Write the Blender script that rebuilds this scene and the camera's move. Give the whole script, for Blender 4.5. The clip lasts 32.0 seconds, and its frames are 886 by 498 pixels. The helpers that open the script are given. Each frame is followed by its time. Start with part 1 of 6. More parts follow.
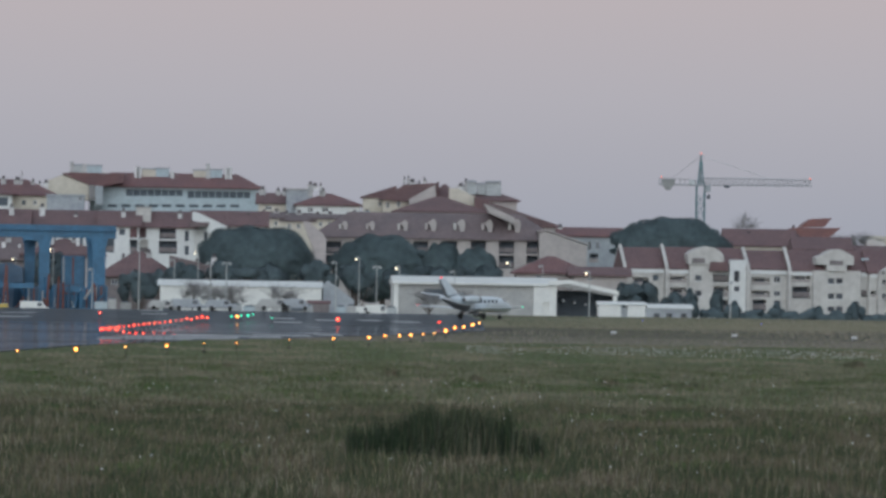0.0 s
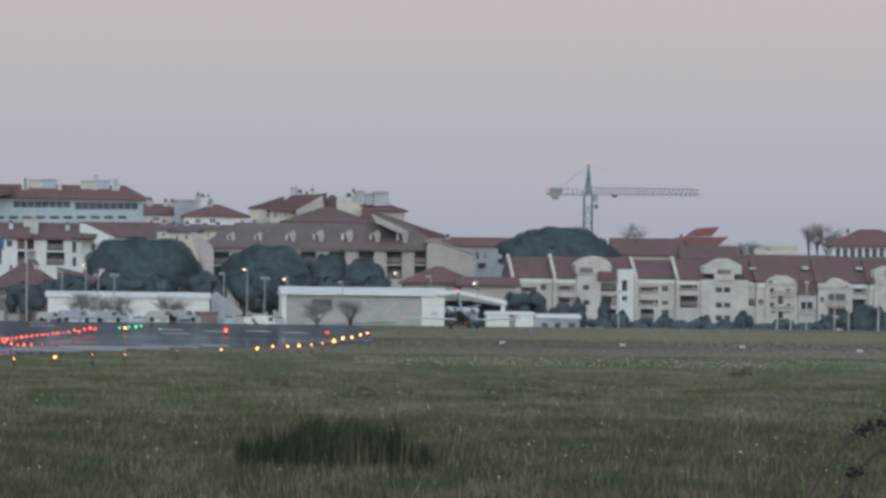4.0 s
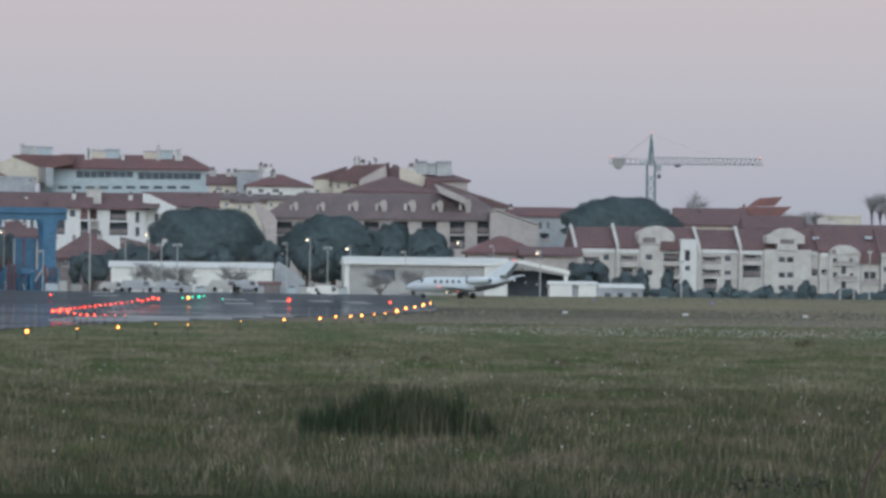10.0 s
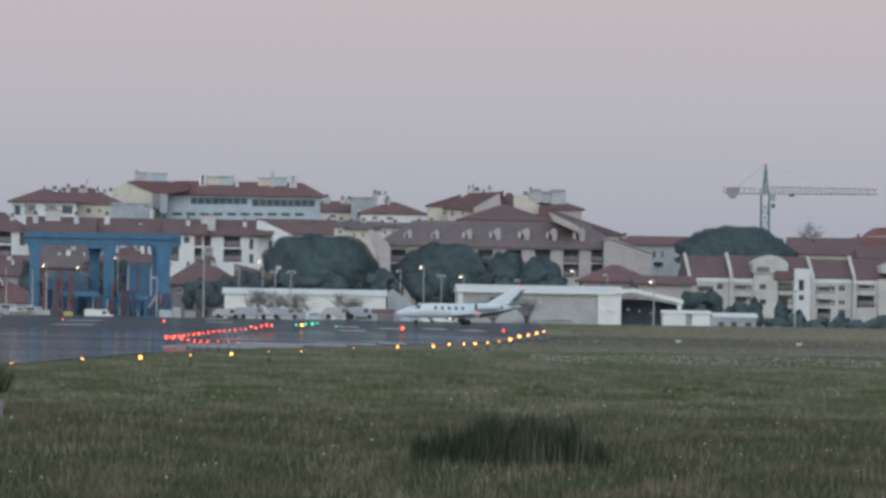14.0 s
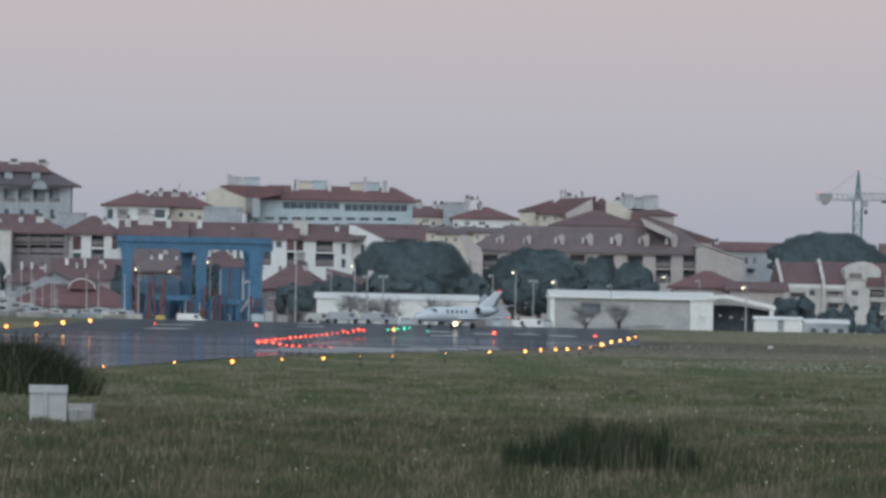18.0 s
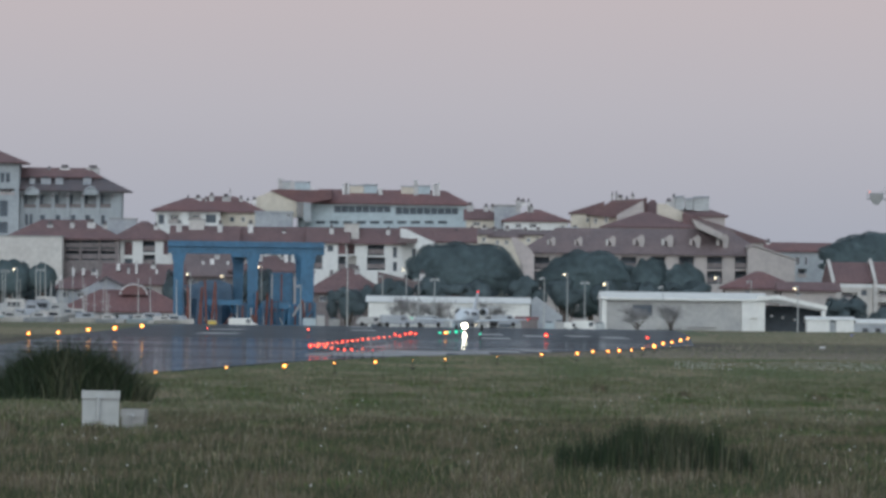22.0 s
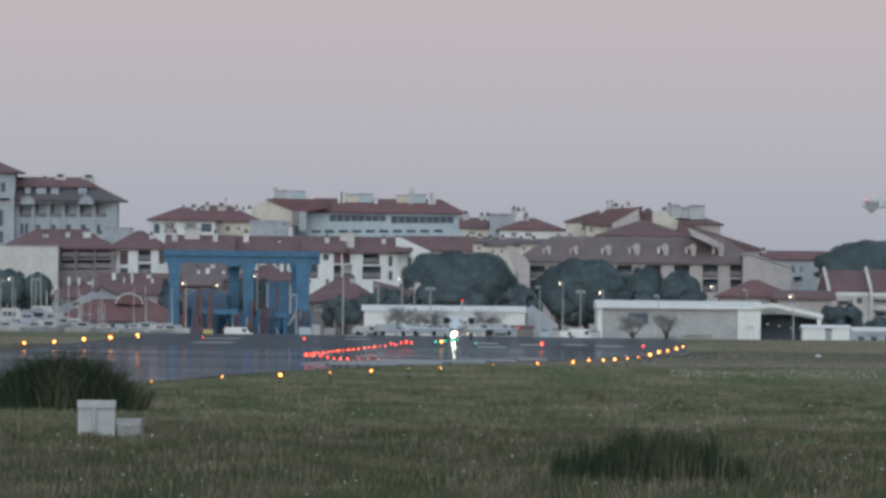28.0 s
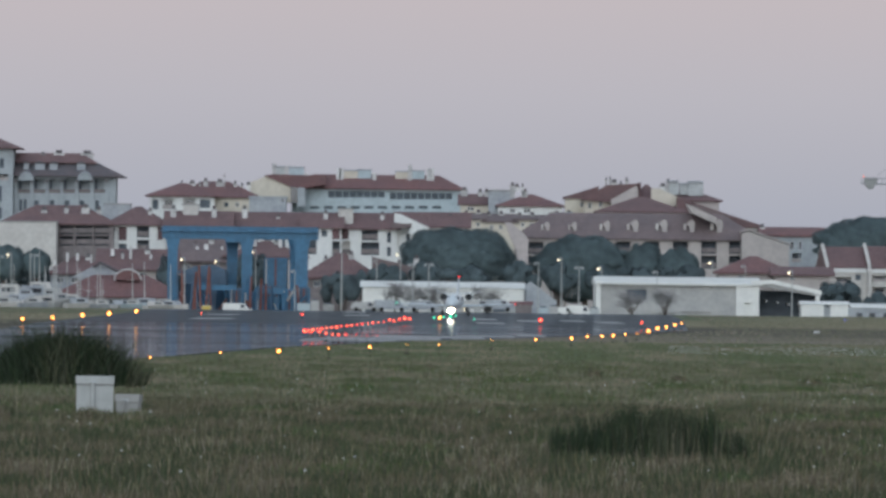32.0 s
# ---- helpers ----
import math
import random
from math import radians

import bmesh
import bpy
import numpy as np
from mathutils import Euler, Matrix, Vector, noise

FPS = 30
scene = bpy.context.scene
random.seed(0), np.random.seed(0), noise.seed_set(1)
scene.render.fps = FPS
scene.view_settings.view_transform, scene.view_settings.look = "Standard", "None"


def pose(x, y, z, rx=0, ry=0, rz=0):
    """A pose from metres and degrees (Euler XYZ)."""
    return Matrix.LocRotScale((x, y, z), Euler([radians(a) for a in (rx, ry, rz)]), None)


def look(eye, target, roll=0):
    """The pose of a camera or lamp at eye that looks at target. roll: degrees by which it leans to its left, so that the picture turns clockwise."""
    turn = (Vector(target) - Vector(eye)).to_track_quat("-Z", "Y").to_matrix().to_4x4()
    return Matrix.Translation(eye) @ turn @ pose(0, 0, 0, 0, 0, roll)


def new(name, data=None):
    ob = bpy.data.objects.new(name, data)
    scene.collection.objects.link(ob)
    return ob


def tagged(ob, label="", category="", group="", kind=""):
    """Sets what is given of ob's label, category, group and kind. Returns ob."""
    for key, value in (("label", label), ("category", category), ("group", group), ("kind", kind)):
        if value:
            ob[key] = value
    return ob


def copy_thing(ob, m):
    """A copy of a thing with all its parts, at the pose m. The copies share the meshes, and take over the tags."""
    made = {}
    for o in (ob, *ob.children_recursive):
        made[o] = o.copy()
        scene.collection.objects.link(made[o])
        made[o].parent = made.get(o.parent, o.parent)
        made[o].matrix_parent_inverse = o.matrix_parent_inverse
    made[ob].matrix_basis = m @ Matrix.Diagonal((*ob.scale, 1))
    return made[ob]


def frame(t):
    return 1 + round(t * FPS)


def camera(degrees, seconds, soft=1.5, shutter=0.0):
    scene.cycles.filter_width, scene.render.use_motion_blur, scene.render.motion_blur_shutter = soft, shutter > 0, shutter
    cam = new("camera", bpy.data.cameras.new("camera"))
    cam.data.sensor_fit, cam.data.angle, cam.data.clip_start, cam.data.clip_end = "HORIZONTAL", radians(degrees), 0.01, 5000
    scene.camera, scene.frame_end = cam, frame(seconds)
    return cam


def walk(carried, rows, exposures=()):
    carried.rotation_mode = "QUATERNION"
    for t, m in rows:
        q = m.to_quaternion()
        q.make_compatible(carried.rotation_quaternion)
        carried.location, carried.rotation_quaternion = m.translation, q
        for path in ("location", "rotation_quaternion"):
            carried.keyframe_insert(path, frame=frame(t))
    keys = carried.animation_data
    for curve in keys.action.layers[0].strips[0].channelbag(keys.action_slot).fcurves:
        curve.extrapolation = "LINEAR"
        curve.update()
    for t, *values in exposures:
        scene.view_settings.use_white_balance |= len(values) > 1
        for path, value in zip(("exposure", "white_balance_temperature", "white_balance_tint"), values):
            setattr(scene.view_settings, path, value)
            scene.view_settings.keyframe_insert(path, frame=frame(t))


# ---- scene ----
EYE = 2.2
cam = camera(7.0, 32.0, soft=3.1)
ROWS = [
    (0, -1.7037, 0.3777, 0.909), (0.5, -1.8271, 0.4137, 0.945), (1, -1.9361, 0.4311, 0.845), (1.5, -2.0133, 0.4430, 0.747),
    (2, -2.1028, 0.3769, 0.840), (2.5, -2.2402, 0.3814, 0.932), (3, -2.3978, 0.4237, 0.744), (3.5, -2.5609, 0.4791, 0.712),
    (5.5, -2.6122, 0.4319, 0.672), (6, -2.5903, 0.4394, 0.756), (6.5, -2.6109, 0.4202, 0.706), (7, -2.6046, 0.4046, 0.751),
    (7.5, -2.5014, 0.3773, 0.706), (8, -2.4492, 0.3625, 0.623), (8.5, -2.3259, 0.3413, 0.654), (9, -2.2420, 0.3098, 0.640),
    (9.5, -2.1800, 0.2776, 0.716), (10, -2.0949, 0.2276, 0.671), (10.5, -1.9751, 0.3047, 0.693), (11, -1.8542, 0.2935, 0.763),
    (11.5, -1.7416, 0.3767, 0.675), (12, -1.6720, 0.4014, 0.722), (12.5, -1.5792, 0.3793, 0.751), (13, -1.4520, 0.3843, 0.599),
    (13.5, -1.3257, 0.4105, 0.772), (14, -1.1922, 0.4369, 0.966), (14.5, -1.0513, 0.4288, 1.062), (16.5, -0.6759, 0.3997, 1.188),
    (17, -0.5322, 0.4463, 1.186), (17.5, -0.4733, 0.4528, 1.254), (18, -0.4624, 0.4637, 1.169), (18.5, -0.4498, 0.4644, 1.188),
    (19, -0.3207, 0.3955, 0.979), (19.5, -0.2585, 0.4261, 1.013), (20, -0.1802, 0.4386, 1.031), (20.5, -0.1632, 0.4633, 1.015),
    (21, -0.1452, 0.5185, 0.918), (21.5, -0.1017, 0.4734, 0.822), (22, -0.0564, 0.4801, 0.739), (22.5, -0.0156, 0.4325, 0.769),
    (23, -0.0005, 0.4734, 0.749), (23.5, -0.0574, 0.5178, 0.730), (24, -0.0955, 0.4964, 0.778), (24.5, -0.0629, 0.4540, 0.612),
    (25, -0.0699, 0.4789, 0.523), (25.5, -0.0413, 0.4889, 0.475), (26, -0.0402, 0.5739, 0.538), (26.5, -0.0535, 0.6148, 0.533),
    (28.5, -0.1041, 0.5384, 0.757), (29, -0.1022, 0.5988, 0.868), (29.5, -0.0938, 0.6083, 0.792), (30, -0.1051, 0.5576, 0.747),
    (30.5, -0.1266, 0.4670, 0.685), (31, -0.0830, 0.3740, 0.654), (31.5, -0.0594, 0.3643, 0.610), (32, -0.1043, 0.3617, 0.683),
]
BASE = 0.0  # exposure, in stops
# time, turn, tilt and lean of the hand-held long lens, which stands on one spot
walk(cam, [(t, pose(0, 0, EYE, 90 + tilt, 0, turn) @ pose(0, 0, 0, 0, 0, lean)) for t, turn, tilt, lean in ROWS],
     [(t, BASE + stops) for t, stops in ((0, -0.10), (1, -0.04), (2, 0.0), (3.5, 0.04), (6, -0.05), (8, 0.02), (10, 0.13), (11, 0.15), (12, 0.10), (14, 0.03), (18, 0.04), (21, 0.03), (23, 0.0), (26, 0.02), (28, 0.0), (30, -0.07), (32, 0.05))])

# ---- world and light: dusk, the afterglow behind the camera ----
world = bpy.data.worlds.new("dusk")
scene.world = world
world.use_nodes = True
wt = world.node_tree
wt.nodes.clear()
w_out, w_bg = wt.nodes.new("ShaderNodeOutputWorld"), wt.nodes.new("ShaderNodeBackground")
w_sky = wt.nodes.new("ShaderNodeTexSky")
w_sky.sky_type, w_sky.sun_disc = "NISHITA", False
w_sky.sun_elevation, w_sky.sun_rotation = radians(10), radians(190)
w_co, w_sep = wt.nodes.new("ShaderNodeTexCoord"), wt.nodes.new("ShaderNodeSeparateXYZ")
w_ramp = wt.nodes.new("ShaderNodeValToRGB")
w_west = wt.nodes.new("ShaderNodeMapRange")
w_west.inputs["From Min"].default_value, w_west.inputs["From Max"].default_value = 0.3, -1.0
w_west.inputs["To Min"].default_value, w_west.inputs["To Max"].default_value = 1.0, 2.0
w_mul = wt.nodes.new("ShaderNodeVectorMath")
w_mul.operation = "SCALE"
w_add, w_dim = wt.nodes.new("ShaderNodeVectorMath"), wt.nodes.new("ShaderNodeVectorMath")
w_dim.operation = "SCALE"
w_dim.inputs["Scale"].default_value = 0.008
wt.links.new(w_co.outputs["Generated"], w_sep.inputs[0])
wt.links.new(w_sep.outputs["Z"], w_ramp.inputs[0])
wt.links.new(w_sep.outputs["Y"], w_west.inputs["Value"])
wt.links.new(w_ramp.outputs[0], w_mul.inputs[0])
wt.links.new(w_west.outputs[0], w_mul.inputs["Scale"])
wt.links.new(w_sky.outputs[0], w_dim.inputs[0])
wt.links.new(w_mul.outputs[0], w_add.inputs[0])
wt.links.new(w_dim.outputs[0], w_add.inputs[1])
wt.links.new(w_add.outputs[0], w_bg.inputs[0])
wt.links.new(w_bg.outputs[0], w_out.inputs[0])
# blue-grey earth shadow at the horizon, a pink belt above it, then plain evening sky
SKY = [(0.0, (0.32, 0.35, 0.435)), (0.012, (0.36, 0.38, 0.46)), (0.028, (0.432, 0.42, 0.482)), (0.043, (0.485, 0.43, 0.47)),
       (0.12, (0.47, 0.46, 0.50)), (0.35, (0.42, 0.47, 0.53)), (1.0, (0.34, 0.43, 0.54))]
for n, (p, c) in enumerate(SKY):
    e = w_ramp.color_ramp.elements[n] if n < 2 else w_ramp.color_ramp.elements.new(p)
    e.position, e.color = p, (*c, 1)
w_bg.inputs[1].default_value = 1.0

sun = new("afterglow", bpy.data.lights.new("afterglow", "SUN"))
sun.data.energy, sun.data.angle, sun.data.color = 0.98, radians(45), (0.87, 1.0, 1.07)
sun.matrix_world = look((-160, -400, 260), (0, 800, 0))
scene.view_settings.exposure = 0.0


# ---- materials ----
def shader(name, base, rough=0.8, metal=0.0, vary=0.25, fine=6.0, coarse=0.35, bump=0.15, spread=0.0, island=0.0, other=None, spec=0.5):
    """Base colour varied at two scales, with fine relief; other: a second colour that takes over in patches."""
    m = bpy.data.materials.new(name)
    m.use_nodes = True
    t = m.node_tree
    b = t.nodes["Principled BSDF"]
    b.inputs["Roughness"].default_value, b.inputs["Metallic"].default_value = rough, metal
    b.inputs["Specular IOR Level"].default_value = spec
    co = t.nodes.new("ShaderNodeTexCoord")
    n1, n2 = t.nodes.new("ShaderNodeTexNoise"), t.nodes.new("ShaderNodeTexNoise")
    n1.inputs["Scale"].default_value, n2.inputs["Scale"].default_value = coarse, fine
    n1.inputs["Detail"].default_value = n2.inputs["Detail"].default_value = 5
    for n in (n1, n2):
        t.links.new(co.outputs["Object"], n.inputs["Vector"])
    mix = t.nodes.new("ShaderNodeMix")
    mix.data_type = "RGBA"
    mix.inputs["A"].default_value = (*base, 1)
    mix.inputs["B"].default_value = (*(other or [c * (1 - vary) for c in base]), 1)
    sharp = t.nodes.new("ShaderNodeMapRange")
    sharp.inputs["From Min"].default_value, sharp.inputs["From Max"].default_value = 0.35, 0.65
    t.links.new(n1.outputs[0], sharp.inputs["Value"])
    t.links.new(sharp.outputs[0], mix.inputs["Factor"])
    hsv = t.nodes.new("ShaderNodeHueSaturation")
    val = t.nodes.new("ShaderNodeMapRange")
    val.inputs["To Min"].default_value, val.inputs["To Max"].default_value = 1 - vary, 1 + vary
    val.inputs["From Min"].default_value, val.inputs["From Max"].default_value = 0.3, 0.7
    t.links.new(n2.outputs[0], val.inputs["Value"])
    last = val.outputs[0]
    if spread or island:
        src = t.nodes.new("ShaderNodeNewGeometry").outputs["Random Per Island"] if island else t.nodes.new("ShaderNodeObjectInfo").outputs["Random"]
        r = t.nodes.new("ShaderNodeMapRange")
        amount = island or spread
        r.inputs["To Min"].default_value, r.inputs["To Max"].default_value = 1 - amount, 1 + amount
        t.links.new(src, r.inputs["Value"])
        mu = t.nodes.new("ShaderNodeMath")
        mu.operation = "MULTIPLY"
        t.links.new(last, mu.inputs[0])
        t.links.new(r.outputs[0], mu.inputs[1])
        last = mu.outputs[0]
    t.links.new(last, hsv.inputs["Value"])
    t.links.new(mix.outputs["Result"], hsv.inputs["Color"])
    t.links.new(hsv.outputs[0], b.inputs["Base Color"])
    if bump:
        bp = t.nodes.new("ShaderNodeBump")
        bp.inputs["Strength"].default_value, bp.inputs["Distance"].default_value = bump, 0.05
        t.links.new(n2.outputs[0], bp.inputs["Height"])
        t.links.new(bp.outputs[0], b.inputs["Normal"])
    return m


def glow(name, colour, strength):
    m = bpy.data.materials.new(name)
    m.use_nodes = True
    b = m.node_tree.nodes["Principled BSDF"]
    b.inputs["Base Color"].default_value = (*[0.5 * c for c in colour], 1)
    b.inputs["Emission Color"].default_value, b.inputs["Emission Strength"].default_value = (*colour, 1), strength
    return m


def roof_tiles(name, base, other):
    """Clay tiles: courses as relief, patchy weathering."""
    m = shader(name, base, 0.85, other=other, vary=0.22, fine=2.5, coarse=0.25, bump=0.0)
    t = m.node_tree
    co, wave, bp = t.nodes.new("ShaderNodeTexCoord"), t.nodes.new("ShaderNodeTexWave"), t.nodes.new("ShaderNodeBump")
    wave.bands_direction = "X"
    wave.inputs["Scale"].default_value, wave.inputs["Distortion"].default_value = 1.4, 0.6
    bp.inputs["Strength"].default_value, bp.inputs["Distance"].default_value = 0.5, 0.08
    t.links.new(co.outputs["Object"], wave.inputs["Vector"])
    t.links.new(wave.outputs["Fac"], bp.inputs["Height"])
    t.links.new(bp.outputs[0], t.nodes["Principled BSDF"].inputs["Normal"])
    return m


WHITE = shader("white_render", (0.70, 0.70, 0.68), 0.85, vary=0.06, other=(0.63, 0.635, 0.63), fine=1.2, coarse=0.2)
# white render with distance haze and shade put into the colour
HOTEL = shader("hazed_white_render", (0.37, 0.40, 0.42), 0.85, vary=0.1, other=(0.31, 0.335, 0.355), fine=1.2, coarse=0.2)
CREAM = shader("cream_render", (0.60, 0.55, 0.47), 0.85, vary=0.07, other=(0.52, 0.475, 0.40), fine=1.2)
TAN = shader("tan_render", (0.45, 0.405, 0.385), 0.88, vary=0.08, other=(0.39, 0.355, 0.34), fine=1.2)
GREYWALL = shader("grey_render", (0.38, 0.40, 0.42), 0.85, vary=0.12, other=(0.30, 0.32, 0.35), fine=1.2)
BLUEGREY = shader("blue_grey_panel", (0.42, 0.49, 0.52), 0.6, vary=0.1, other=(0.36, 0.43, 0.46), fine=1.5)
WARM = shader("off_white_render", (0.56, 0.54, 0.51), 0.85, vary=0.10, other=(0.48, 0.455, 0.43), fine=1.2, coarse=0.25)
NAVY = shader("navy_hull_paint", (0.034, 0.075, 0.13), 0.5, vary=0.2, other=(0.045, 0.09, 0.145), fine=1.0)
PARAPET = shader("tan_parapet_render", (0.36, 0.325, 0.315), 0.85, vary=0.1, other=(0.31, 0.28, 0.27), fine=1.2)
PINKISH = shader("faded_pink_render", (0.50, 0.44, 0.425), 0.85, vary=0.08, other=(0.43, 0.38, 0.37), fine=1.2)
BROWN = shader("brown_render", (0.22, 0.19, 0.19), 0.85, vary=0.2, other=(0.17, 0.15, 0.15), fine=1.5)
TILE = roof_tiles("clay_tiles", (0.172, 0.104, 0.104), (0.142, 0.091, 0.094))
TILE_RED = roof_tiles("red_clay_tiles", (0.195, 0.102, 0.10), (0.155, 0.09, 0.093))
TILE_ORANGE = roof_tiles("bright_clay_tiles", (0.25, 0.118, 0.105), (0.20, 0.105, 0.10))
TILE_BROWN = roof_tiles("weathered_brown_tiles", (0.185, 0.14, 0.14), (0.15, 0.12, 0.123))
SLATE = roof_tiles("dark_slates", (0.10, 0.095, 0.105), (0.13, 0.105, 0.11))
GLASS_DARK = shader("window_glass", (0.09, 0.10, 0.115), 0.08, vary=0.3, fine=0.4, bump=0, spread=0.6)
FRAME = shader("window_frame_paint", (0.55, 0.55, 0.55), 0.5, vary=0.1)
SHUTTER = shader("dark_red_shutter", (0.115, 0.055, 0.06), 0.6, vary=0.2, spread=0.3)
CONCRETE = shader("concrete", (0.32, 0.32, 0.31), 0.9, vary=0.18, fine=3)
CHIMNEY = shader("chimney_render", (0.60, 0.59, 0.58), 0.9, vary=0.2, fine=2, spread=0.25)
# dark parts, and sheets that paint shade into loggias and the hangar bay
DARK = shader("dark_paint_and_shade", (0.11, 0.13, 0.155), 0.8, vary=0.3)
STEEL = shader("galvanised_steel", (0.40, 0.42, 0.43), 0.45, 0.6, vary=0.15, fine=4)
AC = shader("plant_room_panel", (0.42, 0.44, 0.44), 0.6, vary=0.18, fine=2, spread=0.15)
SHEET = shader("white_sheet_metal", (0.73, 0.725, 0.69), 0.5, vary=0.06, other=(0.66, 0.66, 0.63), fine=1.5)
SHEET_GREY = shader("grey_sheet_metal", (0.41, 0.405, 0.39), 0.5, vary=0.1, other=(0.34, 0.34, 0.335), fine=1.5)
BLUE = shader("blue_crane_paint", (0.040, 0.145, 0.255), 0.55, vary=0.15, other=(0.035, 0.115, 0.20), fine=1.5)
RUST = shader("red_oxide_steel", (0.20, 0.075, 0.06), 0.7, vary=0.25, fine=2)
CRANE = shader("crane_green_paint", (0.11, 0.21, 0.23), 0.5, vary=0.15)
POLE = shader("weathered_pole", (0.46, 0.47, 0.46), 0.7, vary=0.2, fine=3)
CRANE_PALE = shader("crane_jib_paint", (0.30, 0.32, 0.33), 0.5, vary=0.15)
# needles and leaves lifted and blued: distance haze put into their colour
PINE = shader("hazed_pine_needles", (0.112, 0.154, 0.162), 0.95, vary=0.22, fine=0.9, coarse=0.3, island=0.10, other=(0.094, 0.130, 0.138), bump=0)
LEAF = shader("hazed_shrub_leaves", (0.112, 0.150, 0.162), 0.9, vary=0.18, fine=0.8, island=0.15, bump=0)
TWIG = shader("bare_twigs", (0.28, 0.27, 0.27), 0.9, vary=0.2, bump=0)
BARK = shader("bark", (0.10, 0.08, 0.07), 0.9, vary=0.3, fine=5)
BIRCH = shader("pale_bark", (0.50, 0.50, 0.48), 0.85, vary=0.25, fine=3)
BLUELAMP = glow("blue_lamp", (0.10, 0.14, 1.0), 1.2)
CABINET = shader("weathered_cabinet_paint", (0.44, 0.45, 0.44), 0.7, vary=0.12, fine=6, coarse=1.5, other=(0.36, 0.37, 0.36))
YELLOW = shader("yellow_sign_paint", (0.55, 0.40, 0.08), 0.6, vary=0.15)
LAMPGLASS = glow("warm_lamp_glass", (1.0, 0.84, 0.55), 3.5)
AMBER = glow("amber_lamp", (1.0, 0.26, 0.018), 2.0)
AMBER_CORE = glow("amber_lamp_core", (1.0, 0.50, 0.12), 9.0)
REDLAMP = glow("red_lamp", (1.0, 0.018, 0.012), 2.0)
RED_CORE = glow("red_lamp_core", (1.0, 0.22, 0.10), 7.0)
GREENLAMP = glow("green_lamp", (0.05, 0.85, 0.50), 1.2)
WHITELAMP = glow("white_lamp", (1.0, 0.88, 0.62), 70.0)
PLANE_WHITE = shader("aircraft_white_paint", (0.60, 0.65, 0.68), 0.3, vary=0.05, fine=1.0, bump=0)
PLANE_DARK = shader("aircraft_dark_paint", (0.11, 0.115, 0.12), 0.3, vary=0.15, fine=1.0, bump=0)
RUBBER = shader("tyre_rubber", (0.02, 0.02, 0.02), 0.8, vary=0.2)


# ---- helpers of this place ----
SIGHT = 12818.0        # sight units to the radian
LEAN = radians(0.8)    # lean of the sighting board


def at(u, v, d):
    """East and height, in metres, of what is sighted at (u, v) on the board, d metres ahead."""
    a, b = u - 784, v - 441
    p, q = math.cos(LEAN) * a + math.sin(LEAN) * b, math.cos(LEAN) * b - math.sin(LEAN) * a
    return p / SIGHT * d, EYE + (107 - q) / SIGHT * d


def on_ground(u, v, h=0.0):
    """Place of a thing sighted at (u, v) whose sighted point stands h above level ground."""
    a, b = u - 784, v - 441
    p, q = math.cos(LEAN) * a + math.sin(LEAN) * b, math.cos(LEAN) * b - math.sin(LEAN) * a
    d = (EYE - h) * SIGHT / (q - 107)
    return p / SIGHT * d, d


def link(name, bm, material, parent=None, label="", smooth=False):
    me = bpy.data.meshes.new(name)
    bm.to_mesh(me)
    bm.free()
    for m in material if isinstance(material, (list, tuple)) else [material]:
        me.materials.append(m)
    if smooth:
        for p in me.polygons:
            p.use_smooth = True
    ob = new(name, me)
    ob.parent = parent
    if label:
        ob["label"] = label
    return ob


def part(name, bm, material, parent, label="", smooth=False):
    return link(name, bm, material, parent, label, smooth)


def thing(name, x, y, z, label, category, group="", kind=""):
    ob = new(name)
    ob.location = (x, y, z)
    ob.empty_display_size = 0.2
    return tagged(ob, label, category, group, kind)


def box(bm, x0, x1, y0, y1, z0, z1, mat=0):
    v = [bm.verts.new(p) for p in ((x0, y0, z0), (x1, y0, z0), (x1, y1, z0), (x0, y1, z0), (x0, y0, z1), (x1, y0, z1), (x1, y1, z1), (x0, y1, z1))]
    for f in ((0, 3, 2, 1), (4, 5, 6, 7), (0, 1, 5, 4), (1, 2, 6, 5), (2, 3, 7, 6), (3, 0, 4, 7)):
        bm.faces.new([v[i] for i in f]).material_index = mat


def boxes(*rows):
    bm = bmesh.new()
    for r in rows:
        box(bm, *r)
    return bm


def bar(bm, a, b, r0, r1=None, sides=6):
    """A tapered round bar from a to b."""
    a, b = Vector(a), Vector(b)
    r1 = r0 if r1 is None else r1
    q = (b - a).to_track_quat("Z", "Y")
    rings = [[bm.verts.new(p + q @ Vector((r * math.cos(k * math.tau / sides), r * math.sin(k * math.tau / sides), 0))) for k in range(sides)] for p, r in ((a, r0), (b, r1))]
    for k in range(sides):
        bm.faces.new((rings[0][k], rings[0][(k + 1) % sides], rings[1][(k + 1) % sides], rings[1][k]))
    bm.faces.new(rings[0][::-1])
    bm.faces.new(rings[1])


def loft(bm, rings, cap=True, mat=0):
    rows = [[bm.verts.new(p) for p in r] for r in rings]
    n = len(rows[0])
    for a, b in zip(rows, rows[1:]):
        for k in range(n):
            bm.faces.new((a[k], a[(k + 1) % n], b[(k + 1) % n], b[k])).material_index = mat
    if cap:
        bm.faces.new(rows[0][::-1]).material_index = mat
        bm.faces.new(rows[-1]).material_index = mat


def prism(bm, outline, y0, y1):
    """An outline in x, z drawn out from y0 to y1."""
    loft(bm, [[(x, y0, z) for x, z in outline], [(x, y1, z) for x, z in outline]])
    bmesh.ops.recalc_face_normals(bm, faces=bm.faces)


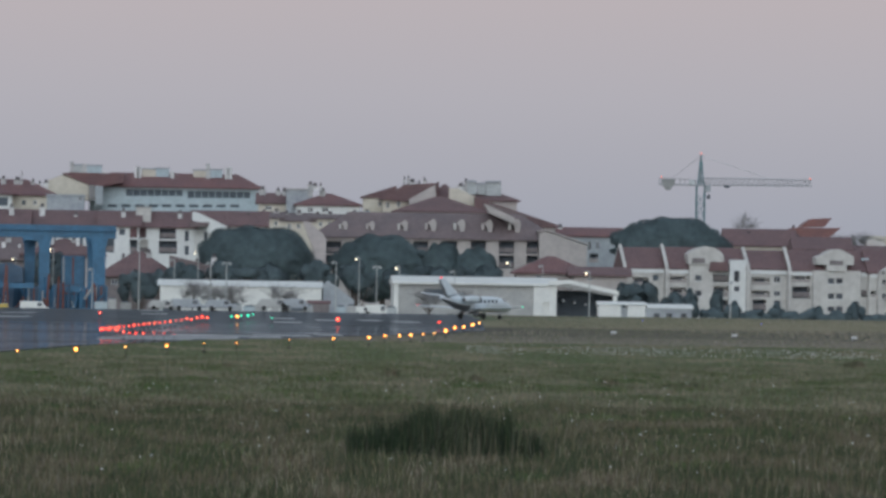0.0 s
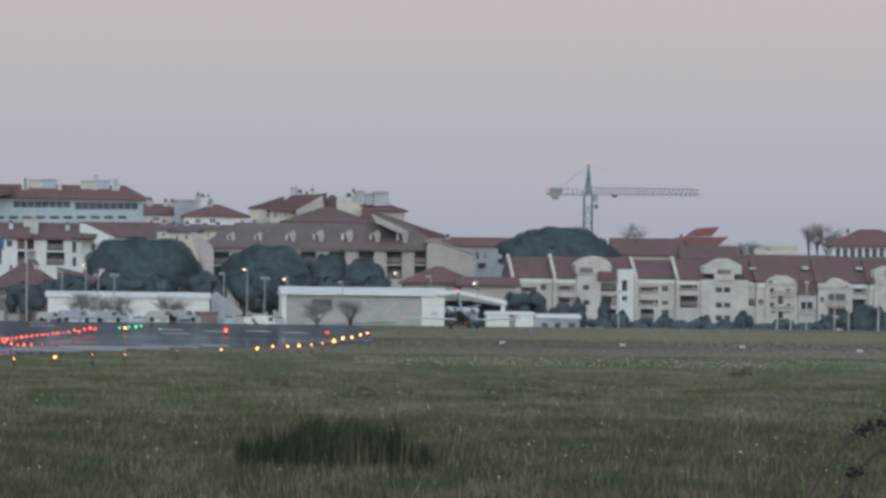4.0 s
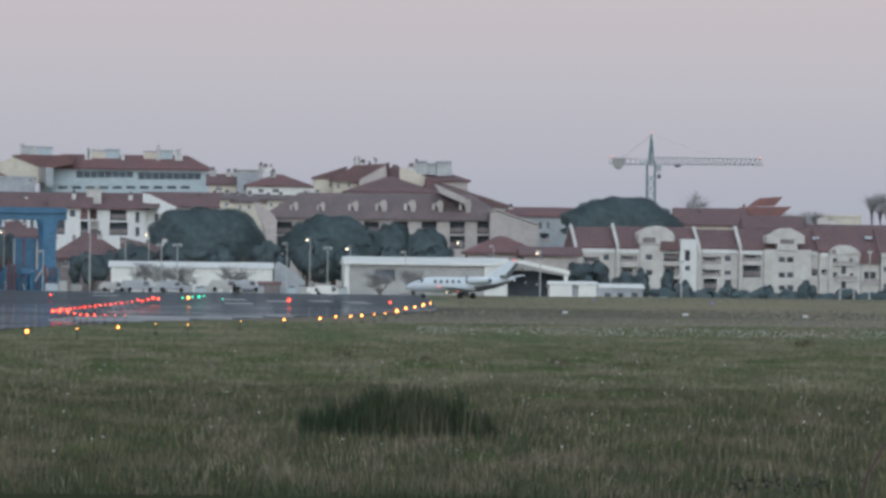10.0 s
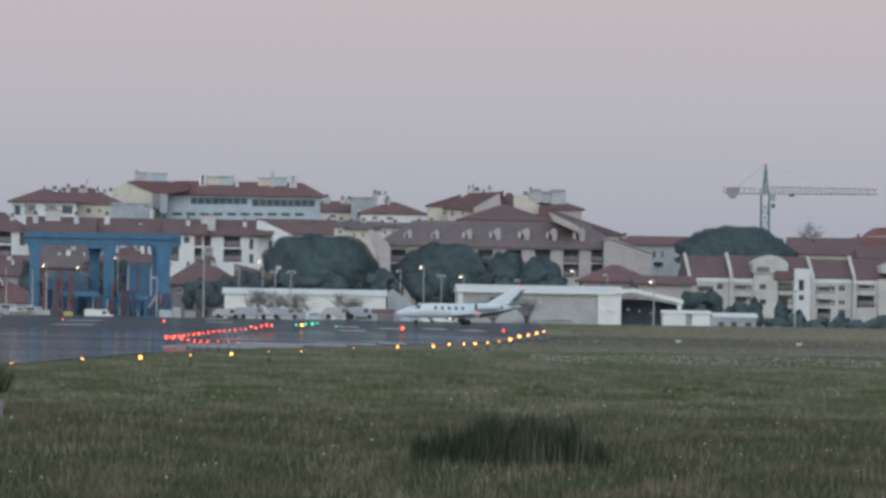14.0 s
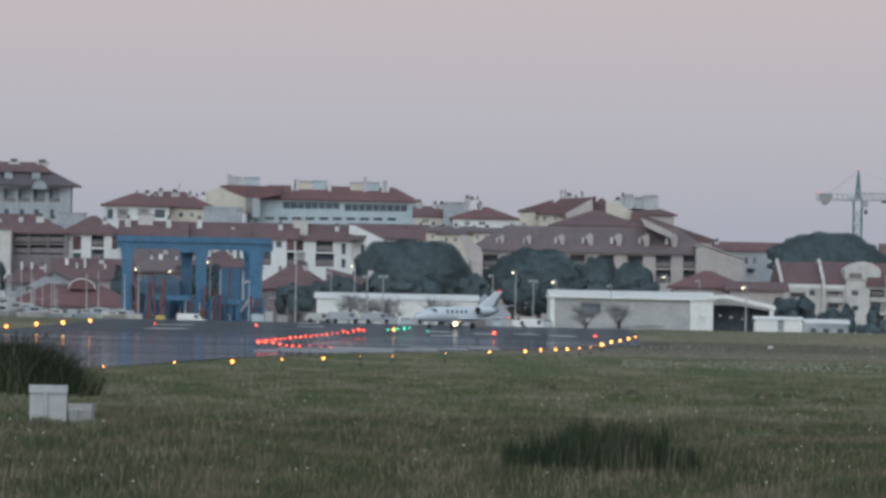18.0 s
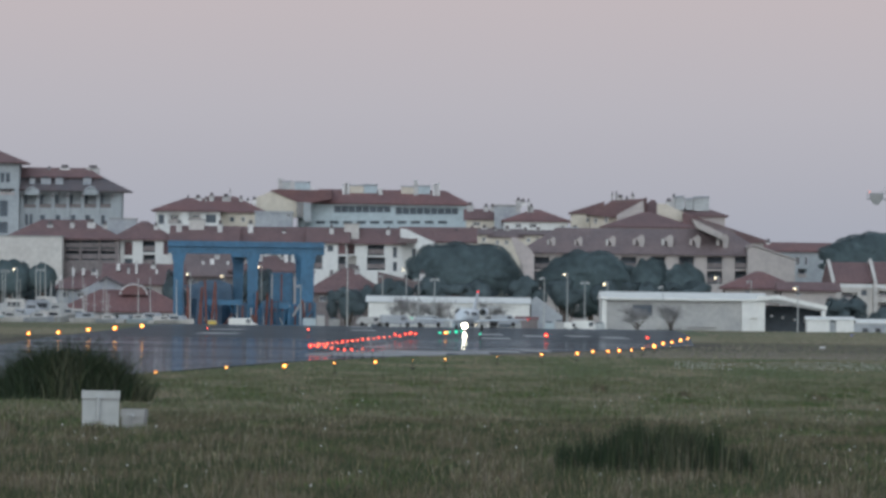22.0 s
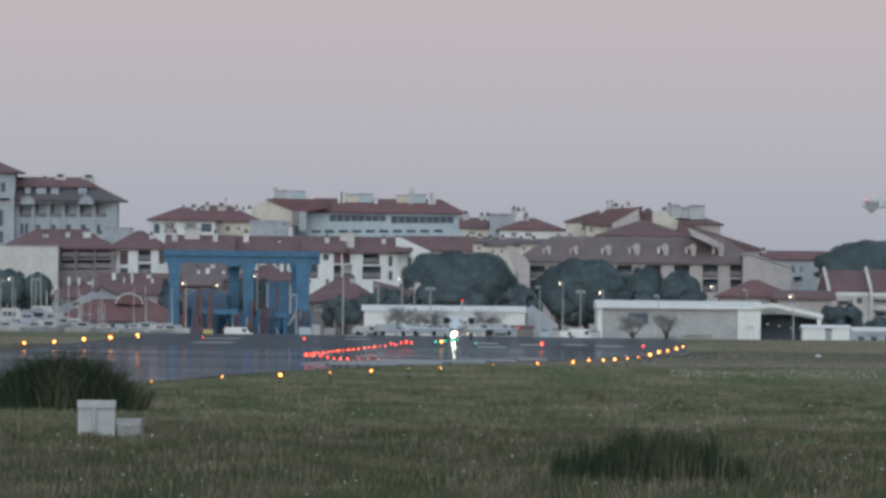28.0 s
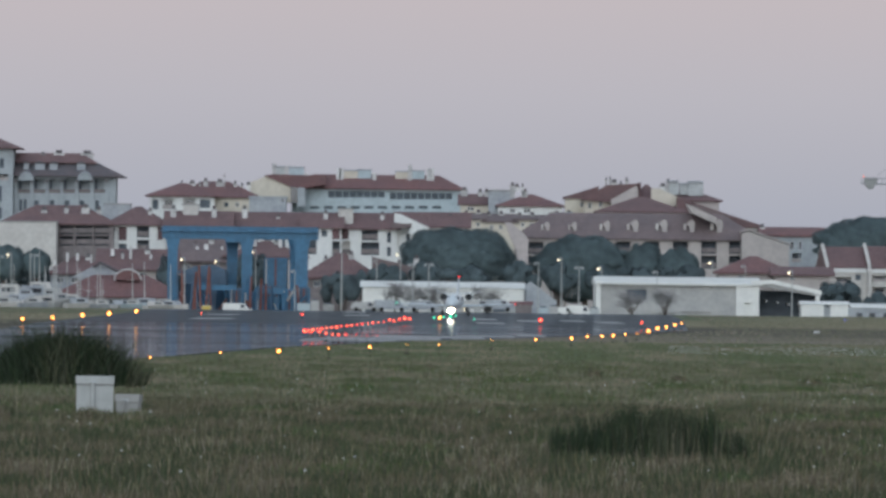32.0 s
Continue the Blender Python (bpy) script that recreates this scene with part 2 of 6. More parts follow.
def walls(x0, x1, y0, y1, z0, z1, holes, deep=0.25):
    """Four walls and a top; the front at y0 has holes (x0, x1, z0, z1, depth) that go in."""
    bm = bmesh.new()
    xs = sorted({x0, x1, *[h[0] for h in holes], *[h[1] for h in holes]})
    zs = sorted({z0, z1, *[h[2] for h in holes], *[h[3] for h in holes]})

    def quad(*ps):
        bm.faces.new([bm.verts.new(p) for p in ps])
    for a, b in zip(xs, xs[1:]):
        for c, d in zip(zs, zs[1:]):
            if not any(h[0] - 1e-6 <= a and b <= h[1] + 1e-6 and h[2] - 1e-6 <= c and d <= h[3] + 1e-6 for h in holes):
                quad((a, y0, c), (b, y0, c), (b, y0, d), (a, y0, d))
    for h in holes:
        a, b, c, d = h[:4]
        w = y0 + (h[4] if len(h) > 4 else deep)
        quad((a, y0, c), (a, w, c), (a, w, d), (a, y0, d))
        quad((b, w, c), (b, y0, c), (b, y0, d), (b, w, d))
        quad((a, y0, c), (b, y0, c), (b, w, c), (a, w, c))
        quad((a, w, d), (b, w, d), (b, y0, d), (a, y0, d))
        quad((a, w, c), (b, w, c), (b, w, d), (a, w, d))
    quad((x0, y1, z0), (x0, y0, z0), (x0, y0, z1), (x0, y1, z1))
    quad((x1, y0, z0), (x1, y1, z0), (x1, y1, z1), (x1, y0, z1))
    quad((x1, y1, z0), (x0, y1, z0), (x0, y1, z1), (x1, y1, z1))
    quad((x0, y0, z1), (x1, y0, z1), (x1, y1, z1), (x0, y1, z1))
    return bm


def roof(kind, x0, x1, y0, y1, z, top, over=0.6, thick=0.3):
    """A tiled roof over the rectangle: hip, gable (ridge along x), cross (ridge along y), rise (one slope, up to the back), fall_e, fall_w or flat."""
    bm = bmesh.new()
    a, b, c, d = x0 - over, x1 + over, y0 - over, y1 + over
    m, w = (c + d) / 2, min((d - c) / 2, (b - a) / 2.2)
    if kind == "hip":
        up = [(a + w, m, top), (b - w, m, top)]
        faces = [(0, 1, 5, 4), (2, 3, 4, 5), (3, 0, 4), (1, 2, 5)]
    elif kind == "gable":
        up = [(a, m, top), (b, m, top)]
        faces = [(0, 1, 5, 4), (2, 3, 4, 5), (3, 0, 4), (1, 2, 5)]
    elif kind == "cross":
        n = (a + b) / 2
        up = [(n, c, top), (n, d, top)]
        faces = [(0, 1, 4), (1, 2, 5, 4), (2, 3, 5), (3, 0, 4, 5)]
    elif kind == "rise":
        up = [(a, d, top), (b, d, top)]
        faces = [(0, 1, 5, 4), (1, 2, 5), (2, 3, 4, 5), (3, 0, 4)]
    elif kind == "fall_e":
        up = [(a, c, top), (a, d, top)]
        faces = [(0, 1, 4), (1, 2, 5, 4), (2, 3, 5), (3, 0, 4, 5)]
    else:
        up = [(b, c, top), (b, d, top)]
        faces = [(0, 1, 4), (1, 2, 5, 4), (2, 3, 5), (3, 0, 4, 5)]
    v = [bm.verts.new(p) for p in [(a, c, z), (b, c, z), (b, d, z), (a, d, z), *up]]
    for f in faces:
        bm.faces.new([v[k] for k in f])
    low = [bm.verts.new((p.co.x, p.co.y, z - thick)) for p in v[:4]]
    for k in range(4):
        bm.faces.new((low[k], low[(k + 1) % 4], v[(k + 1) % 4], v[k]))
    bm.faces.new(low[::-1])
    bmesh.ops.recalc_face_normals(bm, faces=bm.faces)
    return bm


def window(root, x0, x1, z0, z1, y, kind):
    """A window of frame and pane set into its hole; or the parapet and door of a loggia."""
    if kind in ("w", "s"):
        f = bmesh.new()
        t = 0.09
        for r in ((x0, x1, z0, z0 + t), (x0, x1, z1 - t, z1), (x0, x0 + t, z0 + t, z1 - t), (x1 - t, x1, z0 + t, z1 - t), ((x0 + x1 - t) / 2, (x0 + x1 + t) / 2, z0 + t, z1 - t)):
            box(f, r[0], r[1], y + 0.14, y + 0.2, r[2], r[3])
        win = part("window", f, FRAME if kind == "w" else SHUTTER, root)
        part("pane", boxes((x0 + t, x1 - t, y + 0.18, y + 0.22, z0 + t, z1 - t)), GLASS_DARK if kind == "w" else SHUTTER, win)
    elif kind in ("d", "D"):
        # dark sheet at the back colours in the recess's shade
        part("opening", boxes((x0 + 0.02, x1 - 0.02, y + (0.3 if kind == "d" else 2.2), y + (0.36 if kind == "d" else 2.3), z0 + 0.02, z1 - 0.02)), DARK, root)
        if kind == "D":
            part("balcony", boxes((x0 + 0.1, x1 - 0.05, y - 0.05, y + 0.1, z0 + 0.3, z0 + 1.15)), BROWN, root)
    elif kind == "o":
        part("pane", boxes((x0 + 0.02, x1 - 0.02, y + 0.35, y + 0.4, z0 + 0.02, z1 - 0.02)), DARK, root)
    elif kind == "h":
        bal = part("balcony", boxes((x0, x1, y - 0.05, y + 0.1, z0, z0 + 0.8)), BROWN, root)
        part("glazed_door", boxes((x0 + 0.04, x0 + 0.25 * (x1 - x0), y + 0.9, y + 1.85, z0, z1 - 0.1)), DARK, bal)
    elif kind == "l":
        bal = part("balcony", boxes((x0, x1, y - 0.05, y + 0.1, z0, z0 + min(0.95, 0.42 * (z1 - z0)))), PARAPET, root)
        part("glazed_door", boxes((x0 + 0.2 * (x1 - x0), x1 - 0.2 * (x1 - x0), y + 1.34, y + 1.39, z0, z1 - 0.3)), GLASS_DARK, bal)


def house(name, label, u0, u1, d, eave, top, kind="hip", holes=(), wall=WHITE, tiles=TILE, deep=9.0, base=-2.0, chimneys=(), over=0.6, category="house", group="", turn=0.0, set_back=0.35):
    """A house between two sight lines, d metres off: eave and top are its sighted roof heights; holes: (u0, u1, v0, v1, kind) of windows w, shutters s,
    loggias l, plain dark openings o; chimneys: (u, v of the top, width in metres)."""
    xa, ze = at(u0, eave, d)
    xb, _ = at(u1, eave, d)
    ze, zt = at((u0 + u1) / 2, eave, d)[1], at((u0 + u1) / 2, top, d + deep / 2)[1]
    xc, w = (xa + xb) / 2, (xb - xa) / 2
    root = thing(name, xc, d, base, label, category, group)
    root.rotation_euler.z = radians(turn)
    hs = []
    for a, b, c, e, k in holes:
        p, z1 = at(a, c, d)
        q, z0 = at(b, e, d)
        z1, z0 = at((a + b) / 2, c, d)[1] - base, at((a + b) / 2, e, d)[1] - base
        hs.append((max(p - xc, -w + 0.02), min(q - xc, w - 0.02), z0, min(z1, ze - base - 0.05), {"w": 0.22, "s": 0.22, "l": 1.4, "o": 2.5, "d": 0.4, "D": 2.4, "h": 1.9}[k], k))
    part("wall", walls(-w, w, 0, deep, 0, ze - base, hs), wall, root)
    for h in hs:
        window(root, h[0], h[1], h[2], h[3], 0, h[5])
    if kind == "flat":
        part("parapet", boxes((-w - 0.15, w + 0.15, -0.15, deep + 0.15, ze - base + 0.004, zt - base)), tiles, root)
    else:
        part("roof", roof(kind, -w, w, 0, deep, ze - base + 0.3, zt - base, over), tiles, root)
    for u, v, wide in chimneys:
        x, z = at(u, v, d + deep / 2)
        low = max(ze - base + 0.2, z - base - 3.2)
        ch = part("chimney", boxes((x - xc - wide / 2, x - xc + wide / 2, deep * set_back, deep * set_back + 0.8, low, z - base - 0.75)), CHIMNEY, root)
        part("cap", boxes((x - xc - wide / 2 - 0.1, x - xc + wide / 2 + 0.1, deep * set_back - 0.1, deep * set_back + 0.9, z - base - 0.746, z - base - 0.6)), CONCRETE, ch)
        part("pot", boxes((x - xc - wide * 0.3, x - xc + wide * 0.3, deep * set_back + 0.1, deep * set_back + 0.7, z - base - 0.596, z - base)), SLATE, ch)
    return root


def slab(name, label, outline, d, deep, material, category="wall", group="", base=None, edge=None):
    """A wall or roof slope drawn by its sighted outline, d metres off, deep metres through; edge: a coping along its first side."""
    pts = [at(u, v, d) for u, v in outline]
    x0, z0 = min(p[0] for p in pts), min(p[1] for p in pts)
    if base is not None:
        z0 = base
        low = [pts[-1][0], pts[0][0]]
        pts = pts + [(low[0], base), (low[1], base)]
    root = thing(name, x0, d, z0, label, category, group)
    g = bmesh.new()
    prism(g, [(x - x0, z - z0) for x, z in pts], 0, deep)
    part("face", g, material, root)
    if edge:
        (xa, za), (xb, zb) = pts[0], pts[1]
        g = bmesh.new()
        prism(g, [(xa - x0 - 0.2, za - z0 + 0.02), (xb - x0, zb - z0 + 0.02), (xb - x0, zb - z0 + 0.35), (xa - x0 - 0.2, za - z0 + 0.35)], -0.25, deep)
        part("coping", g, edge, root)
    return root


# ---- the ground: meadow, runway, town hill ----
def smooth(a, b, t):
    t = min(max((t - a) / (b - a), 0), 1)
    return t * t * (3 - 2 * t)


def level(x, y):
    """Height of the ground: flat airfield, a low bank at its far side, the shore below it and the town's hill."""
    z = 0.35 * smooth(560, 640, y) * (1 - smooth(760, 860, y)) * smooth(27, 47, x)
    z -= 3.0 * smooth(905, 985, y)
    z += 17.0 * smooth(1330, 1600, y)
    return z - 18 * smooth(1750, 2300, y)


def ground_material():
    m = bpy.data.materials.new("meadow_soil")
    m.use_nodes = True
    t = m.node_tree
    b = t.nodes["Principled BSDF"]
    b.inputs["Roughness"].default_value, b.inputs["Specular IOR Level"].default_value = 1.0, 0.0
    co, sep = t.nodes.new("ShaderNodeTexCoord"), t.nodes.new("ShaderNodeSeparateXYZ")
    t.links.new(co.outputs["Object"], sep.inputs[0])
    # mown and unmown strips lie across the field
    ramp, rng, wob = t.nodes.new("ShaderNodeValToRGB"), t.nodes.new("ShaderNodeMapRange"), t.nodes.new("ShaderNodeTexNoise")
    wob.inputs["Scale"].default_value, wob.inputs["Detail"].default_value = 0.03, 6
    add = t.nodes.new("ShaderNodeMath")
    add.operation = "MULTIPLY_ADD"
    add.inputs[1].default_value = 70
    t.links.new(co.outputs["Object"], wob.inputs["Vector"])
    t.links.new(wob.outputs[0], add.inputs[0])
    t.links.new(sep.outputs["Y"], add.inputs[2])
    rng.inputs["From Min"].default_value, rng.inputs["From Max"].default_value = 35, 935
    t.links.new(add.outputs[0], rng.inputs["Value"])
    t.links.new(rng.outputs[0], ramp.inputs[0])
    strips = [(0.0, (0.045, 0.047, 0.03)), (0.15, (0.05, 0.06, 0.033)), (0.30, (0.085, 0.10, 0.058)), (0.365, (0.12, 0.12, 0.085)), (0.39, (0.215, 0.19, 0.155)), (0.44, (0.20, 0.175, 0.145)),
              (0.475, (0.13, 0.12, 0.10)), (0.58, (0.125, 0.115, 0.095)), (0.63, (0.24, 0.215, 0.15)), (0.73, (0.22, 0.205, 0.14)), (0.80, (0.155, 0.165, 0.11)), (1.0, (0.13, 0.145, 0.11))]
    for n, (p, c) in enumerate(strips):
        e = ramp.color_ramp.elements[n] if n < 2 else ramp.color_ramp.elements.new(p)
        e.position, e.color = p, (*c, 1)
    fine, hsv, val = t.nodes.new("ShaderNodeTexNoise"), t.nodes.new("ShaderNodeHueSaturation"), t.nodes.new("ShaderNodeMapRange")
    fine.inputs["Scale"].default_value, fine.inputs["Detail"].default_value = 0.6, 8
    val.inputs["From Min"].default_value, val.inputs["From Max"].default_value = 0.3, 0.7
    val.inputs["To Min"].default_value, val.inputs["To Max"].default_value = 0.82, 1.16
    t.links.new(co.outputs["Object"], fine.inputs["Vector"])
    t.links.new(fine.outputs[0], val.inputs["Value"])
    t.links.new(val.outputs[0], hsv.inputs["Value"])
    t.links.new(ramp.outputs[0], hsv.inputs["Color"])
    t.links.new(hsv.outputs[0], b.inputs["Base Color"])
    return m


bm = bmesh.new()
ys = [-300, -60, 0, 40, 120, 240, 400, 540, 580, 600, 620, 640, 700, 760, 790, 820, 860, 905, 925, 945, 965, 985, 1100, 1330, 1400, 1460, 1520, 1600, 1750, 2000, 2300, 4500]
xs = [-2500, -900, -400, -200, -120, -60, -30, -10, 0, 10, 20, 27, 32, 37, 42, 47, 52, 57, 62, 80, 120, 200, 400, 900, 2500]
grid = [[bm.verts.new((x, y, level(x, y))) for x in xs] for y in ys]
for r, s in zip(grid, grid[1:]):
    for k in range(len(xs) - 1):
        bm.faces.new((r[k], r[k + 1], s[k + 1], s[k]))
tagged(link("ground", bm, ground_material(), smooth=True), "flat dry-green airfield meadow rising to a town hill", "ground", kind="structure")


def runway_material():
    m = shader("wet_asphalt", (0.098, 0.104, 0.112), 0.14, vary=0.25, fine=0.5, coarse=0.05, bump=0, other=(0.118, 0.123, 0.130))
    t = m.node_tree
    b = t.nodes["Principled BSDF"]
    co, ns, mr = t.nodes.new("ShaderNodeTexCoord"), t.nodes.new("ShaderNodeTexNoise"), t.nodes.new("ShaderNodeMapRange")
    ns.inputs["Scale"].default_value = 0.04
    mr.inputs["From Min"].default_value, mr.inputs["From Max"].default_value = 0.4, 0.62
    mr.inputs["To Min"].default_value, mr.inputs["To Max"].default_value = 0.30, 0.16
    t.links.new(co.outputs["Object"], ns.inputs["Vector"])
    t.links.new(ns.outputs[0], mr.inputs["Value"])
    b.inputs["Roughness"].default_value, b.inputs["Specular IOR Level"].default_value = 0.95, 0.0
    film, mix = t.nodes.new("ShaderNodeBsdfGlossy"), t.nodes.new("ShaderNodeMixShader")
    film.inputs["Color"].default_value = (0.85, 0.9, 1.0, 1)
    film.inputs["Roughness"].default_value = 0.035
    # the near end lies lower and stands wet
    place, wet, rough, scaled = t.nodes.new("ShaderNodeSeparateXYZ"), t.nodes.new("ShaderNodeMapRange"), t.nodes.new("ShaderNodeMapRange"), t.nodes.new("ShaderNodeMath")
    t.links.new(co.outputs["Object"], place.inputs[0])
    wet.inputs["From Min"].default_value, wet.inputs["From Max"].default_value = 430, 600
    wet.inputs["To Min"].default_value, wet.inputs["To Max"].default_value = 2.0, 0.6
    rough.inputs["From Min"].default_value, rough.inputs["From Max"].default_value = 430, 600
    rough.inputs["To Min"].default_value, rough.inputs["To Max"].default_value = 0.055, 0.03
    scaled.operation = "MULTIPLY"
    for n in (wet, rough):
        t.links.new(place.outputs["Y"], n.inputs["Value"])
    t.links.new(mr.outputs[0], scaled.inputs[0])
    t.links.new(wet.outputs[0], scaled.inputs[1])
    t.links.new(rough.outputs[0], film.inputs["Roughness"])
    t.links.new(scaled.outputs[0], mix.inputs[0])
    t.links.new(b.outputs[0], mix.inputs[1])
    t.links.new(film.outputs[0], mix.inputs[2])
    t.links.new(mix.outputs[0], t.nodes["Material Output"].inputs[0])
    return m


ASPHALT = runway_material()
bm = bmesh.new()
left = [(-17, 150), (-19, 240), (-20.5, 290), (-21.7, 331), (-22.6, 362), (-23.5, 395), (-26, 480), (-30, 700), (-34, 900)]
right = [(-14, 150), (-9.0, 240), (-6.0, 290), (-1.8, 331), (3.2, 362), (8.2, 395), (17.2, 480), (24.5, 700), (30, 900)]
rows = [[bm.verts.new((x + (X - x) * k / 6, y, 0.02)) for k in range(7)] for (x, y), (X, _) in zip(left, right)]
for r, s in zip(rows, rows[1:]):
    for k in range(6):
        bm.faces.new((r[k], r[k + 1], s[k + 1], s[k]))
runway = tagged(link("runway", bm, ASPHALT), "dark wet asphalt runway with faint worn markings and painted pale reflections", "runway", kind="structure")
PAINT_AND_GLINT = shader("worn_paint_and_glint", (0.34, 0.345, 0.35), 0.9, vary=0.3, fine=0.8, other=(0.17, 0.175, 0.18))
# worn threshold bars and dashes; near strips paint in the wet edge's reflection
for k, (u, v, wide, long) in enumerate(((415, 583, 5, 30), (400, 590, 5, 30), (655, 585, 4, 30), (880, 593, 3.4, 34), (890, 600, 3.4, 26), (960, 596, 3, 34), (1035, 596, 3, 34), (1100, 599, 3, 34), (650, 579, 4, 40), (740, 628, 2.2, 20), (850, 626, 2.6, 20), (960, 622, 2.4, 20), (700, 627, 9, 16), (640, 629, 7, 14), (770, 624, 8, 14), (880, 623, 5, 14))):
    x, y = on_ground(u, v)
    y = min(y, 880)
    part("runway_marking", boxes((x - wide / 3.2, x + wide / 3.2, y - long / 2, y + long / 2, 0.025, 0.035 + 0.004 * (k % 5))), PAINT_AND_GLINT, runway)


# ---- the town on the hill, from the back to the front ----
# the large arcaded hotel: tower and wing
A = 1500
tower = house("hotel_tower", "white hotel tower with a wide maroon hip roof and arched windows", -60, 47, A, 288, 262, "hip",
              [(14, 20, 305, 322, "d"), (23, 30, 305, 322, "d"), (-12, -4, 305, 322, "d"), (8, 38, 333, 344, "l"), (12, 26, 354, 382, "d"), (-16, -4, 354, 382, "d"), (9, 26, 392, 412, "d")],
              HOTEL, TILE, 11, 12, over=1.6, category="hotel")
wing = house("hotel_wing", "white arcaded hotel wing with loggias and a dark hip roof", -20, 228, A + 3, 338, 308, "hip",
             [(55, 76, 343, 367, "h"), (83, 104, 343, 367, "h"), (110, 131, 343, 367, "h"), (135, 156, 343, 367, "h"), (162, 183, 343, 367, "h"), (190, 209, 343, 367, "h"),
              (57, 62, 378, 398, "d"), (65, 70, 378, 398, "d"), (84, 92, 380, 398, "d"), (111, 119, 380, 398, "d"), (138, 146, 380, 398, "d"), (164, 172, 380, 398, "d"), (192, 198, 380, 398, "d")],
             HOTEL, SLATE, 10, 12, over=1.8, category="hotel")
house("hotel_attic", "maroon-tiled attic storey of the hotel", 20, 190, A + 6, 314, 296, "hip", [], SLATE, TILE, 5, 24, chimneys=[(128, 291, 2.2), (178, 292, 2.6), (100, 294, 0.8)], over=0.5, category="hotel")
for u, w in ((70, 1.1), (94, 2.1), (118, 1.6), (167, 1.7)):
    x, z = at(u, 319, A + 4)
    p = wing.location
    dormer = part("dormer", boxes((x - p.x - w / 2, x - p.x + w / 2, 0.6, 4.5, z - p.z - 1.0, z - p.z + 0.5)), GREYWALL, wing, "grey roof dormer")
    part("dormer_roof", roof("cross", x - p.x - w / 2, x - p.x + w / 2, 0.6, 4.5, z - p.z + 0.56, z - p.z + 1.0, 0.25, 0.05), SLATE, dormer)
for u in (52, 79.5, 106.5, 133, 159.5, 186.5, 212):
    x, z = at(u, 340, A + 3)
    p = wing.location
    pier = part("pier", boxes((x - p.x - 0.3, x - p.x + 0.3, -0.45, -0.004, 0, z - p.z - 0.4)), HOTEL, wing, "white pier between loggias")
    part("bracket", boxes((x - p.x - 0.22, x - p.x + 0.22, -1.6, -0.454, z - p.z - 0.9, z - p.z - 0.5)), BROWN, pier)
for u in (70, 174):
    x, z = at(u, 341, A + 2)
    p = wing.location
    g = bmesh.new()
    w, h = 1.3, z - p.z
    prism(g, [(x - p.x + w * math.cos(k * math.pi / 8), h - 0.4 + 1.5 * math.sin(k * math.pi / 8)) for k in range(9)], -1.9, 0.3)
    arch = part("arched_gable", g, HOTEL, wing, "rounded white gable over a loggia")
    g = bmesh.new()
    for k in range(8):
        a, b = k * math.pi / 8, (k + 1) * math.pi / 8
        bar(g, (x - p.x + 1.45 * math.cos(a), -2.05, h - 0.4 + 1.66 * math.sin(a)), (x - p.x + 1.45 * math.cos(b), -2.05, h - 0.4 + 1.66 * math.sin(b)), 0.17, sides=4)
    part("arch_moulding", g, GREYWALL, arch)

# villa and long hotel
house("hillside_villa", "white hillside villa with a red hip roof and many chimneys", 288, 402, 1516, 374, 350, "hip",
      [(293, 303, 379, 396, "d"), (311, 331, 378, 396, "l"), (347, 369, 378, 388, "l"), (377, 395, 379, 394, "d")],
      WHITE, TILE_RED, 12, 12, over=0.9)
house("hillside_villa", "cream lower wing of the villa under the red hip roof", 330, 478, 1522, 376, 347, "hip",
      [(420, 427, 384, 392, "d"), (440, 446, 384, 392, "w")],
      CREAM, TILE_RED, 12, 12, chimneys=[(346, 345, 0.5), (364, 345, 1.4), (378, 347, 0.5), (388, 341, 1.0), (413, 343, 1.5), (421, 333, 0.2), (440, 346, 0.7), (452, 350, 0.6), (463, 348, 1.0)], over=0.9, set_back=0.3)
C = 1550
long_hotel = house("long_hotel", "long blue-grey hotel block with ribbon windows and a red roof", 540, 838, C, 362, 336, "hip",
                   [(604 + k * 12.6, 615.6 + k * 12.6, 364.5 + 0.15 * k, 376, "o") for k in range(8)] + [(713 + k * 12.4, 724.4 + k * 12.4, 367 + 0.15 * k, 379.5, "o") for k in range(9)] + [(572 + k * 24, 588 + k * 24, 391, 396, "o") for k in range(10)],
                   BLUEGREY, TILE_RED, 9, 12, over=1.0, category="hotel")
p = long_hotel.location
for u0, u1, v0, v1, m in ((508, 532, 322, 345, AC), (535, 561, 323, 347, BLUEGREY), (632, 656, 329, 348, CREAM), (657, 680, 328, 350, BLUEGREY), (723, 747, 331, 352, CREAM), (750, 774, 330, 352, BLUEGREY)):
    xa, z1 = at(u0, v0, C + 4)
    xb, z0 = at(u1, v1, C + 4)
    unit = part("plant_box", boxes((xa - p.x, xb - p.x, 3.0, 6.5, z0 - p.z - 1.5, z1 - p.z)), m, long_hotel, "grey rooftop plant box")
    part("lid", boxes((xa - p.x - 0.15, xb - p.x + 0.15, 2.8, 6.7, z1 - p.z + 0.004, z1 - p.z + 0.25)), GREYWALL, unit)
for u, v in ((509, 316), (531, 320), (565, 332), (623, 325), (628, 325), (686, 333), (749, 319), (782, 326), (788, 325)):
    x, z = at(u, v, C + 6)
    part("flue", boxes((x - p.x - 0.45, x - p.x + 0.45, 2.4, 3.2, z - p.z - 3.6, z - p.z)), CHIMNEY, long_hotel)
slab("gable_end_house", "cream gable end of the long hotel", [(466, 349), (494, 338), (538, 356), (538, 384), (466, 380)], C - 4, 12, CREAM, "house", base=12)
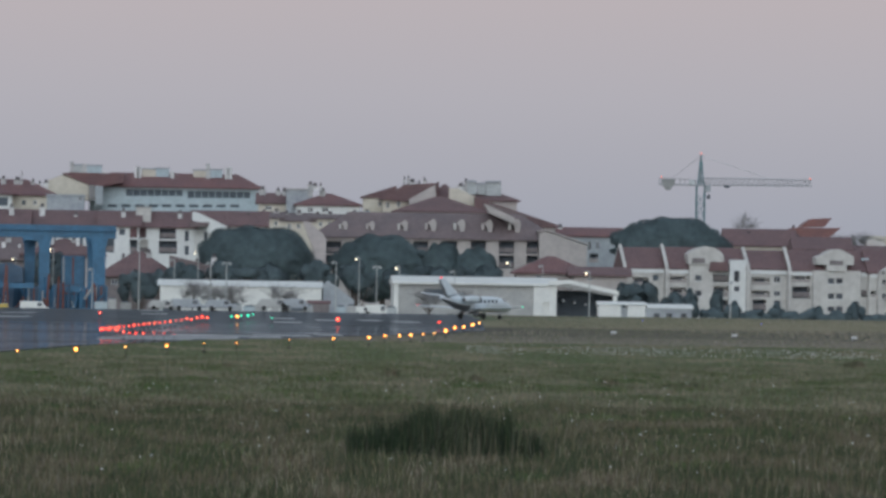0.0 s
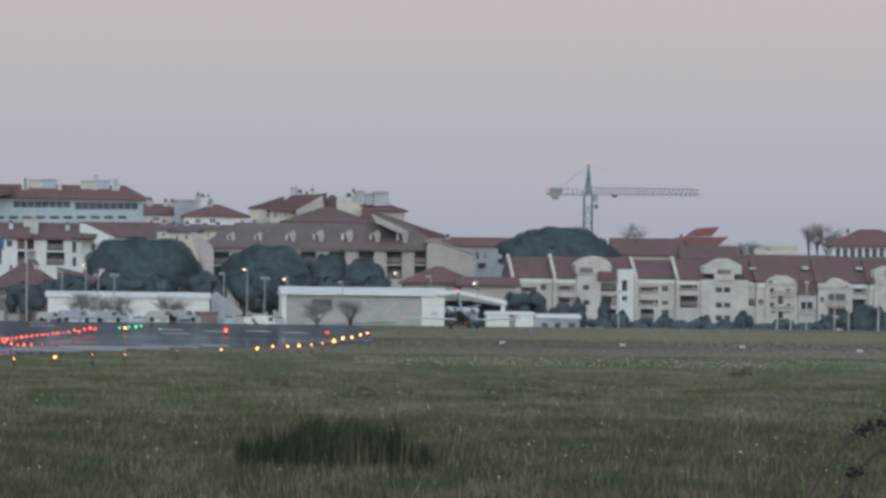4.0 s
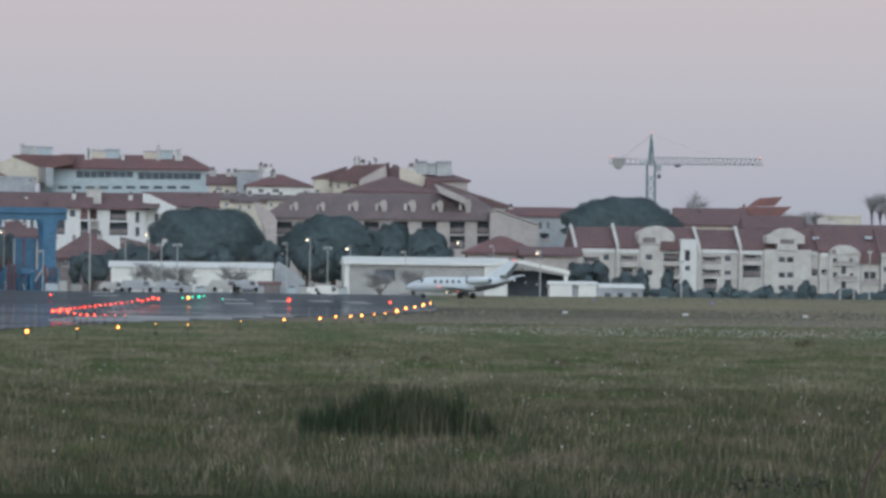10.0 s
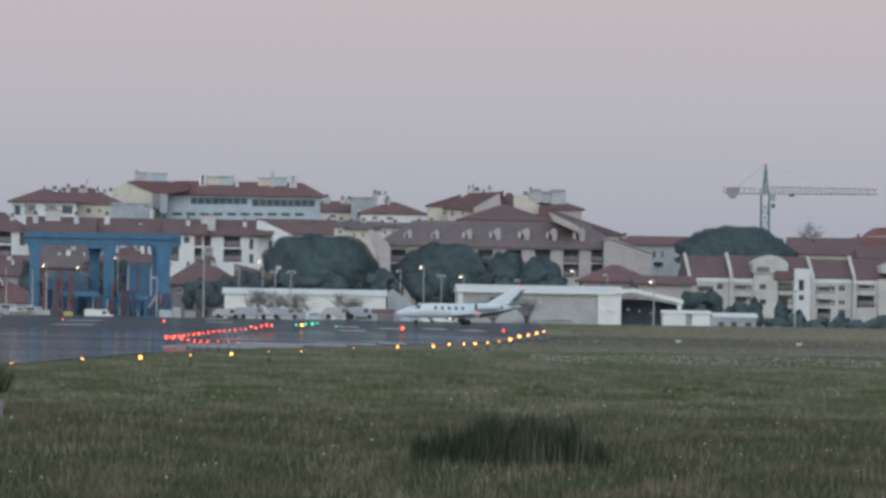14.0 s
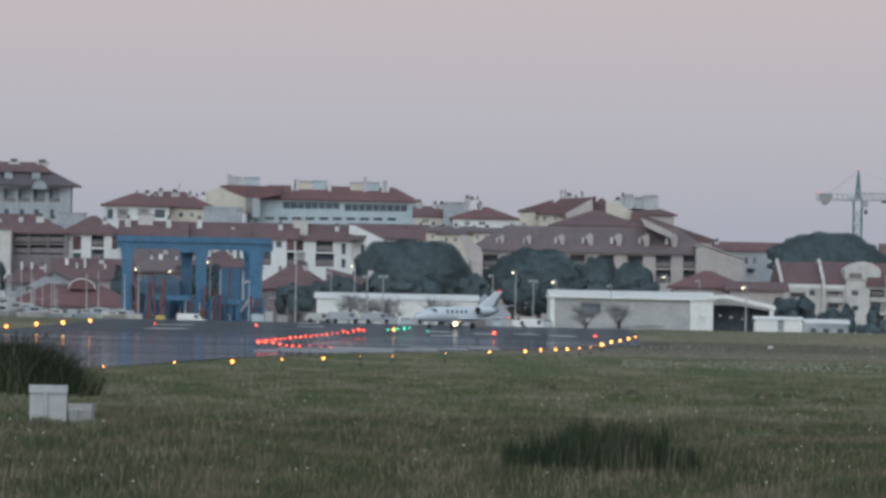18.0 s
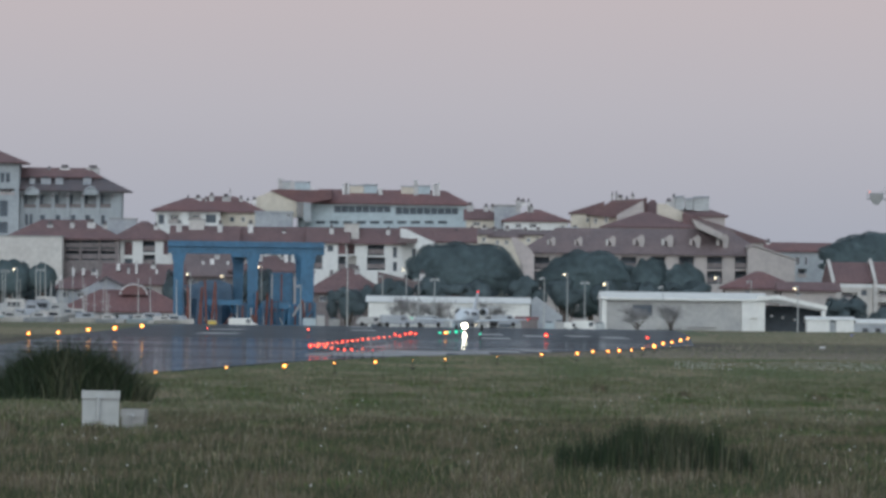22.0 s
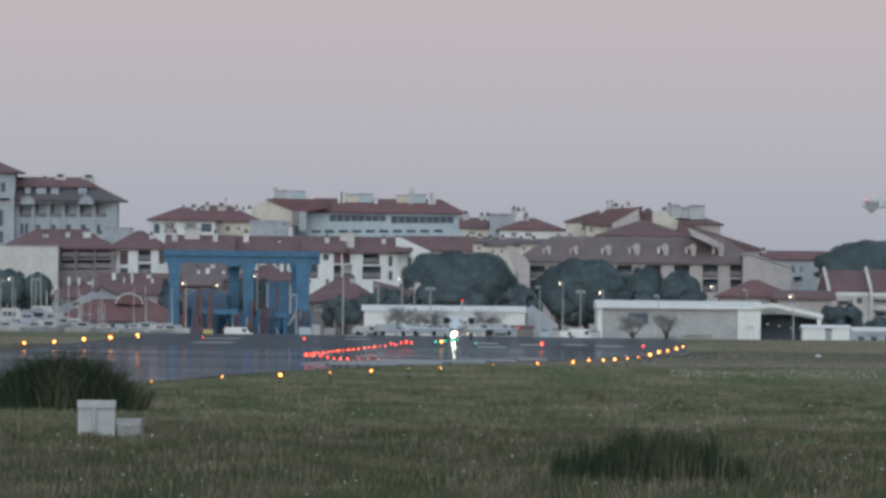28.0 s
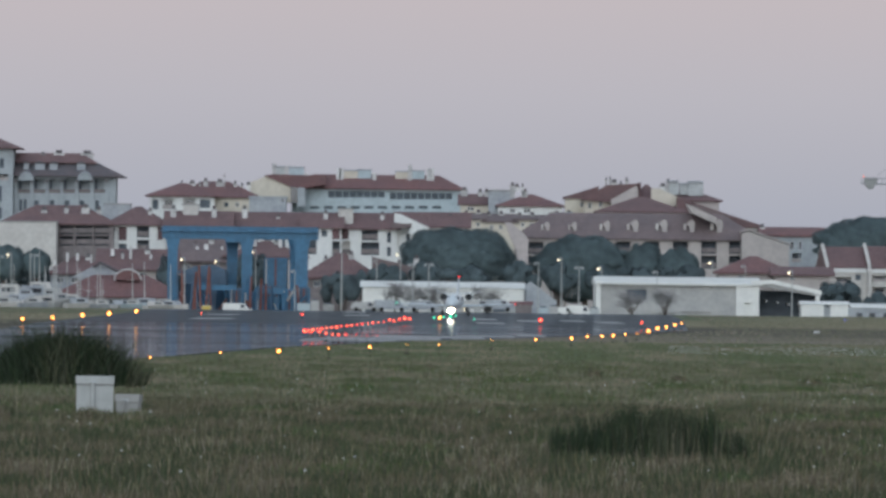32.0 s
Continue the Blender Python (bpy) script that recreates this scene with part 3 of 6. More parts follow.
slab("hotel_roof_verge", "red-tiled roof slope over the hotel's gable end", [(490, 336.5), (506, 334.5), (600, 337), (600, 352), (556, 360), (538, 357)], C - 4.4, 9, TILE_RED, "roof")
slab("stair_tower", "dark glazed stair tower of the hotel", [(538, 357), (550, 358), (550, 385), (538, 385)], C - 5, 4, GLASS_DARK, "tower", base=12)
slab("stair_tower", "pale rendered stair tower of the hotel", [(550, 358), (563, 359), (563, 392), (550, 392)], C - 5.5, 4, HOTEL, "tower", base=12)
house("flat_annexe", "pale blue-grey flat-roofed annexe", 464, 530, 1500, 377, 374, "flat", [(520, 527, 378, 384, "w")], GREYWALL, GREYWALL, 8, 12)
house("red_roof_house", "house with a maroon roof below the hotel", 838, 888, 1530, 390, 370, "gable", [(850, 862, 393, 400, "w")], CREAM, TILE, 9, 12, chimneys=[(845, 358, 1.4), (873, 361, 1.0), (884, 361, 1.0)])
house("roof_terrace_block", "white flat-roofed stair tower", 888, 934, 1525, 366, 363, "flat", [], GREYWALL, CONCRETE, 6, 12, chimneys=[(938, 352, 1.2)])
house("hip_roof_house", "cream house with a red hip roof and tall chimneys", 905, 1018, 1515, 393, 371, "hip", [(925, 935, 396, 404, "w"), (950, 962, 396, 404, "w")], WHITE, TILE_RED, 12, 12, chimneys=[(930, 350, 1.0), (952, 361, 1.1), (948, 352, 0.5)])

# the stepped block on the hill's right shoulder
G, R = 1480, 1390
house("stepped_block_upper", "yellowish upper flats under a maroon roof", 1024, 1078, G + 26, 379, 357, "fall_w", [(1050, 1056, 385, 394, "w")], CREAM, TILE, 9, 10, over=0.5)
house("stepped_block_ridge", "cream flats with a steep maroon roof on the stepped block", 1058, 1152, G + 14, 382, 350, "fall_w", [(1083, 1089, 384, 394, "w"), (1064, 1070, 386, 396, "w")], CREAM, TILE, 12, 10, chimneys=[(1096, 340, 0.4), (1103, 339, 0.4), (1110, 345, 1.5), (1122, 348, 0.7), (1131, 341, 0.35), (1134, 343, 0.3)], over=0.6)
slab("stepped_block_crest", "maroon roof crest of the stepped block", [(1054, 381), (1096, 355), (1152, 352), (1152, 366), (1106, 386)], G + 12.5, 3, TILE, "roof")
slab("stepped_block_gable", "pale tan sloping gable wall of the stepped block", [(1104, 381), (1151, 355), (1153, 378), (1106, 400)], G + 11, 2.0, TAN)
house("stepped_block_hip", "maroon roof between the gables of the stepped block", 1140, 1196, G + 18, 384, 354, "hip", [], TAN, TILE, 7, 10, over=0.3)
slab("stepped_block_centre", "cream sloping wall below the roof terrace", [(1176, 361), (1190, 361), (1224, 377), (1224, 392), (1176, 392)], G + 6, 4, CREAM)
house("stepped_block_terrace", "maroon roof with plant boxes on the stepped block", 1190, 1296, G + 16, 384, 364, "hip", [], TAN, TILE, 14, 10, chimneys=[(1196, 352, 1.4), (1205, 344, 0.8)], over=0.7)
for u0, u1, v0, v1 in ((1208, 1224, 350, 372), (1226, 1240, 354, 372), (1241, 1268, 351, 374)):
    slab("roof_plant", "pale rooftop plant box with louvres", [(u0, v0), (u1, v0), (u1, v1), (u0, v1)], G + 18, 3, AC, "plant box", "rooftop plant boxes", edge=GREYWALL)
house("stepped_block_slope", "broad maroon roof slope of the stepped block", 1080, 1240, G - 4, 404, 376, "hip", [], TAN, TILE, 18, 8, over=0.4)
house("stepped_block_east", "long maroon roof falling to the east", 1225, 1372, G + 2, 430, 379, "fall_e", [], TAN, TILE, 16, 8, over=0.5)
house("tan_gable_house", "tan gable-ended house with a brown roof", 1250, 1312, G - 30, 412, 390, "fall_e", [], TAN, TILE_BROWN, 10, 8, over=0.3)

slab("sloping_parapet", "pale tan sloping parapet of the stepped block", [(1238, 388), (1292, 413), (1292, 425), (1246, 404)], R - 0.9, 8, TAN)

# the row of brown-roofed terraces
house("brown_terrace", "long brown-tiled terrace with tan piers and deep loggias", 935, 1368, R, 452, 405, "hip",
      [(a, a + 27, c, e, "D") for a in (958, 1010, 1061, 1112, 1163, 1214, 1264, 1313) for c, e in ((455, 477), (480, 503))],
      TAN, TILE_BROWN, 14, -2, over=0.8, category="terrace")
for k, u in enumerate((992, 1040, 1098, 1148, 1199, 1248, 1297)):
    x, z = at(u, 421, R - 1)
    root = thing("roof_scroll", x, R + 2.0, z - 1.2, "pale rounded party wall rising from a brown roof", "party wall", "party walls of the terrace")
    g = bmesh.new()
    s = (0.75, 0.75, 0.9, 1.05, 1.05, 1.0, 1.1)[k]
    prism(g, [(s * a, s * b + 0.4) for a, b in ((0.45, -1.2), (0.65, 0.3), (0.55, 0.9), (0.2, 1.3), (-0.2, 1.25), (-0.45, 0.9), (-0.75, 0.85), (-0.9, 0.6), (-0.6, 0.2), (-0.4, -0.3), (-0.3, -1.2))], -0.7, 0.7)
    part("pier", g, TAN, root)
    part("stub", boxes((-1.5 * s, -1.0 * s, -0.5, 0.5, -0.3, 0.55 * s + 0.4)), TAN if k % 2 else WARM, root)
slab("terrace_gable_wall", "pale stepped gable wall at the terrace's end", [(917, 420), (928, 421), (941, 433), (952, 441), (958, 452), (957, 506), (941, 506), (937, 470), (926, 446)], R - 8, 5, PINKISH)
xa, z0 = at(1336, 432, R - 4)
xb, z1 = at(1420, 458, R - 4)
root = thing("gable_wall", xa, R - 4, -2.5, "tan sloping gable wall at a terrace's end", "wall")
g = bmesh.new()
prism(g, [(0, 0), (xb - xa, 0), (xb - xa, z1 + 2), (1.2, z0 + 2), (0, z0 + 1.6)], 0, 7)
part("wall", g, TAN, root)
g = bmesh.new()
prism(g, [(-0.3, z0 + 1.75), (1.2, z0 + 2.15), (xb - xa + 0.3, z1 + 2.15), (xb - xa + 0.3, z1 + 2.4), (1.2, z0 + 2.4), (-0.3, z0 + 2.0)], -0.3, 7.3)
part("coping", g, TAN, root)
slab("blue_flat_roof", "faded blue flat roof among the hillside houses", [(1000, 403), (1036, 402), (1036, 418), (1000, 420)], 1436, 6, BLUEGREY, "roof")
house("white_corner_house", "white house with a red roof and green shutters", 1372, 1480, 1420, 447, 430, "gable", [(1421, 1428, 455, 470, "w"), (1436, 1442, 455, 470, "w"), (1424, 1440, 476, 492, "l")], HOTEL, TILE_RED, 10, -2, chimneys=[(1372, 424, 0.9)])
house("low_red_house", "low shed with a broad red-brown roof among trees", 1396, 1492, 1170, 517, 500, "gable", [(1420, 1430, 519, 524, "w")], TAN, TILE, 9, -3, over=0.8)
house("low_red_house", "low house with a broad red-brown roof among trees", 1296, 1420, 1180, 513, 481, "hip", [(1330, 1340, 515, 520, "w")], TAN, TILE_RED, 11, -3, over=0.8)

# the long front row
E = 1350
STACKS = ((71, 401, 1.0), (103, 391, 1.1), (142, 388, 0.8), (176, 387, 1.5), (200, 391, 0.8), (290, 393, 0.8), (331, 389, 1.0), (403, 390, 0.9), (457, 390, 1.0), (516, 404, 0.6), (600, 398, 0.8), (700, 401, 0.8))
for n, (u0, u1, top) in enumerate(((26, 224, 388), (214, 318, 391), (318, 430, 399), (430, 560, 401), (560, 626, 402), (626, 726, 403))):
    holes = []
    if n == 0:
        holes = [(128, 152, 425, 440, "D"), (157, 186, 425, 440, "D"), (190, 216, 425, 440, "D"), (128, 152, 443, 460, "D"), (157, 186, 443, 460, "D"), (190, 216, 443, 460, "D")]
    elif n == 1:
        holes = [(233, 247, 427, 451, "s"), (265, 287, 426, 446, "D"), (302, 311, 427, 450, "s"), (265, 287, 450, 470, "D"), (233, 247, 457, 475, "d")]
    elif n in (2, 3):
        holes = [(u0 + 14 + 24 * k, u0 + 26 + 24 * k, 450, 466, "d" if k % 2 else "l") for k in range(4)]
    elif n == 4:
        holes = [(566, 583, 432, 476, "D"), (592, 602, 434, 445, "d"), (611, 624, 432, 450, "s"), (611, 624, 453, 478, "D")]
    else:
        holes = [(628, 640, 432, 450, "s"), (628, 643, 453, 478, "D"), (663, 692, 433, 452, "D"), (662, 694, 455, 478, "D"), (708, 715, 437, 456, "d"), (708, 715, 464, 480, "d")]
    house("row_house", "white row house with a maroon roof and recessed balconies", u0, u1, E + 3 * (n % 2), 423 + n * 2, top, "hip" if n < 2 else "gable", holes, [BROWN, WHITE, TAN, WHITE, WHITE, WHITE][n], TILE, 12, -2,
          chimneys=[(u, v, w) for u, v, w in STACKS if u0 <= u < u1], over=0.7, group="front row of houses", set_back=0.24)
for u0, u1, v0, v1 in ((0, 123, 418, 458), (347, 374, 389, 405), (622, 648, 397, 414), (207, 254, 388, 402)):
    house("blank_wall_block", "blank white-rendered wall block", u0 - (30 if u0 == 0 else 0), u1, E - 6 if u0 == 0 else E + (9 if u0 == 207 else 4), v0, v0 - 2, "flat", [], GREYWALL if u0 == 207 else WARM, CONCRETE, 5, -2)
house("sloping_gable_house", "white house with a broad maroon roof", 726, 850, E + 4, 430, 402, "gable", [(742, 748, 440, 454, "d"), (760, 770, 440, 452, "D")], WHITE, TILE, 10, -2, over=0.8, chimneys=[(820, 405, 0.9), (842, 408, 0.8)])
slab("white_gable_band", "white sloping gable wall of the row house", [(721, 404), (731, 405), (784, 430), (752, 442), (746, 438), (752, 424), (721, 420)], E - 1, 2.5, WHITE)
slab("porch_roof", "small brown porch roof under the white gable", [(716, 423), (752, 422), (748, 430), (716, 430)], E - 1.4, 1.2, TILE_BROWN, "roof")
for n, (u0, u1, ve, vt) in enumerate(((840, 880, 416, 403), (880, 935, 421, 405), (935, 985, 417, 407), (1000, 1052, 412, 404))):
    house("hillside_cottage", "small white cottage with a brown roof", u0, u1, 1440, ve, vt, "gable", [(u0 + 10, u0 + 16, ve + 4, ve + 12, "w"), (u0 + 26, u0 + 32, ve + 4, ve + 12, "w")], CREAM, TILE_BROWN, 9, 4, chimneys=[(u0 + 8, vt - 4, 1.0), (u0 + 30, vt - 5, 1.2)], group="small hillside cottages")
# the quay front: low roofs and yards
Q = 1210
for u0, u1, ve, vt, wall, tile, kind, y in ((120, 345, 553, 512, GREYWALL, TILE_RED, "hip", Q - 30), (105, 215, 512, 478, GREYWALL, TILE, "hip", Q), (200, 330, 505, 466, TAN, TILE, "gable", Q + 40), (0, 75, 536, 515, TAN, TILE_RED, "hip", Q - 10),
                                      (330, 425, 490, 448, BROWN, TILE_BROWN, "gable", Q + 60), (425, 560, 482, 452, TAN, TILE, "hip", Q + 60), (560, 690, 520, 474, BROWN, TILE, "hip", Q + 30), (690, 790, 512, 482, BROWN, TILE_BROWN, "fall_e", Q + 30)):
    house("quay_shed", "low quayside shed with a weathered red roof", u0, u1, y, ve, vt, kind, [(u0 + 18 + 26 * k, u0 + 30 + 26 * k, ve + 3, ve + 14, "w") for k in range(max(1, int((u1 - u0) / 34)))], wall, tile, 12, -3, over=0.9, category="shed", chimneys=[(u0 + 40, vt + 4, 0.8), ((u0 + u1) / 2 + 20, vt - 4, 0.9)])

# roof furniture of the quay sheds
for u, v0, v1, w in ((240, 474, 500, 4), (254, 461, 486, 4), (184, 477, 494, 3), (142, 473, 488, 4), (160, 474, 486, 5), (222, 466, 478, 6), (290, 476, 500, 4), (310, 480, 504, 5), (372, 462, 478, 5), (388, 458, 476, 7), (416, 462, 480, 4), (474, 445, 462, 6), (519, 445, 464, 6), (120, 486, 506, 3)):
    slab("roof_stack", "white-rendered chimney stack on a shed roof", [(u - w / 2, v0), (u + w / 2, v0), (u + w / 2, v1), (u - w / 2, v1 + 1)], Q + (42.5 if u > 195 else 3) + (20 if u > 340 else 0), 1.2, CHIMNEY, "chimney", "stacks on the quay sheds")
slab("shed_gable", "grey boarded gable of a quay shed", [(148, 517), (201, 490), (234, 507), (234, 517)], Q - 24, 5, GREYWALL, "gable")
slab("shed_gable_roof", "dark verge over the boarded gable", [(186, 497), (200, 488), (236, 506), (236, 510), (201, 493), (190, 500)], Q - 24.5, 5, SLATE, "roof")
x0, z0 = at(249, 521, Q - 27)
arch = thing("arched_rooflight", x0, Q - 27, z0, "white-framed arched rooflight on a red roof", "rooflight")
g = bmesh.new()
for k in range(10):
    a, b = math.pi * k / 10, math.pi * (k + 1) / 10
    bar(g, (2.2 * math.cos(a), 0, 1.7 * math.sin(a)), (2.2 * math.cos(b), 0, 1.7 * math.sin(b)), 0.11, sides=5)
part("frame", g, CHIMNEY, arch)
g = bmesh.new()
prism(g, [(2.1 * math.cos(math.pi * k / 10), 1.6 * math.sin(math.pi * k / 10)) for k in range(11)], 0.05, 3.0)
part("glazing", g, TILE_RED, arch)

# apartments on the right: fins of white wall between steep roofs
AP = 1320


def flats(u0, u1, eave, top, holes, wall=WARM, fin=True):
    ob = house("apartment_house", "off-white apartment house with a steep maroon roof and balconies", u0, u1, AP, eave, top, "gable", holes, wall, TILE, 11, -3, over=0.3, category="apartments", group="terrace of apartment houses", turn=6)
    w = (at(u1, 500, AP)[0] - at(u0, 500, AP)[0]) / 2
    ze, zt = at((u0 + u1) / 2, eave, AP)[1] + 3, at((u0 + u1) / 2, top, AP + 5.5)[1] + 3
    side = [(-1.3, 0), (11.3, 0), (11.3, ze + 0.6), (5.5, zt + 0.55), (-0.6, ze + 0.75), (-1.3, ze - 0.6)]
    if fin:
        g = bmesh.new()
        loft(g, [[(-w - 0.27, y, k) for y, k in side], [(-w + 0.27, y, k) for y, k in side]])
        bmesh.ops.recalc_face_normals(g, faces=g.faces)
        part("fin_wall", g, WARM, ob, "white party wall standing above the roof")
    part("cornice", boxes((-w + 0.3, w, -0.25, -0.004, ze - 0.75, ze - 0.05)), WHITE, ob)
    return ob


def bay(ob, u0, u1, v, holes, gable=(), slot=None, wall=WARM):
    """A bay standing proud of the house, with windows, under a shaped gable."""
    q = ob.location

    def put(a, b):
        x, z = at(a, b, AP)
        return x - q.x, z - q.z
    x0, x1, z = put(u0, v)[0], put(u1, v)[0], put((u0 + u1) / 2, v)[1]
    hs = [(put(a, c)[0], put(b, c)[0], put(a, e)[1], put(a, c)[1], 0.3) for a, b, c, e in holes]
    body = part("bay", walls(x0, x1, -1.1, -0.004, 0, z, hs), wall, ob)
    for h in hs:
        part("pane", boxes((h[0] + 0.05, h[1] - 0.05, -0.86, -0.83, h[2] + 0.05, h[3] - 0.05)), GLASS_DARK, body)
        part("sill", boxes((h[0] - 0.1, h[1] + 0.1, -1.2, -1.104, h[2] - 0.15, h[2])), WHITE, body)
    if gable:
        g = bmesh.new()
        prism(g, [put(a, b) for a, b in gable], -1.5, 2.5)
        top = part("shaped_gable", g, wall, ob, "white gable with a shaped outline")
        if slot:
            (xa, za), (xb, zb) = put(slot[0], slot[3]), put(slot[1], slot[2])
            # brown sheet on the gable colours in a shaded recess
            part("opening", boxes((xa, xb, -1.54, -1.504, za, zb)), BROWN, top)


def balcony(ob, u0, u1, v0, v1, material=PARAPET):
    """A parapet standing out before a flat, on its slab."""
    q = ob.location
    (xa, z1), (xb, _) = at(u0, v0, AP), at(u1, v0, AP)
    z0 = at((u0 + u1) / 2, v1, AP)[1]
    rail = part("balcony", boxes((xa - q.x, xb - q.x, -1.75, -1.11, z0 - q.z, z1 - q.z)), material, ob)
    part("slab", boxes((xa - q.x - 0.1, xb - q.x + 0.1, -1.85, -1.11, z0 - q.z - 0.2, z0 - q.z - 0.004)), WARM, rail)


flats(1486, 1560, 503, 465, [(1537, 1547, 514, 524, "d"), (1500, 1530, 518, 532, "l")])
ob = flats(1560, 1705, 505, 465, [(1566, 1596, 516, 527, "l"), (1566, 1596, 536, 552, "l"), (1644, 1671, 506, 526, "D"), (1644, 1671, 534, 552, "l"), (1644, 1671, 558, 578, "D")])
bay(ob, 1600, 1642, 494, [(1610, 1622, 514, 524), (1610, 1622, 541, 551)], [(1598, 495), (1596, 477), (1604, 471), (1616, 466), (1630, 463), (1645, 466), (1657, 474), (1661, 481), (1660, 492), (1640, 490), (1634, 495)], (1604, 1627, 484, 493))
bay(ob, 1672, 1702, 487, [(1680, 1690, 506, 526), (1680, 1690, 534, 543)], wall=WHITE)
flats(1705, 1778, 505, 470, [(1712, 1745, 518, 531, "l"), (1712, 1745, 541, 553, "l"), (1714, 1738, 557, 577, "D"), (1752, 1764, 516, 527, "w"), (1752, 1764, 542, 551, "w"), (1752, 1764, 559, 577, "d")])
ob = flats(1778, 1920, 508, 470, [(1784, 1815, 534, 555, "D"), (1784, 1815, 514, 526, "l"), (1908, 1918, 540, 552, "D")])
bay(ob, 1820, 1905, 506, [(a, a + 12, c, c + 10) for a in (1846, 1861) for c in (519, 546, 569)], [(1824, 495), (1824, 482), (1838, 477), (1846, 471), (1856, 468), (1867, 468), (1878, 473), (1892, 481), (1892, 496), (1879, 496), (1879, 507), (1843, 507), (1843, 495)], (1848, 1873, 488, 496))
ob = flats(1920, 2028, 512, 468, [(1923, 1932, 541, 552, "l"), (1994, 2026, 538, 560, "l"), (1994, 2026, 566, 580, "l")], WARM, False)
bay(ob, 1935, 1992, 513, [(1972, 1979, 521, 530), (1972, 1979, 548, 557), (1942, 1950, 521, 530), (1942, 1950, 546, 556), (1957, 1966, 533, 550), (1957, 1966, 560, 575)], [(1936, 514), (1937, 508), (1946, 502), (1958, 498), (1972, 499), (1984, 505), (1991, 513)], (1940, 1946, 507, 512))
bay(ob, 1993, 2026, 531, [(1998, 2020, 545, 558)])
for u0, u1, v0, v1 in ((1945, 1984, 526, 533), (1945, 1984, 552, 560), (1997, 2023, 558, 565)):
    balcony(ob, u0, u1, v0, v1)
ob = flats(2028, 2120, 514, 470, [(2092, 2116, 541, 576, "D"), (2094, 2116, 520, 534, "l")], WARM, False)
bay(ob, 2028, 2089, 520, [(2032, 2038, 536, 546), (2032, 2038, 566, 576), (2046, 2078, 531, 543), (2046, 2078, 556, 570)], [(2027, 520), (2027, 513), (2042, 512), (2050, 506), (2058, 503), (2070, 506), (2082, 512), (2088, 515), (2088, 520)], (2076, 2081, 516, 519))
for u0, u1, v0, v1 in ((2043, 2080, 543, 550), (2043, 2080, 569, 577)):
    balcony(ob, u0, u1, v0, v1)
ob = flats(2120, 2230, 516, 470, [(2194, 2220, 524, 540, "l")], WARM, False)
bay(ob, 2128, 2190, 514, [(2150, 2166, 528, 540)], [(2126, 500), (2128, 490), (2148, 482), (2170, 482), (2186, 492), (2186, 502), (2180, 515), (2132, 515)], (2146, 2170, 490, 500))
for u0, u1, v0, v1 in ((1636, 1672, 491, 507), (1992, 2027, 512, 531)):
    slab("lean_to_roof", "small maroon lean-to roof between white gables", [(u0 + 3, v0), (u1 - 2, v0), (u1, v1), (u0, v1)], AP - 1.5, 1.4, TILE, "roof", "lean-to roofs of the flats")
for u, v in ((2007, 485), (2103, 486), (1914, 486), (1833, 482)):
    slab("roof_window", "blue-grey roof window on the maroon tiles", [(u - 6, v - 2.5), (u + 6, v - 2.5), (u + 7, v + 2.5), (u - 5, v + 2.5)], AP + 2.2, 1.6, BLUEGREY, "roof window", "roof windows of the flats")
house("back_house", "house with a long maroon roof behind the flats", 1668, 1790, 1420, 464, 432, "gable", [], CREAM, TILE, 12, 0, chimneys=[(1706, 436, 0.9), (1792, 441, 1.1)])
house("stepped_red_house", "cream house below stepped red roofs", 1786, 1850, 1432, 440, 436, "flat", [], CREAM, TILE_RED, 10, 0, chimneys=[(1786, 425, 0.7)])
slab("upper_red_roof", "upper of two bright red roofs with pointed eaves", [(1799, 429), (1808, 421), (1820, 414), (1855, 412.5), (1842, 428)], 1429, 9, TILE_ORANGE, "roof")
slab("lower_red_roof", "lower of two bright red roofs with pointed eaves", [(1774, 446), (1784, 430), (1871, 430), (1852, 446)], 1426, 9, TILE_ORANGE, "roof")
house("maroon_back_house", "house with a low maroon roof behind the flats", 1790, 1888, 1400, 470, 446, "gable", [], TAN, TILE, 12, 0)
house("pale_hall", "pale flat-roofed hall on the skyline", 1921, 1994, 1560, 449, 445, "flat", [], CREAM, CREAM, 8, 5)
slab("white_gable_wall", "white sloping wall below the skyline hall", [(1917, 452), (1928, 449), (1974, 468), (1917, 468)], 1406, 3, WARM, base=0)
house("colonnade_house", "red hip-roofed house with white columns", 2056, 2200, 1430, 448, 417, "hip", [(2062 + 13 * k, 2070 + 13 * k, 450, 470, "o") for k in range(10)], WHITE, TILE_RED, 12, 0, chimneys=[(2082, 416, 0.8)], over=0.8)
house("far_maroon_house", "house with a broad maroon roof", 1880, 2060, 1400, 476, 462, "gable", [], TAN, TILE, 12, 0)
house("far_maroon_house", "house with a broad maroon roof", 2056, 2230, 1390, 482, 466, "gable", [], TAN, TILE_RED, 12, 0)


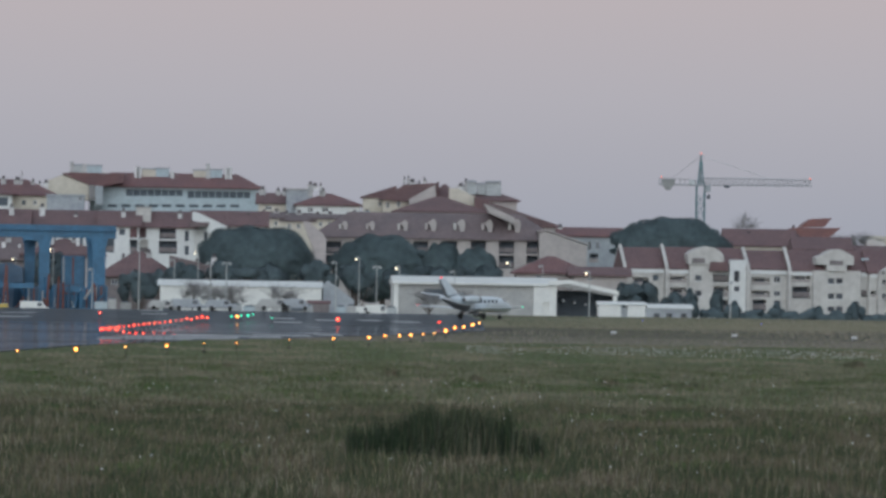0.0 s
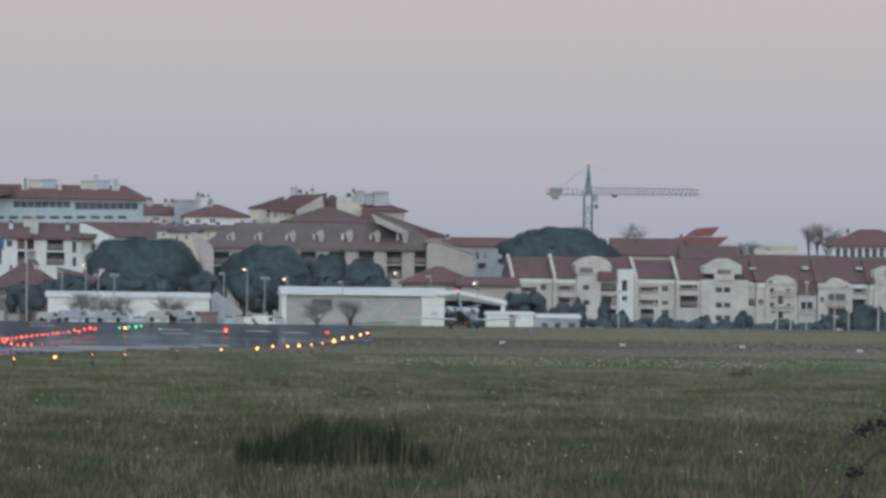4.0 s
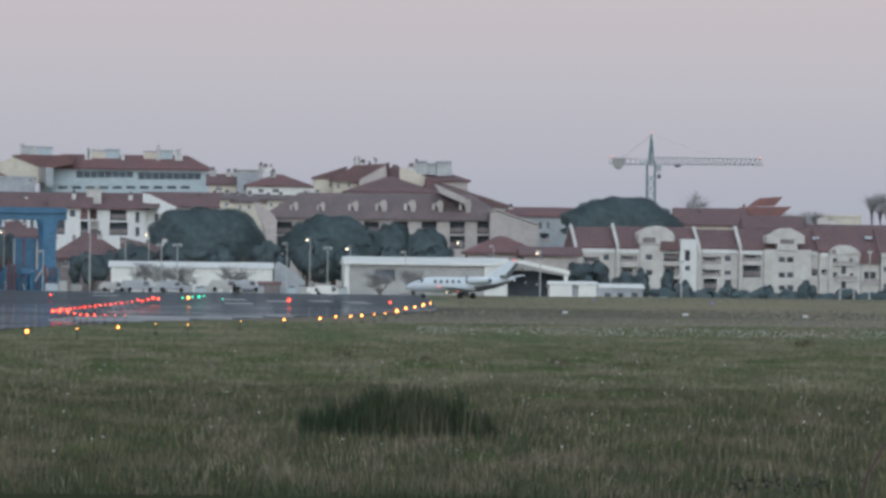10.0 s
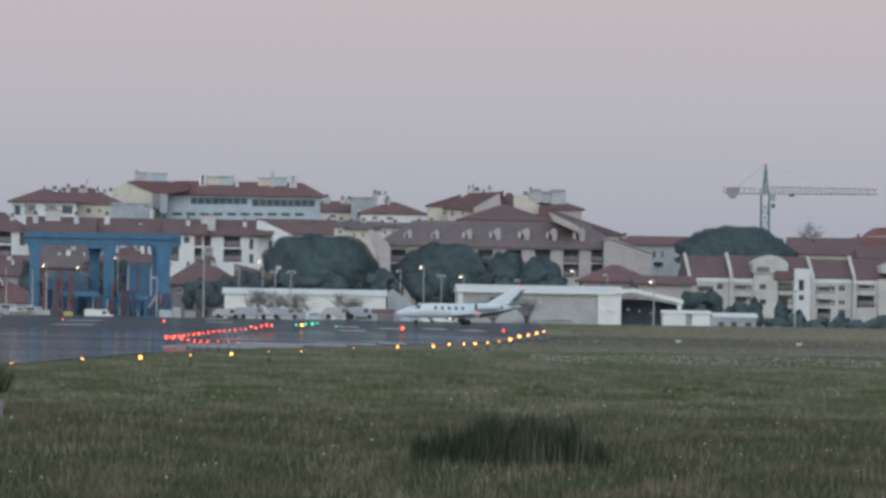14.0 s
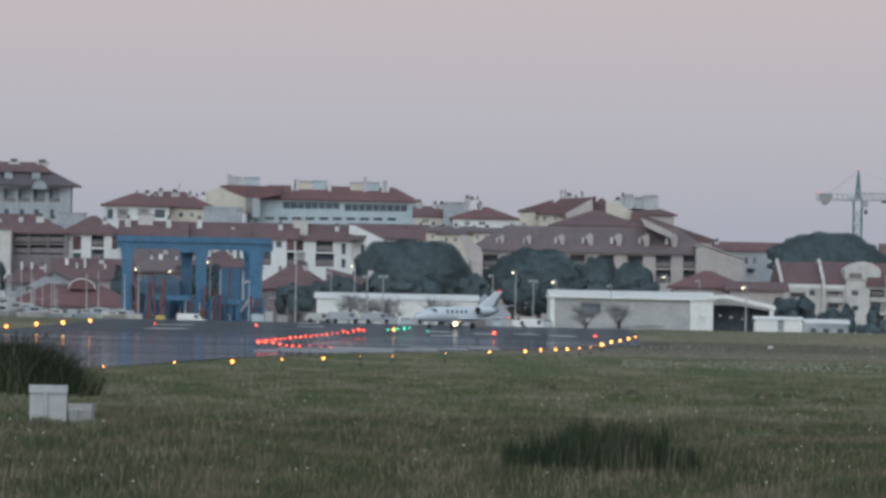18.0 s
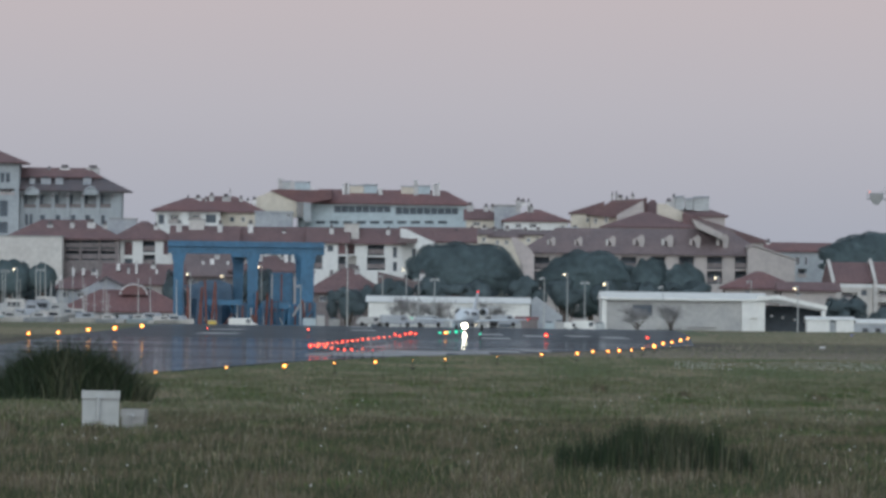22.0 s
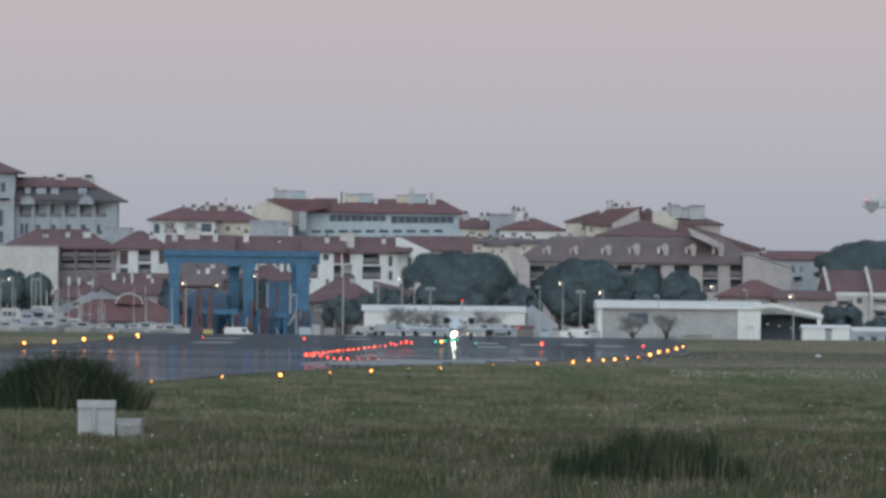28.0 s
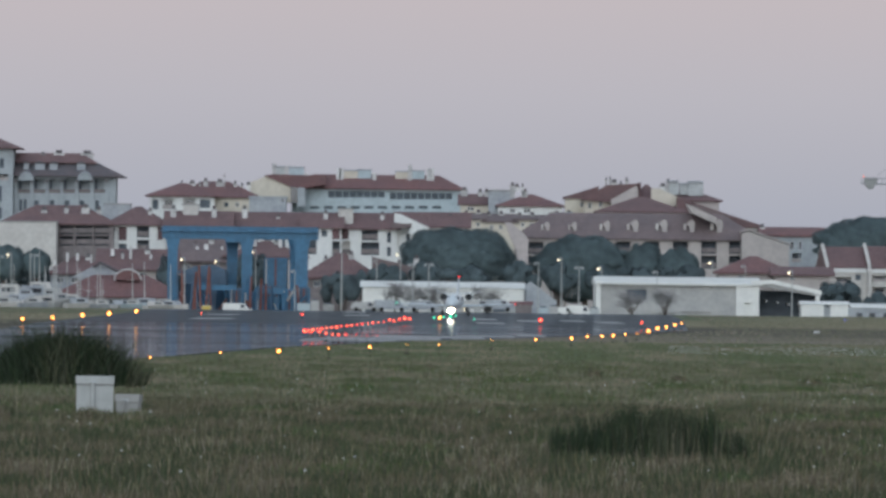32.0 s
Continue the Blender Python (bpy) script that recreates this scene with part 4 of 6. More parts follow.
# ---- tower crane ----
def tower_crane():
    D = 1700
    x, z0 = at(1620, 470, D)
    _, zj = at(1620, 345, D)
    _, zt = at(1620, 300, D)
    root = thing("tower_crane", x, D, 0, "green and grey tower crane with a long level jib", "crane")
    g = bmesh.new()
    w = 0.95
    for sx in (-w, w):
        for sy in (-w, w):
            bar(g, (sx, sy, 0), (sx, sy, zj - 1.5), 0.17, sides=4)
    k, z = 0, 1.0
    while z < zj - 4:
        for (a, b), (c, d) in (((-w, -w), (w, -w)), ((w, w), (-w, w)), ((-w, w), (-w, -w)), ((w, -w), (w, w))):
            bar(g, (a, b, z), (c, d, z + 2.4), 0.09, sides=3)
            bar(g, (a, b, z), (c, d, z), 0.09, sides=3)
        z += 2.4
    part("mast", g, CRANE, root)
    g = bmesh.new()
    for sx in (-0.7, 0.7):
        bar(g, (sx, 0, zj - 1.5), (0, 0, zt), 0.2, 0.12, 4)
    bar(g, (0, 0.7, zj - 1.5), (0, 0, zt), 0.2, 0.12, 4)
    box(g, -0.4, 0.4, -0.5, 0.5, zj + 2.6, zj + 4.2)
    part("tower_head", g, CRANE, root)
    part("cab", boxes((0.9, 2.3, -1.6, -0.1, zj - 2.8, zj - 1.2)), CRANE_PALE, root)
    xr, xl = at(1819, 350, D)[0] - x, at(1548, 350, D)[0] - x
    g = bmesh.new()
    for sy in (-0.6, 0.6):
        bar(g, (0, sy, zj - 1.3), (xr, sy, zj - 1.0), 0.09, sides=4)
    bar(g, (0, 0, zj + 0.4), (xr, 0, zj + 0.3), 0.10, sides=4)
    n = 24
    for i in range(n):
        a, b = xr * i / n, xr * (i + 1) / n
        for sy in (-0.6, 0.6):
            bar(g, (a, sy, zj - 1.3), ((a + b) / 2, 0, zj + 0.35), 0.07, sides=3)
            bar(g, ((a + b) / 2, 0, zj + 0.35), (b, sy, zj - 1.2), 0.07, sides=3)
    part("jib", g, CRANE_PALE, root, "pale lattice jib")
    g = bmesh.new()
    for sy in (-0.6, 0.6):
        bar(g, (0, sy, zj - 1.3), (xl, sy, zj - 1.2), 0.14, sides=4)
        bar(g, (0, sy, zj - 0.1), (xl, sy, zj + 0.2), 0.07, sides=3)
        for i in range(9):
            bar(g, (xl * i / 8, sy, zj - 1.3), (xl * i / 8, sy, zj), 0.06, sides=3)
    part("counter_jib", g, CRANE_PALE, root)
    g = bmesh.new()
    prism(g, [(xl + 0.5, zj), (xl + 3.8, zj), (xl + 3.3, zj - 1.4), (xl + 2.6, zj - 2.5), (xl + 1.6, zj - 2.5), (xl + 0.8, zj - 1.4)], -0.8, 0.8)
    part("counterweight", g, CONCRETE, root)
    part("winch", boxes((xl + 7, xl + 8.4, -0.7, 0.7, zj - 1.2, zj)), STEEL, root)
    g = bmesh.new()
    bar(g, (0, 0, zt - 0.3), (xr * 0.62, 0, zj + 0.4), 0.045, sides=3)
    bar(g, (0, 0, zt - 0.3), (xl * 0.7, 0, zj + 0.1), 0.045, sides=3)
    part("tie_cable", g, STEEL, root)
    trolley = part("trolley", boxes((5.6, 6.8, -0.8, 0.8, zj - 1.8, zj - 1.35)), DARK, root)
    g = bmesh.new()
    bar(g, (1.9, 0, zj - 1.4), (1.9, 0, zj - 3.6), 0.05, sides=3)
    box(g, 1.5, 2.3, -0.3, 0.3, zj - 4.5, zj - 3.6)
    part("hook_block", g, DARK, root)
    red_lamp = glow("faint_red_lamp", (1.0, 0.25, 0.18), 0.9)
    for lx, lz in ((0, zt), (xl + 0.5, zj + 0.3), (xr - 0.4, zj + 0.4)):
        part("obstruction_lamp", boxes((lx - 0.16, lx + 0.16, -0.16, 0.16, lz, lz + 0.36)), red_lamp, root)


tower_crane()


# ---- the airfield's far side ----
def ribs(x0, x1, y, z0, z1, step):
    """Upright folds of sheet cladding."""
    g = bmesh.new()
    x = x0
    while x < x1 - 0.02:
        box(g, x, min(x + step * 0.5, x1), y - 0.07, y, z0, z1)
        x += step
    return g


def hangar_west():
    D, base = 1050, -3.0
    xa, xb, xc = at(664, 560, D)[0], at(950, 560, D)[0], at(1008, 560, D)[0]
    ze, zt = at(800, 536, D)[1], at(800, 523, D)[1]
    root = thing("hangar", xa, D, base, "long white sheet-metal hangar with a low pitched roof", "hangar", "airfield hangars")
    L, h, t, wide = xb - xa, ze - base, zt - base, 16.0
    part("wall", boxes((0, L, 0, wide, 0, h)), SHEET, root)
    part("cladding", ribs(0.4, L - 0.4, -0.004, 0.2, h - 0.3, 1.2), SHEET, root)
    g = bmesh.new()
    loft(g, [[(x, -0.4, h + 0.004), (x, wide / 2, t - 0.15), (x, wide + 0.4, h + 0.004)] for x in (-0.4, L + 0.2)])
    bmesh.ops.recalc_face_normals(g, faces=g.faces)
    part("roof", g, SHEET, root)
    g = bmesh.new()
    prism(g, [(0.2, 0), (xc - xb, 0), (xc - xb, h - 1.7), (1.0, t), (0.2, h + 0.5)], 1.0, 14.0)
    for v in g.verts:
        v.co.x += L
    part("end_wall", g, GREYWALL, root, "pale blue-grey gable end")
    for x in (2.5, 7.0, 13.0, 18.5):
        d = part("door", boxes((x, x + 2.6, -0.16, -0.078, 0.1, 3.6)), SHEET_GREY, root)
        part("handle", boxes((x + 1.2, x + 1.4, -0.2, -0.164, 1.0, 1.4)), STEEL, d)
    xt, zt2 = at(700, 556, D - 20)
    tent = thing("marquee", xt, D - 22, base, "low white fabric shelter beside the hangar", "tent")
    g = bmesh.new()
    prism(g, [(0, 0), (8, 0), (8, 3.0), (6.5, zt2 - base + 0.3), (1.5, zt2 - base + 0.3), (0, 3.0)], 0, 6)
    part("canvas", g, SHEET, tent)
    part("entrance", boxes((3.2, 4.8, -0.05, -0.004, 0, 2.4)), SHEET_GREY, tent)


def hangar_east():
    D, base = 1030, -3.0
    xa, xb, xm, xc = [at(u, 560, D)[0] for u in (1086, 1325, 1366, 1472)]
    ze, zt = at(1200, 532, D)[1], at(1200, 516, D)[1]
    root = thing("hangar", xa, D, base, "grey sheet-metal hangar with white roof edge and open end bay", "hangar", "airfield hangars")
    h, t, L, M, X = ze - base, zt - base, xb - xa, xm - xa, xc - xa
    part("wall", walls(0, L, 0, 18, 0, h, [(3.6, 6.6, h - 2.3, h - 0.6, 0.3), (7.2, 10.6, 0.6, 3.0, 0.4), (11.6, 15.6, 0.6, 3.2, 0.4)]), SHEET_GREY, root)
    part("cladding", ribs(0.1, 3.4, -0.004, 0.1, h - 0.1, 0.9), SHEET_GREY, root)
    part("cladding", ribs(16.0, L - 0.1, -0.004, 0.1, h - 0.1, 0.9), SHEET_GREY, root)
    part("corner_pier", boxes((-0.7, -0.004, -0.5, 18, 0, h + 0.5)), SHEET, root, "white end pier")
    part("panel", boxes((3.7, 6.5, 0.2, 0.28, h - 2.2, h - 0.7)), DARK, root)
    for x0, x1 in ((7.2, 10.6), (11.6, 15.6)):
        part("shutter", boxes((x0 + 0.1, x1 - 0.1, 0.2, 0.3, 0.7, 1.9)), SHEET, root)
    part("front_block", walls(L + 0.01, M, -0.6, 17, 0, h, [(L + 1.2, L + 2.3, 2.4, 4.6, 0.4)]), SHEET, root, "white rendered end block")
    g = bmesh.new()
    loft(g, [[(x, -0.9, h + 0.004), (x, -0.9, h + 0.3), (x, 9, t - 0.1), (x, 18.6, h + 0.3), (x, 18.6, h + 0.004)] for x in (-0.9, M + 0.4)])
    bmesh.ops.recalc_face_normals(g, faces=g.faces)
    part("roof", g, SHEET, root)
    # the open bay: back wall, end post and falling eaves beam
    zr = at(1470, 546, D)[1] - base
    # walls coloured dark for the shade inside the bay
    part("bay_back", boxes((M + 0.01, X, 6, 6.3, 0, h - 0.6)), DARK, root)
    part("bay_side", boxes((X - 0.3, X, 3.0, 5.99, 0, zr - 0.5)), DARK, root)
    g = bmesh.new()
    prism(g, [(M - 1.2, h + 0.75), (M + 1.8, h + 0.95), (X + 0.3, zr + 0.3), (X + 0.3, zr - 0.35), (M + 1.8, h + 0.35), (M - 1.2, h + 0.1)], -1.3, -0.92)
    part("eaves_beam", g, SHEET, root)
    g = bmesh.new()
    prism(g, [(M + 0.45, h + 0.3), (M + 1.8, h + 0.34), (X + 0.2, zr - 0.36), (X + 0.2, zr - 0.6), (M + 0.45, h)], -0.9, 6.4)
    part("bay_roof", g, SHEET_GREY, root)
    part("post", boxes((X - 0.55, X + 0.05, -1.3, -0.8, 0, zr - 0.4)), SHEET, root, "white end post")
    for k in range(5):
        part("rafter", boxes((M + 1 + k * 1.6, M + 1.2 + k * 1.6, 0, 5.9, h - 2.2 - k * 0.25, h - 1.9 - k * 0.25)), STEEL, root)


def site_office():
    D, base = 1000, -3.0
    xa, xb, xc, xd = [at(u, 580, D)[0] for u in (1441, 1494, 1524, 1606)]
    z1, z2 = at(1480, 565, D)[1] - base, at(1560, 570, D)[1] - base
    root = thing("site_office", xa, D, base, "low white prefabricated office with small windows", "building")
    part("cabin", boxes((0, 3.1, 0, 5, 0, z1 - 0.15)), SHEET, root)
    part("link", boxes((3.104, 4.0, 0.6, 5, 0, z1 - 0.4)), GREYWALL, root)
    part("cabin", boxes((4.004, xc - xa, 0, 5, 0, z1 - 0.1)), SHEET, root)
    part("annexe", walls(xc - xa + 0.01, xd - xa, -0.2, 6, 0, z2 - 0.3, [(xc - xa + 1.1, xc - xa + 2.0, z2 - 1.6, z2 - 0.9), (xc - xa + 2.9, xc - xa + 3.7, z2 - 1.6, z2 - 0.9), (xc - xa + 4.7, xc - xa + 6.0, z2 - 2.2, z2 - 0.8)]), GREYWALL, root)
    part("roof", roof("gable", 0, xc - xa, 0, 5, z1 - 0.1, z1 + 0.3, 0.2, 0.1), SHEET, root)
    part("roof", roof("gable", xc - xa + 0.5, xd - xa, -0.2, 6, z2 - 0.2, z2 + 0.35, 0.25, 0.1), SHEET, root)
    for k in (1.55, 3.3, 5.3):
        part("pane", boxes((xc - xa + k - 0.4, xc - xa + k + 0.4, -0.06, -0.02, z2 - 1.55, z2 - 0.95)), GLASS_DARK, root)


hangar_west()
hangar_east()
site_office()


# ---- blue boat-lift gantry ----
def gantry():
    D, base = 1150, -3.0
    x0 = at(310, 430, D)[0]
    X = [at(u, 480, D)[0] - x0 for u in (310, 585)]
    z1, z0 = at(447, 427, D)[1] - base, at(447, 449, D)[1] - base
    root = thing("gantry_crane", x0, D, base, "large blue steel boat-lift gantry in the yard", "gantry crane")
    for y in (0.0, 7.0):
        part("beam", boxes((0, X[1], y, y + 1.2, z0, z1)), BLUE, root)
    for n in range(12):
        x = 0.8 + n * (X[1] - 1.6) / 11
        part("stiffener", boxes((x, x + 0.25, -0.12, -0.004, z0 + 0.1, z1 - 0.1)), BLUE, root)
    part("walkway", boxes((-0.3, X[1] + 0.3, -0.5, -0.13, z1 - 0.9, z1 - 0.75)), BLUE, root)
    part("trolley", boxes((10.2, 12.6, -0.3, 8.2, z0 - 0.55, z0 - 0.004)), BLUE, root)
    for u0, u1, y in ((319, 337, 0), (422, 441, 7), (450, 469, 0), (545, 568, 0), (534, 546, 7)):
        a, b = at(u0, 500, D)[0] - x0, at(u1, 500, D)[0] - x0
        leg = bmesh.new()
        loft(leg, [[(a + s, y, z), (b - s, y, z), (b - s, y + 1.4, z), (a + s, y + 1.4, z)] for z, s in ((0, 0.12), (z0 - 1.6, 0.0), (z0 - 0.004, -0.35))])
        bmesh.ops.recalc_face_normals(leg, faces=leg.faces)
        part("leg", leg, BLUE, root)
        part("bogie", boxes((a - 0.6, b + 0.6, y - 0.3, y + 1.7, 0.3, 1.5)), BLUE, root)
    # yard gear below
    yard = thing("boat_cradle", x0 + 2.5, D - 6, base, "blue and red-oxide steel boat cradles stacked under the gantry", "boat cradle")
    random.seed(4)
    for k in range(16):
        x = 0.6 + k * 0.5 if k < 11 else 11.5 + (k - 11) * 0.9
        g = bmesh.new()
        bar(g, (x, 0, 0.4), (x + random.uniform(-0.9, 0.9), 1.0, (9.0 if k < 11 else 7.4) + random.uniform(-1.2, 0.6)), 0.18, sides=4)
        part("strut", g, RUST if k % 3 else NAVY, yard)
    for k in range(26):
        x, z = random.uniform(0.5, 20), random.uniform(1.2, 5.5)
        g = bmesh.new()
        bar(g, (x, 1.6 + 0.3 * (k % 5), z - 1.2), (x + random.uniform(-1.6, 1.6), 1.6 + 0.3 * (k % 5), z + random.uniform(0.4, 2.0)), random.uniform(0.1, 0.26), sides=4)
        part("strut", g, (BLUE, BLUE, RUST, SHEET_GREY)[k % 4], yard)
    part("rail", boxes((0.3, 7.6, 1.1, 1.6, 8.0, 8.6)), NAVY, yard)
    part("rail", boxes((3.2, 9.6, 0.9, 1.4, 5.5, 6.3)), BLUE, yard)
    part("frame", boxes((9.0, 20.5, 0.6, 1.2, 2.0, 2.5)), BLUE, yard)
    part("frame", boxes((12.5, 17.0, 1.4, 2.0, 5.0, 5.9)), BLUE, yard)
    part("winch_house", boxes((13.6, 16.2, 2.1, 4.0, 0, 4.6)), BLUE, yard)
    for k in range(7):
        x = 9.4 + 1.75 * k
        part("post", boxes((x, x + 0.4, 0.6, 1.2, 0, 1.996)), BLUE, yard)
    for k in range(4):
        x = 13 + 1.9 * k
        part("post", boxes((x, x + 0.35, 1.4, 2.0, 2.0, 4.796)), BLUE, yard)


gantry()
# laid-up hulls and pontoons in the boatyard
x, z = at(386, 494, 1150)
hull = thing("laid_up_boat", x, 1150, -3.0, "dark blue covered boat hull standing on a cradle", "boat")
g = bmesh.new()
loft(g, [[(s * a, y, b) for a, b in ((-3.1, 2.4), (-0.6, 0.9), (0.6, 0.9), (3.1, 2.4), (3.5, 6.4), (-3.5, 6.4))] for y, s in ((0, 0.55), (1.5, 0.95), (7, 1.0))])
bmesh.ops.recalc_face_normals(g, faces=g.faces)
part("hull", g, NAVY, hull)
g = bmesh.new()
prism(g, [(-3.5, 6.41), (3.4, 6.41), (3.2, z + 2.2), (1.2, z + 3.0), (-1.6, z + 2.7), (-3.3, z + 2.0)], 0.6, 7)
part("cover", g, NAVY, hull, "blue tarpaulin cover")
part("cradle", boxes((-2.0, 2.0, 0.5, 6.5, 0, 1.6)), RUST, hull)
for u0, u1, v, paint in ((428, 452, 536, NAVY), (453, 478, 542, BLUE), (480, 520, 532, NAVY), (521, 546, 538, BLUE), (547, 571, 534, NAVY), (490, 532, 482, BLUE)):
    d = 1149 if v > 500 else 1156
    xa, z = at(u0, v, d)
    xb, _ = at(u1, v, d)
    pontoon = thing("steel_pontoon", (xa + xb) / 2, d, -3.0, "blue steel pontoon section stood in the boatyard", "pontoon", "pontoons in the boatyard")
    w = (xb - xa) / 2
    g = boxes((-w, w, 0, 3, 0, z + 3))
    bmesh.ops.bevel(g, geom=g.edges[:], offset=0.15, segments=1, affect="EDGES")
    part("tank", g, paint, pontoon)
    for k in range(3):
        part("rib", boxes((-w + 0.25 + k * w * 0.8, -w + 0.5 + k * w * 0.8, -0.15, -0.004, 0.2, z + 2.8)), (SHEET_GREY, RUST, BLUE)[k], pontoon)


# ---- lamp posts, bare poles ----
def lamp_post(u, v, vb, d, lit=True, heads=1):
    x, z = at(u, v, d)
    base = -3.0 if d > 980 else 0.0
    root = thing("lamp_post", x, d, base, "pale steel lamp post with a lit head" if lit else "pale steel lamp post with unlit heads", "lamp post", "airfield and quay lamps")
    g = bmesh.new()
    bar(g, (0, 0, 0), (0, 0, z - base), 0.11, 0.06)
    part("pole", g, POLE, root)
    part("arm", boxes((-0.5, 0.5 if heads > 1 else 0.05, -0.05, 0.05, z - base - 0.06, z - base + 0.06)), POLE, root)
    for s in ((-0.5,) if heads == 1 else (-0.5, 0.5)):
        h = part("head", boxes((s - 0.2, s + 0.2, -0.3, 0.2, z - base - 0.24, z - base - 0.064)), POLE, root)
        g = bmesh.new()
        bmesh.ops.create_icosphere(g, subdivisions=2, radius=0.13 if lit else 0.08)
        for w in g.verts:
            w.co = (w.co.x + s, w.co.y - 0.5, w.co.z + z - base - 0.3)
        part("lamp_glass", g, LAMPGLASS if lit else STEEL, h)
    return root


for u, v, d, lit, heads in ((43, 473, 1120, True, 1), (22, 478, 1120, False, 2), (84, 476, 1120, False, 2), (350, 482, 1100, True, 1), (410, 486, 1180, True, 1), (476, 469, 1180, True, 1), (732, 474, 1130, True, 1), (690, 488, 1120, False, 1), (1017, 484, 1150, True, 1),
                            (1088, 500, 1040, True, 1), (1284, 490, 1150, True, 1), (1425, 508, 990, True, 1), (1048, 500, 1060, False, 2), (754, 494, 1000, False, 1), (782, 494, 1010, False, 2), (976, 492, 1030, False, 1), (1186, 508, 1012, False, 1), (1342, 498, 1090, False, 1), (545, 505, 1090, False, 1), (118, 500, 1080, False, 1)):
    lamp_post(u, v, 0, d, lit, heads)
for u, v, d in ((628, 449, 1090), (1958, 512, 1000), (1982, 520, 1000), (2010, 508, 1000), (2060, 518, 1000), (2085, 520, 990), (2138, 505, 985), (1675, 524, 1010)):
    x, z = at(u, v, d)
    root = thing("mast", x, d, -3.0, "slender pale mast beside the airfield buildings", "mast", "bare masts")
    g = bmesh.new()
    bar(g, (0, 0, 0), (0.05, 0, z + 3), 0.13, 0.07)
    part("pole", g, BIRCH, root)
    part("top_fitting", boxes((-0.3, 0.35, -0.15, 0.15, z + 2.6, z + 2.9)), STEEL, root)


# ---- boats and vehicles at the quay ----
def boat(u, v, d, long, high, n):
    x, z = at(u, v, d)
    root = thing("motor_boat", x, d, -3.0, "white motor boat laid up on the quay", "boat", "boats on the quay")
    b = z + 3 - high
    g = bmesh.new()
    rings = []
    for k, (s, w) in enumerate(((0, 0.75), (0.3, 1), (0.6, 0.95), (0.85, 0.6), (1, 0.08))):
        y, t = 1.5 * w, 0.55 * high + 0.18 * high * s * s
        rings.append([((s - 0.5) * long, -y, b + t), ((s - 0.5) * long, -0.5 * y, b), ((s - 0.5) * long, 0.5 * y, b), ((s - 0.5) * long, y, b + t)])
    loft(g, rings)
    bmesh.ops.recalc_face_normals(g, faces=g.faces)
    root.rotation_euler.z = (n * 2.4) % 1.7 - 0.85
    paint = (WARM, GREYWALL, SHEET_GREY, BLUEGREY, WARM)[n % 5]
    part("hull", g, paint, root)
    g = bmesh.new()
    prism(g, [(-0.28 * long, b + 0.57 * high), (0.22 * long, b + 0.57 * high), (0.1 * long, b + high), (-0.24 * long, b + high)], -1.0, 1.0)
    part("cabin", g, (SHEET_GREY, WARM, GREYWALL)[n % 3], root)
    part("cabin_window", boxes((-0.2 * long, 0.07 * long, -1.03, -1.004, b + 0.7 * high, b + 0.88 * high)), GLASS_DARK, root)
    part("cradle", boxes((-0.3 * long, 0.3 * long, -0.7, 0.7, 0, b - 0.01)), STEEL, root)
    if n % 2 == 0:
        g = bmesh.new()
        bar(g, (-0.1 * long, 0, b + high), (-0.12 * long, 0, b + high + 5.5), 0.09, 0.05)
        part("aerial_mast", g, BIRCH, root)


for n, (u, v, d, L, h) in enumerate(((10, 535, 1120, 7, 3.2), (45, 528, 1130, 8, 4.2), (85, 530, 1115, 8, 4.0), (118, 536, 1125, 7, 3.6), (150, 546, 1110, 7, 2.8), (60, 546, 1100, 6, 2.6), (24, 548, 1100, 6, 2.4), (104, 549, 1095, 6, 2.4), (285, 553, 1105, 6, 2.2), (315, 555, 1110, 5, 2.0), (98, 524, 1128, 6, 3.4), (72, 536, 1108, 5, 2.6), (128, 544, 1098, 5, 2.4), (5, 548, 1096, 5, 2.4), (165, 552, 1096, 5, 2.0), (40, 551, 1092, 5, 2.0), (205, 556, 1096, 4, 1.6), (240, 557, 1096, 4, 1.5), (262, 556, 1094, 4, 1.6), (300, 559, 1092, 4, 1.4), (330, 558, 1094, 5, 1.7), (82, 552, 1090, 4.5, 1.8))):
    boat(u, v, d, L, h, n)


# masts of boats lying behind the quay
random.seed(21)
for n in range(16):
    u, v = random.uniform(0, 205), random.uniform(492, 528)
    x, z = at(u, v, 1105)
    root = thing("boat_mast", x, 1105, -3.0, "thin pale mast of a laid-up sailing boat", "mast", "masts of the boatyard")
    g = bmesh.new()
    bar(g, (0, 0, 0), (0.05, 0, z + 3), 0.08, 0.05)
    part("pole", g, BIRCH, root)
    part("spreader", boxes((-0.5, 0.5, -0.03, 0.03, (z + 3) * 0.7, (z + 3) * 0.7 + 0.07)), BIRCH, root)


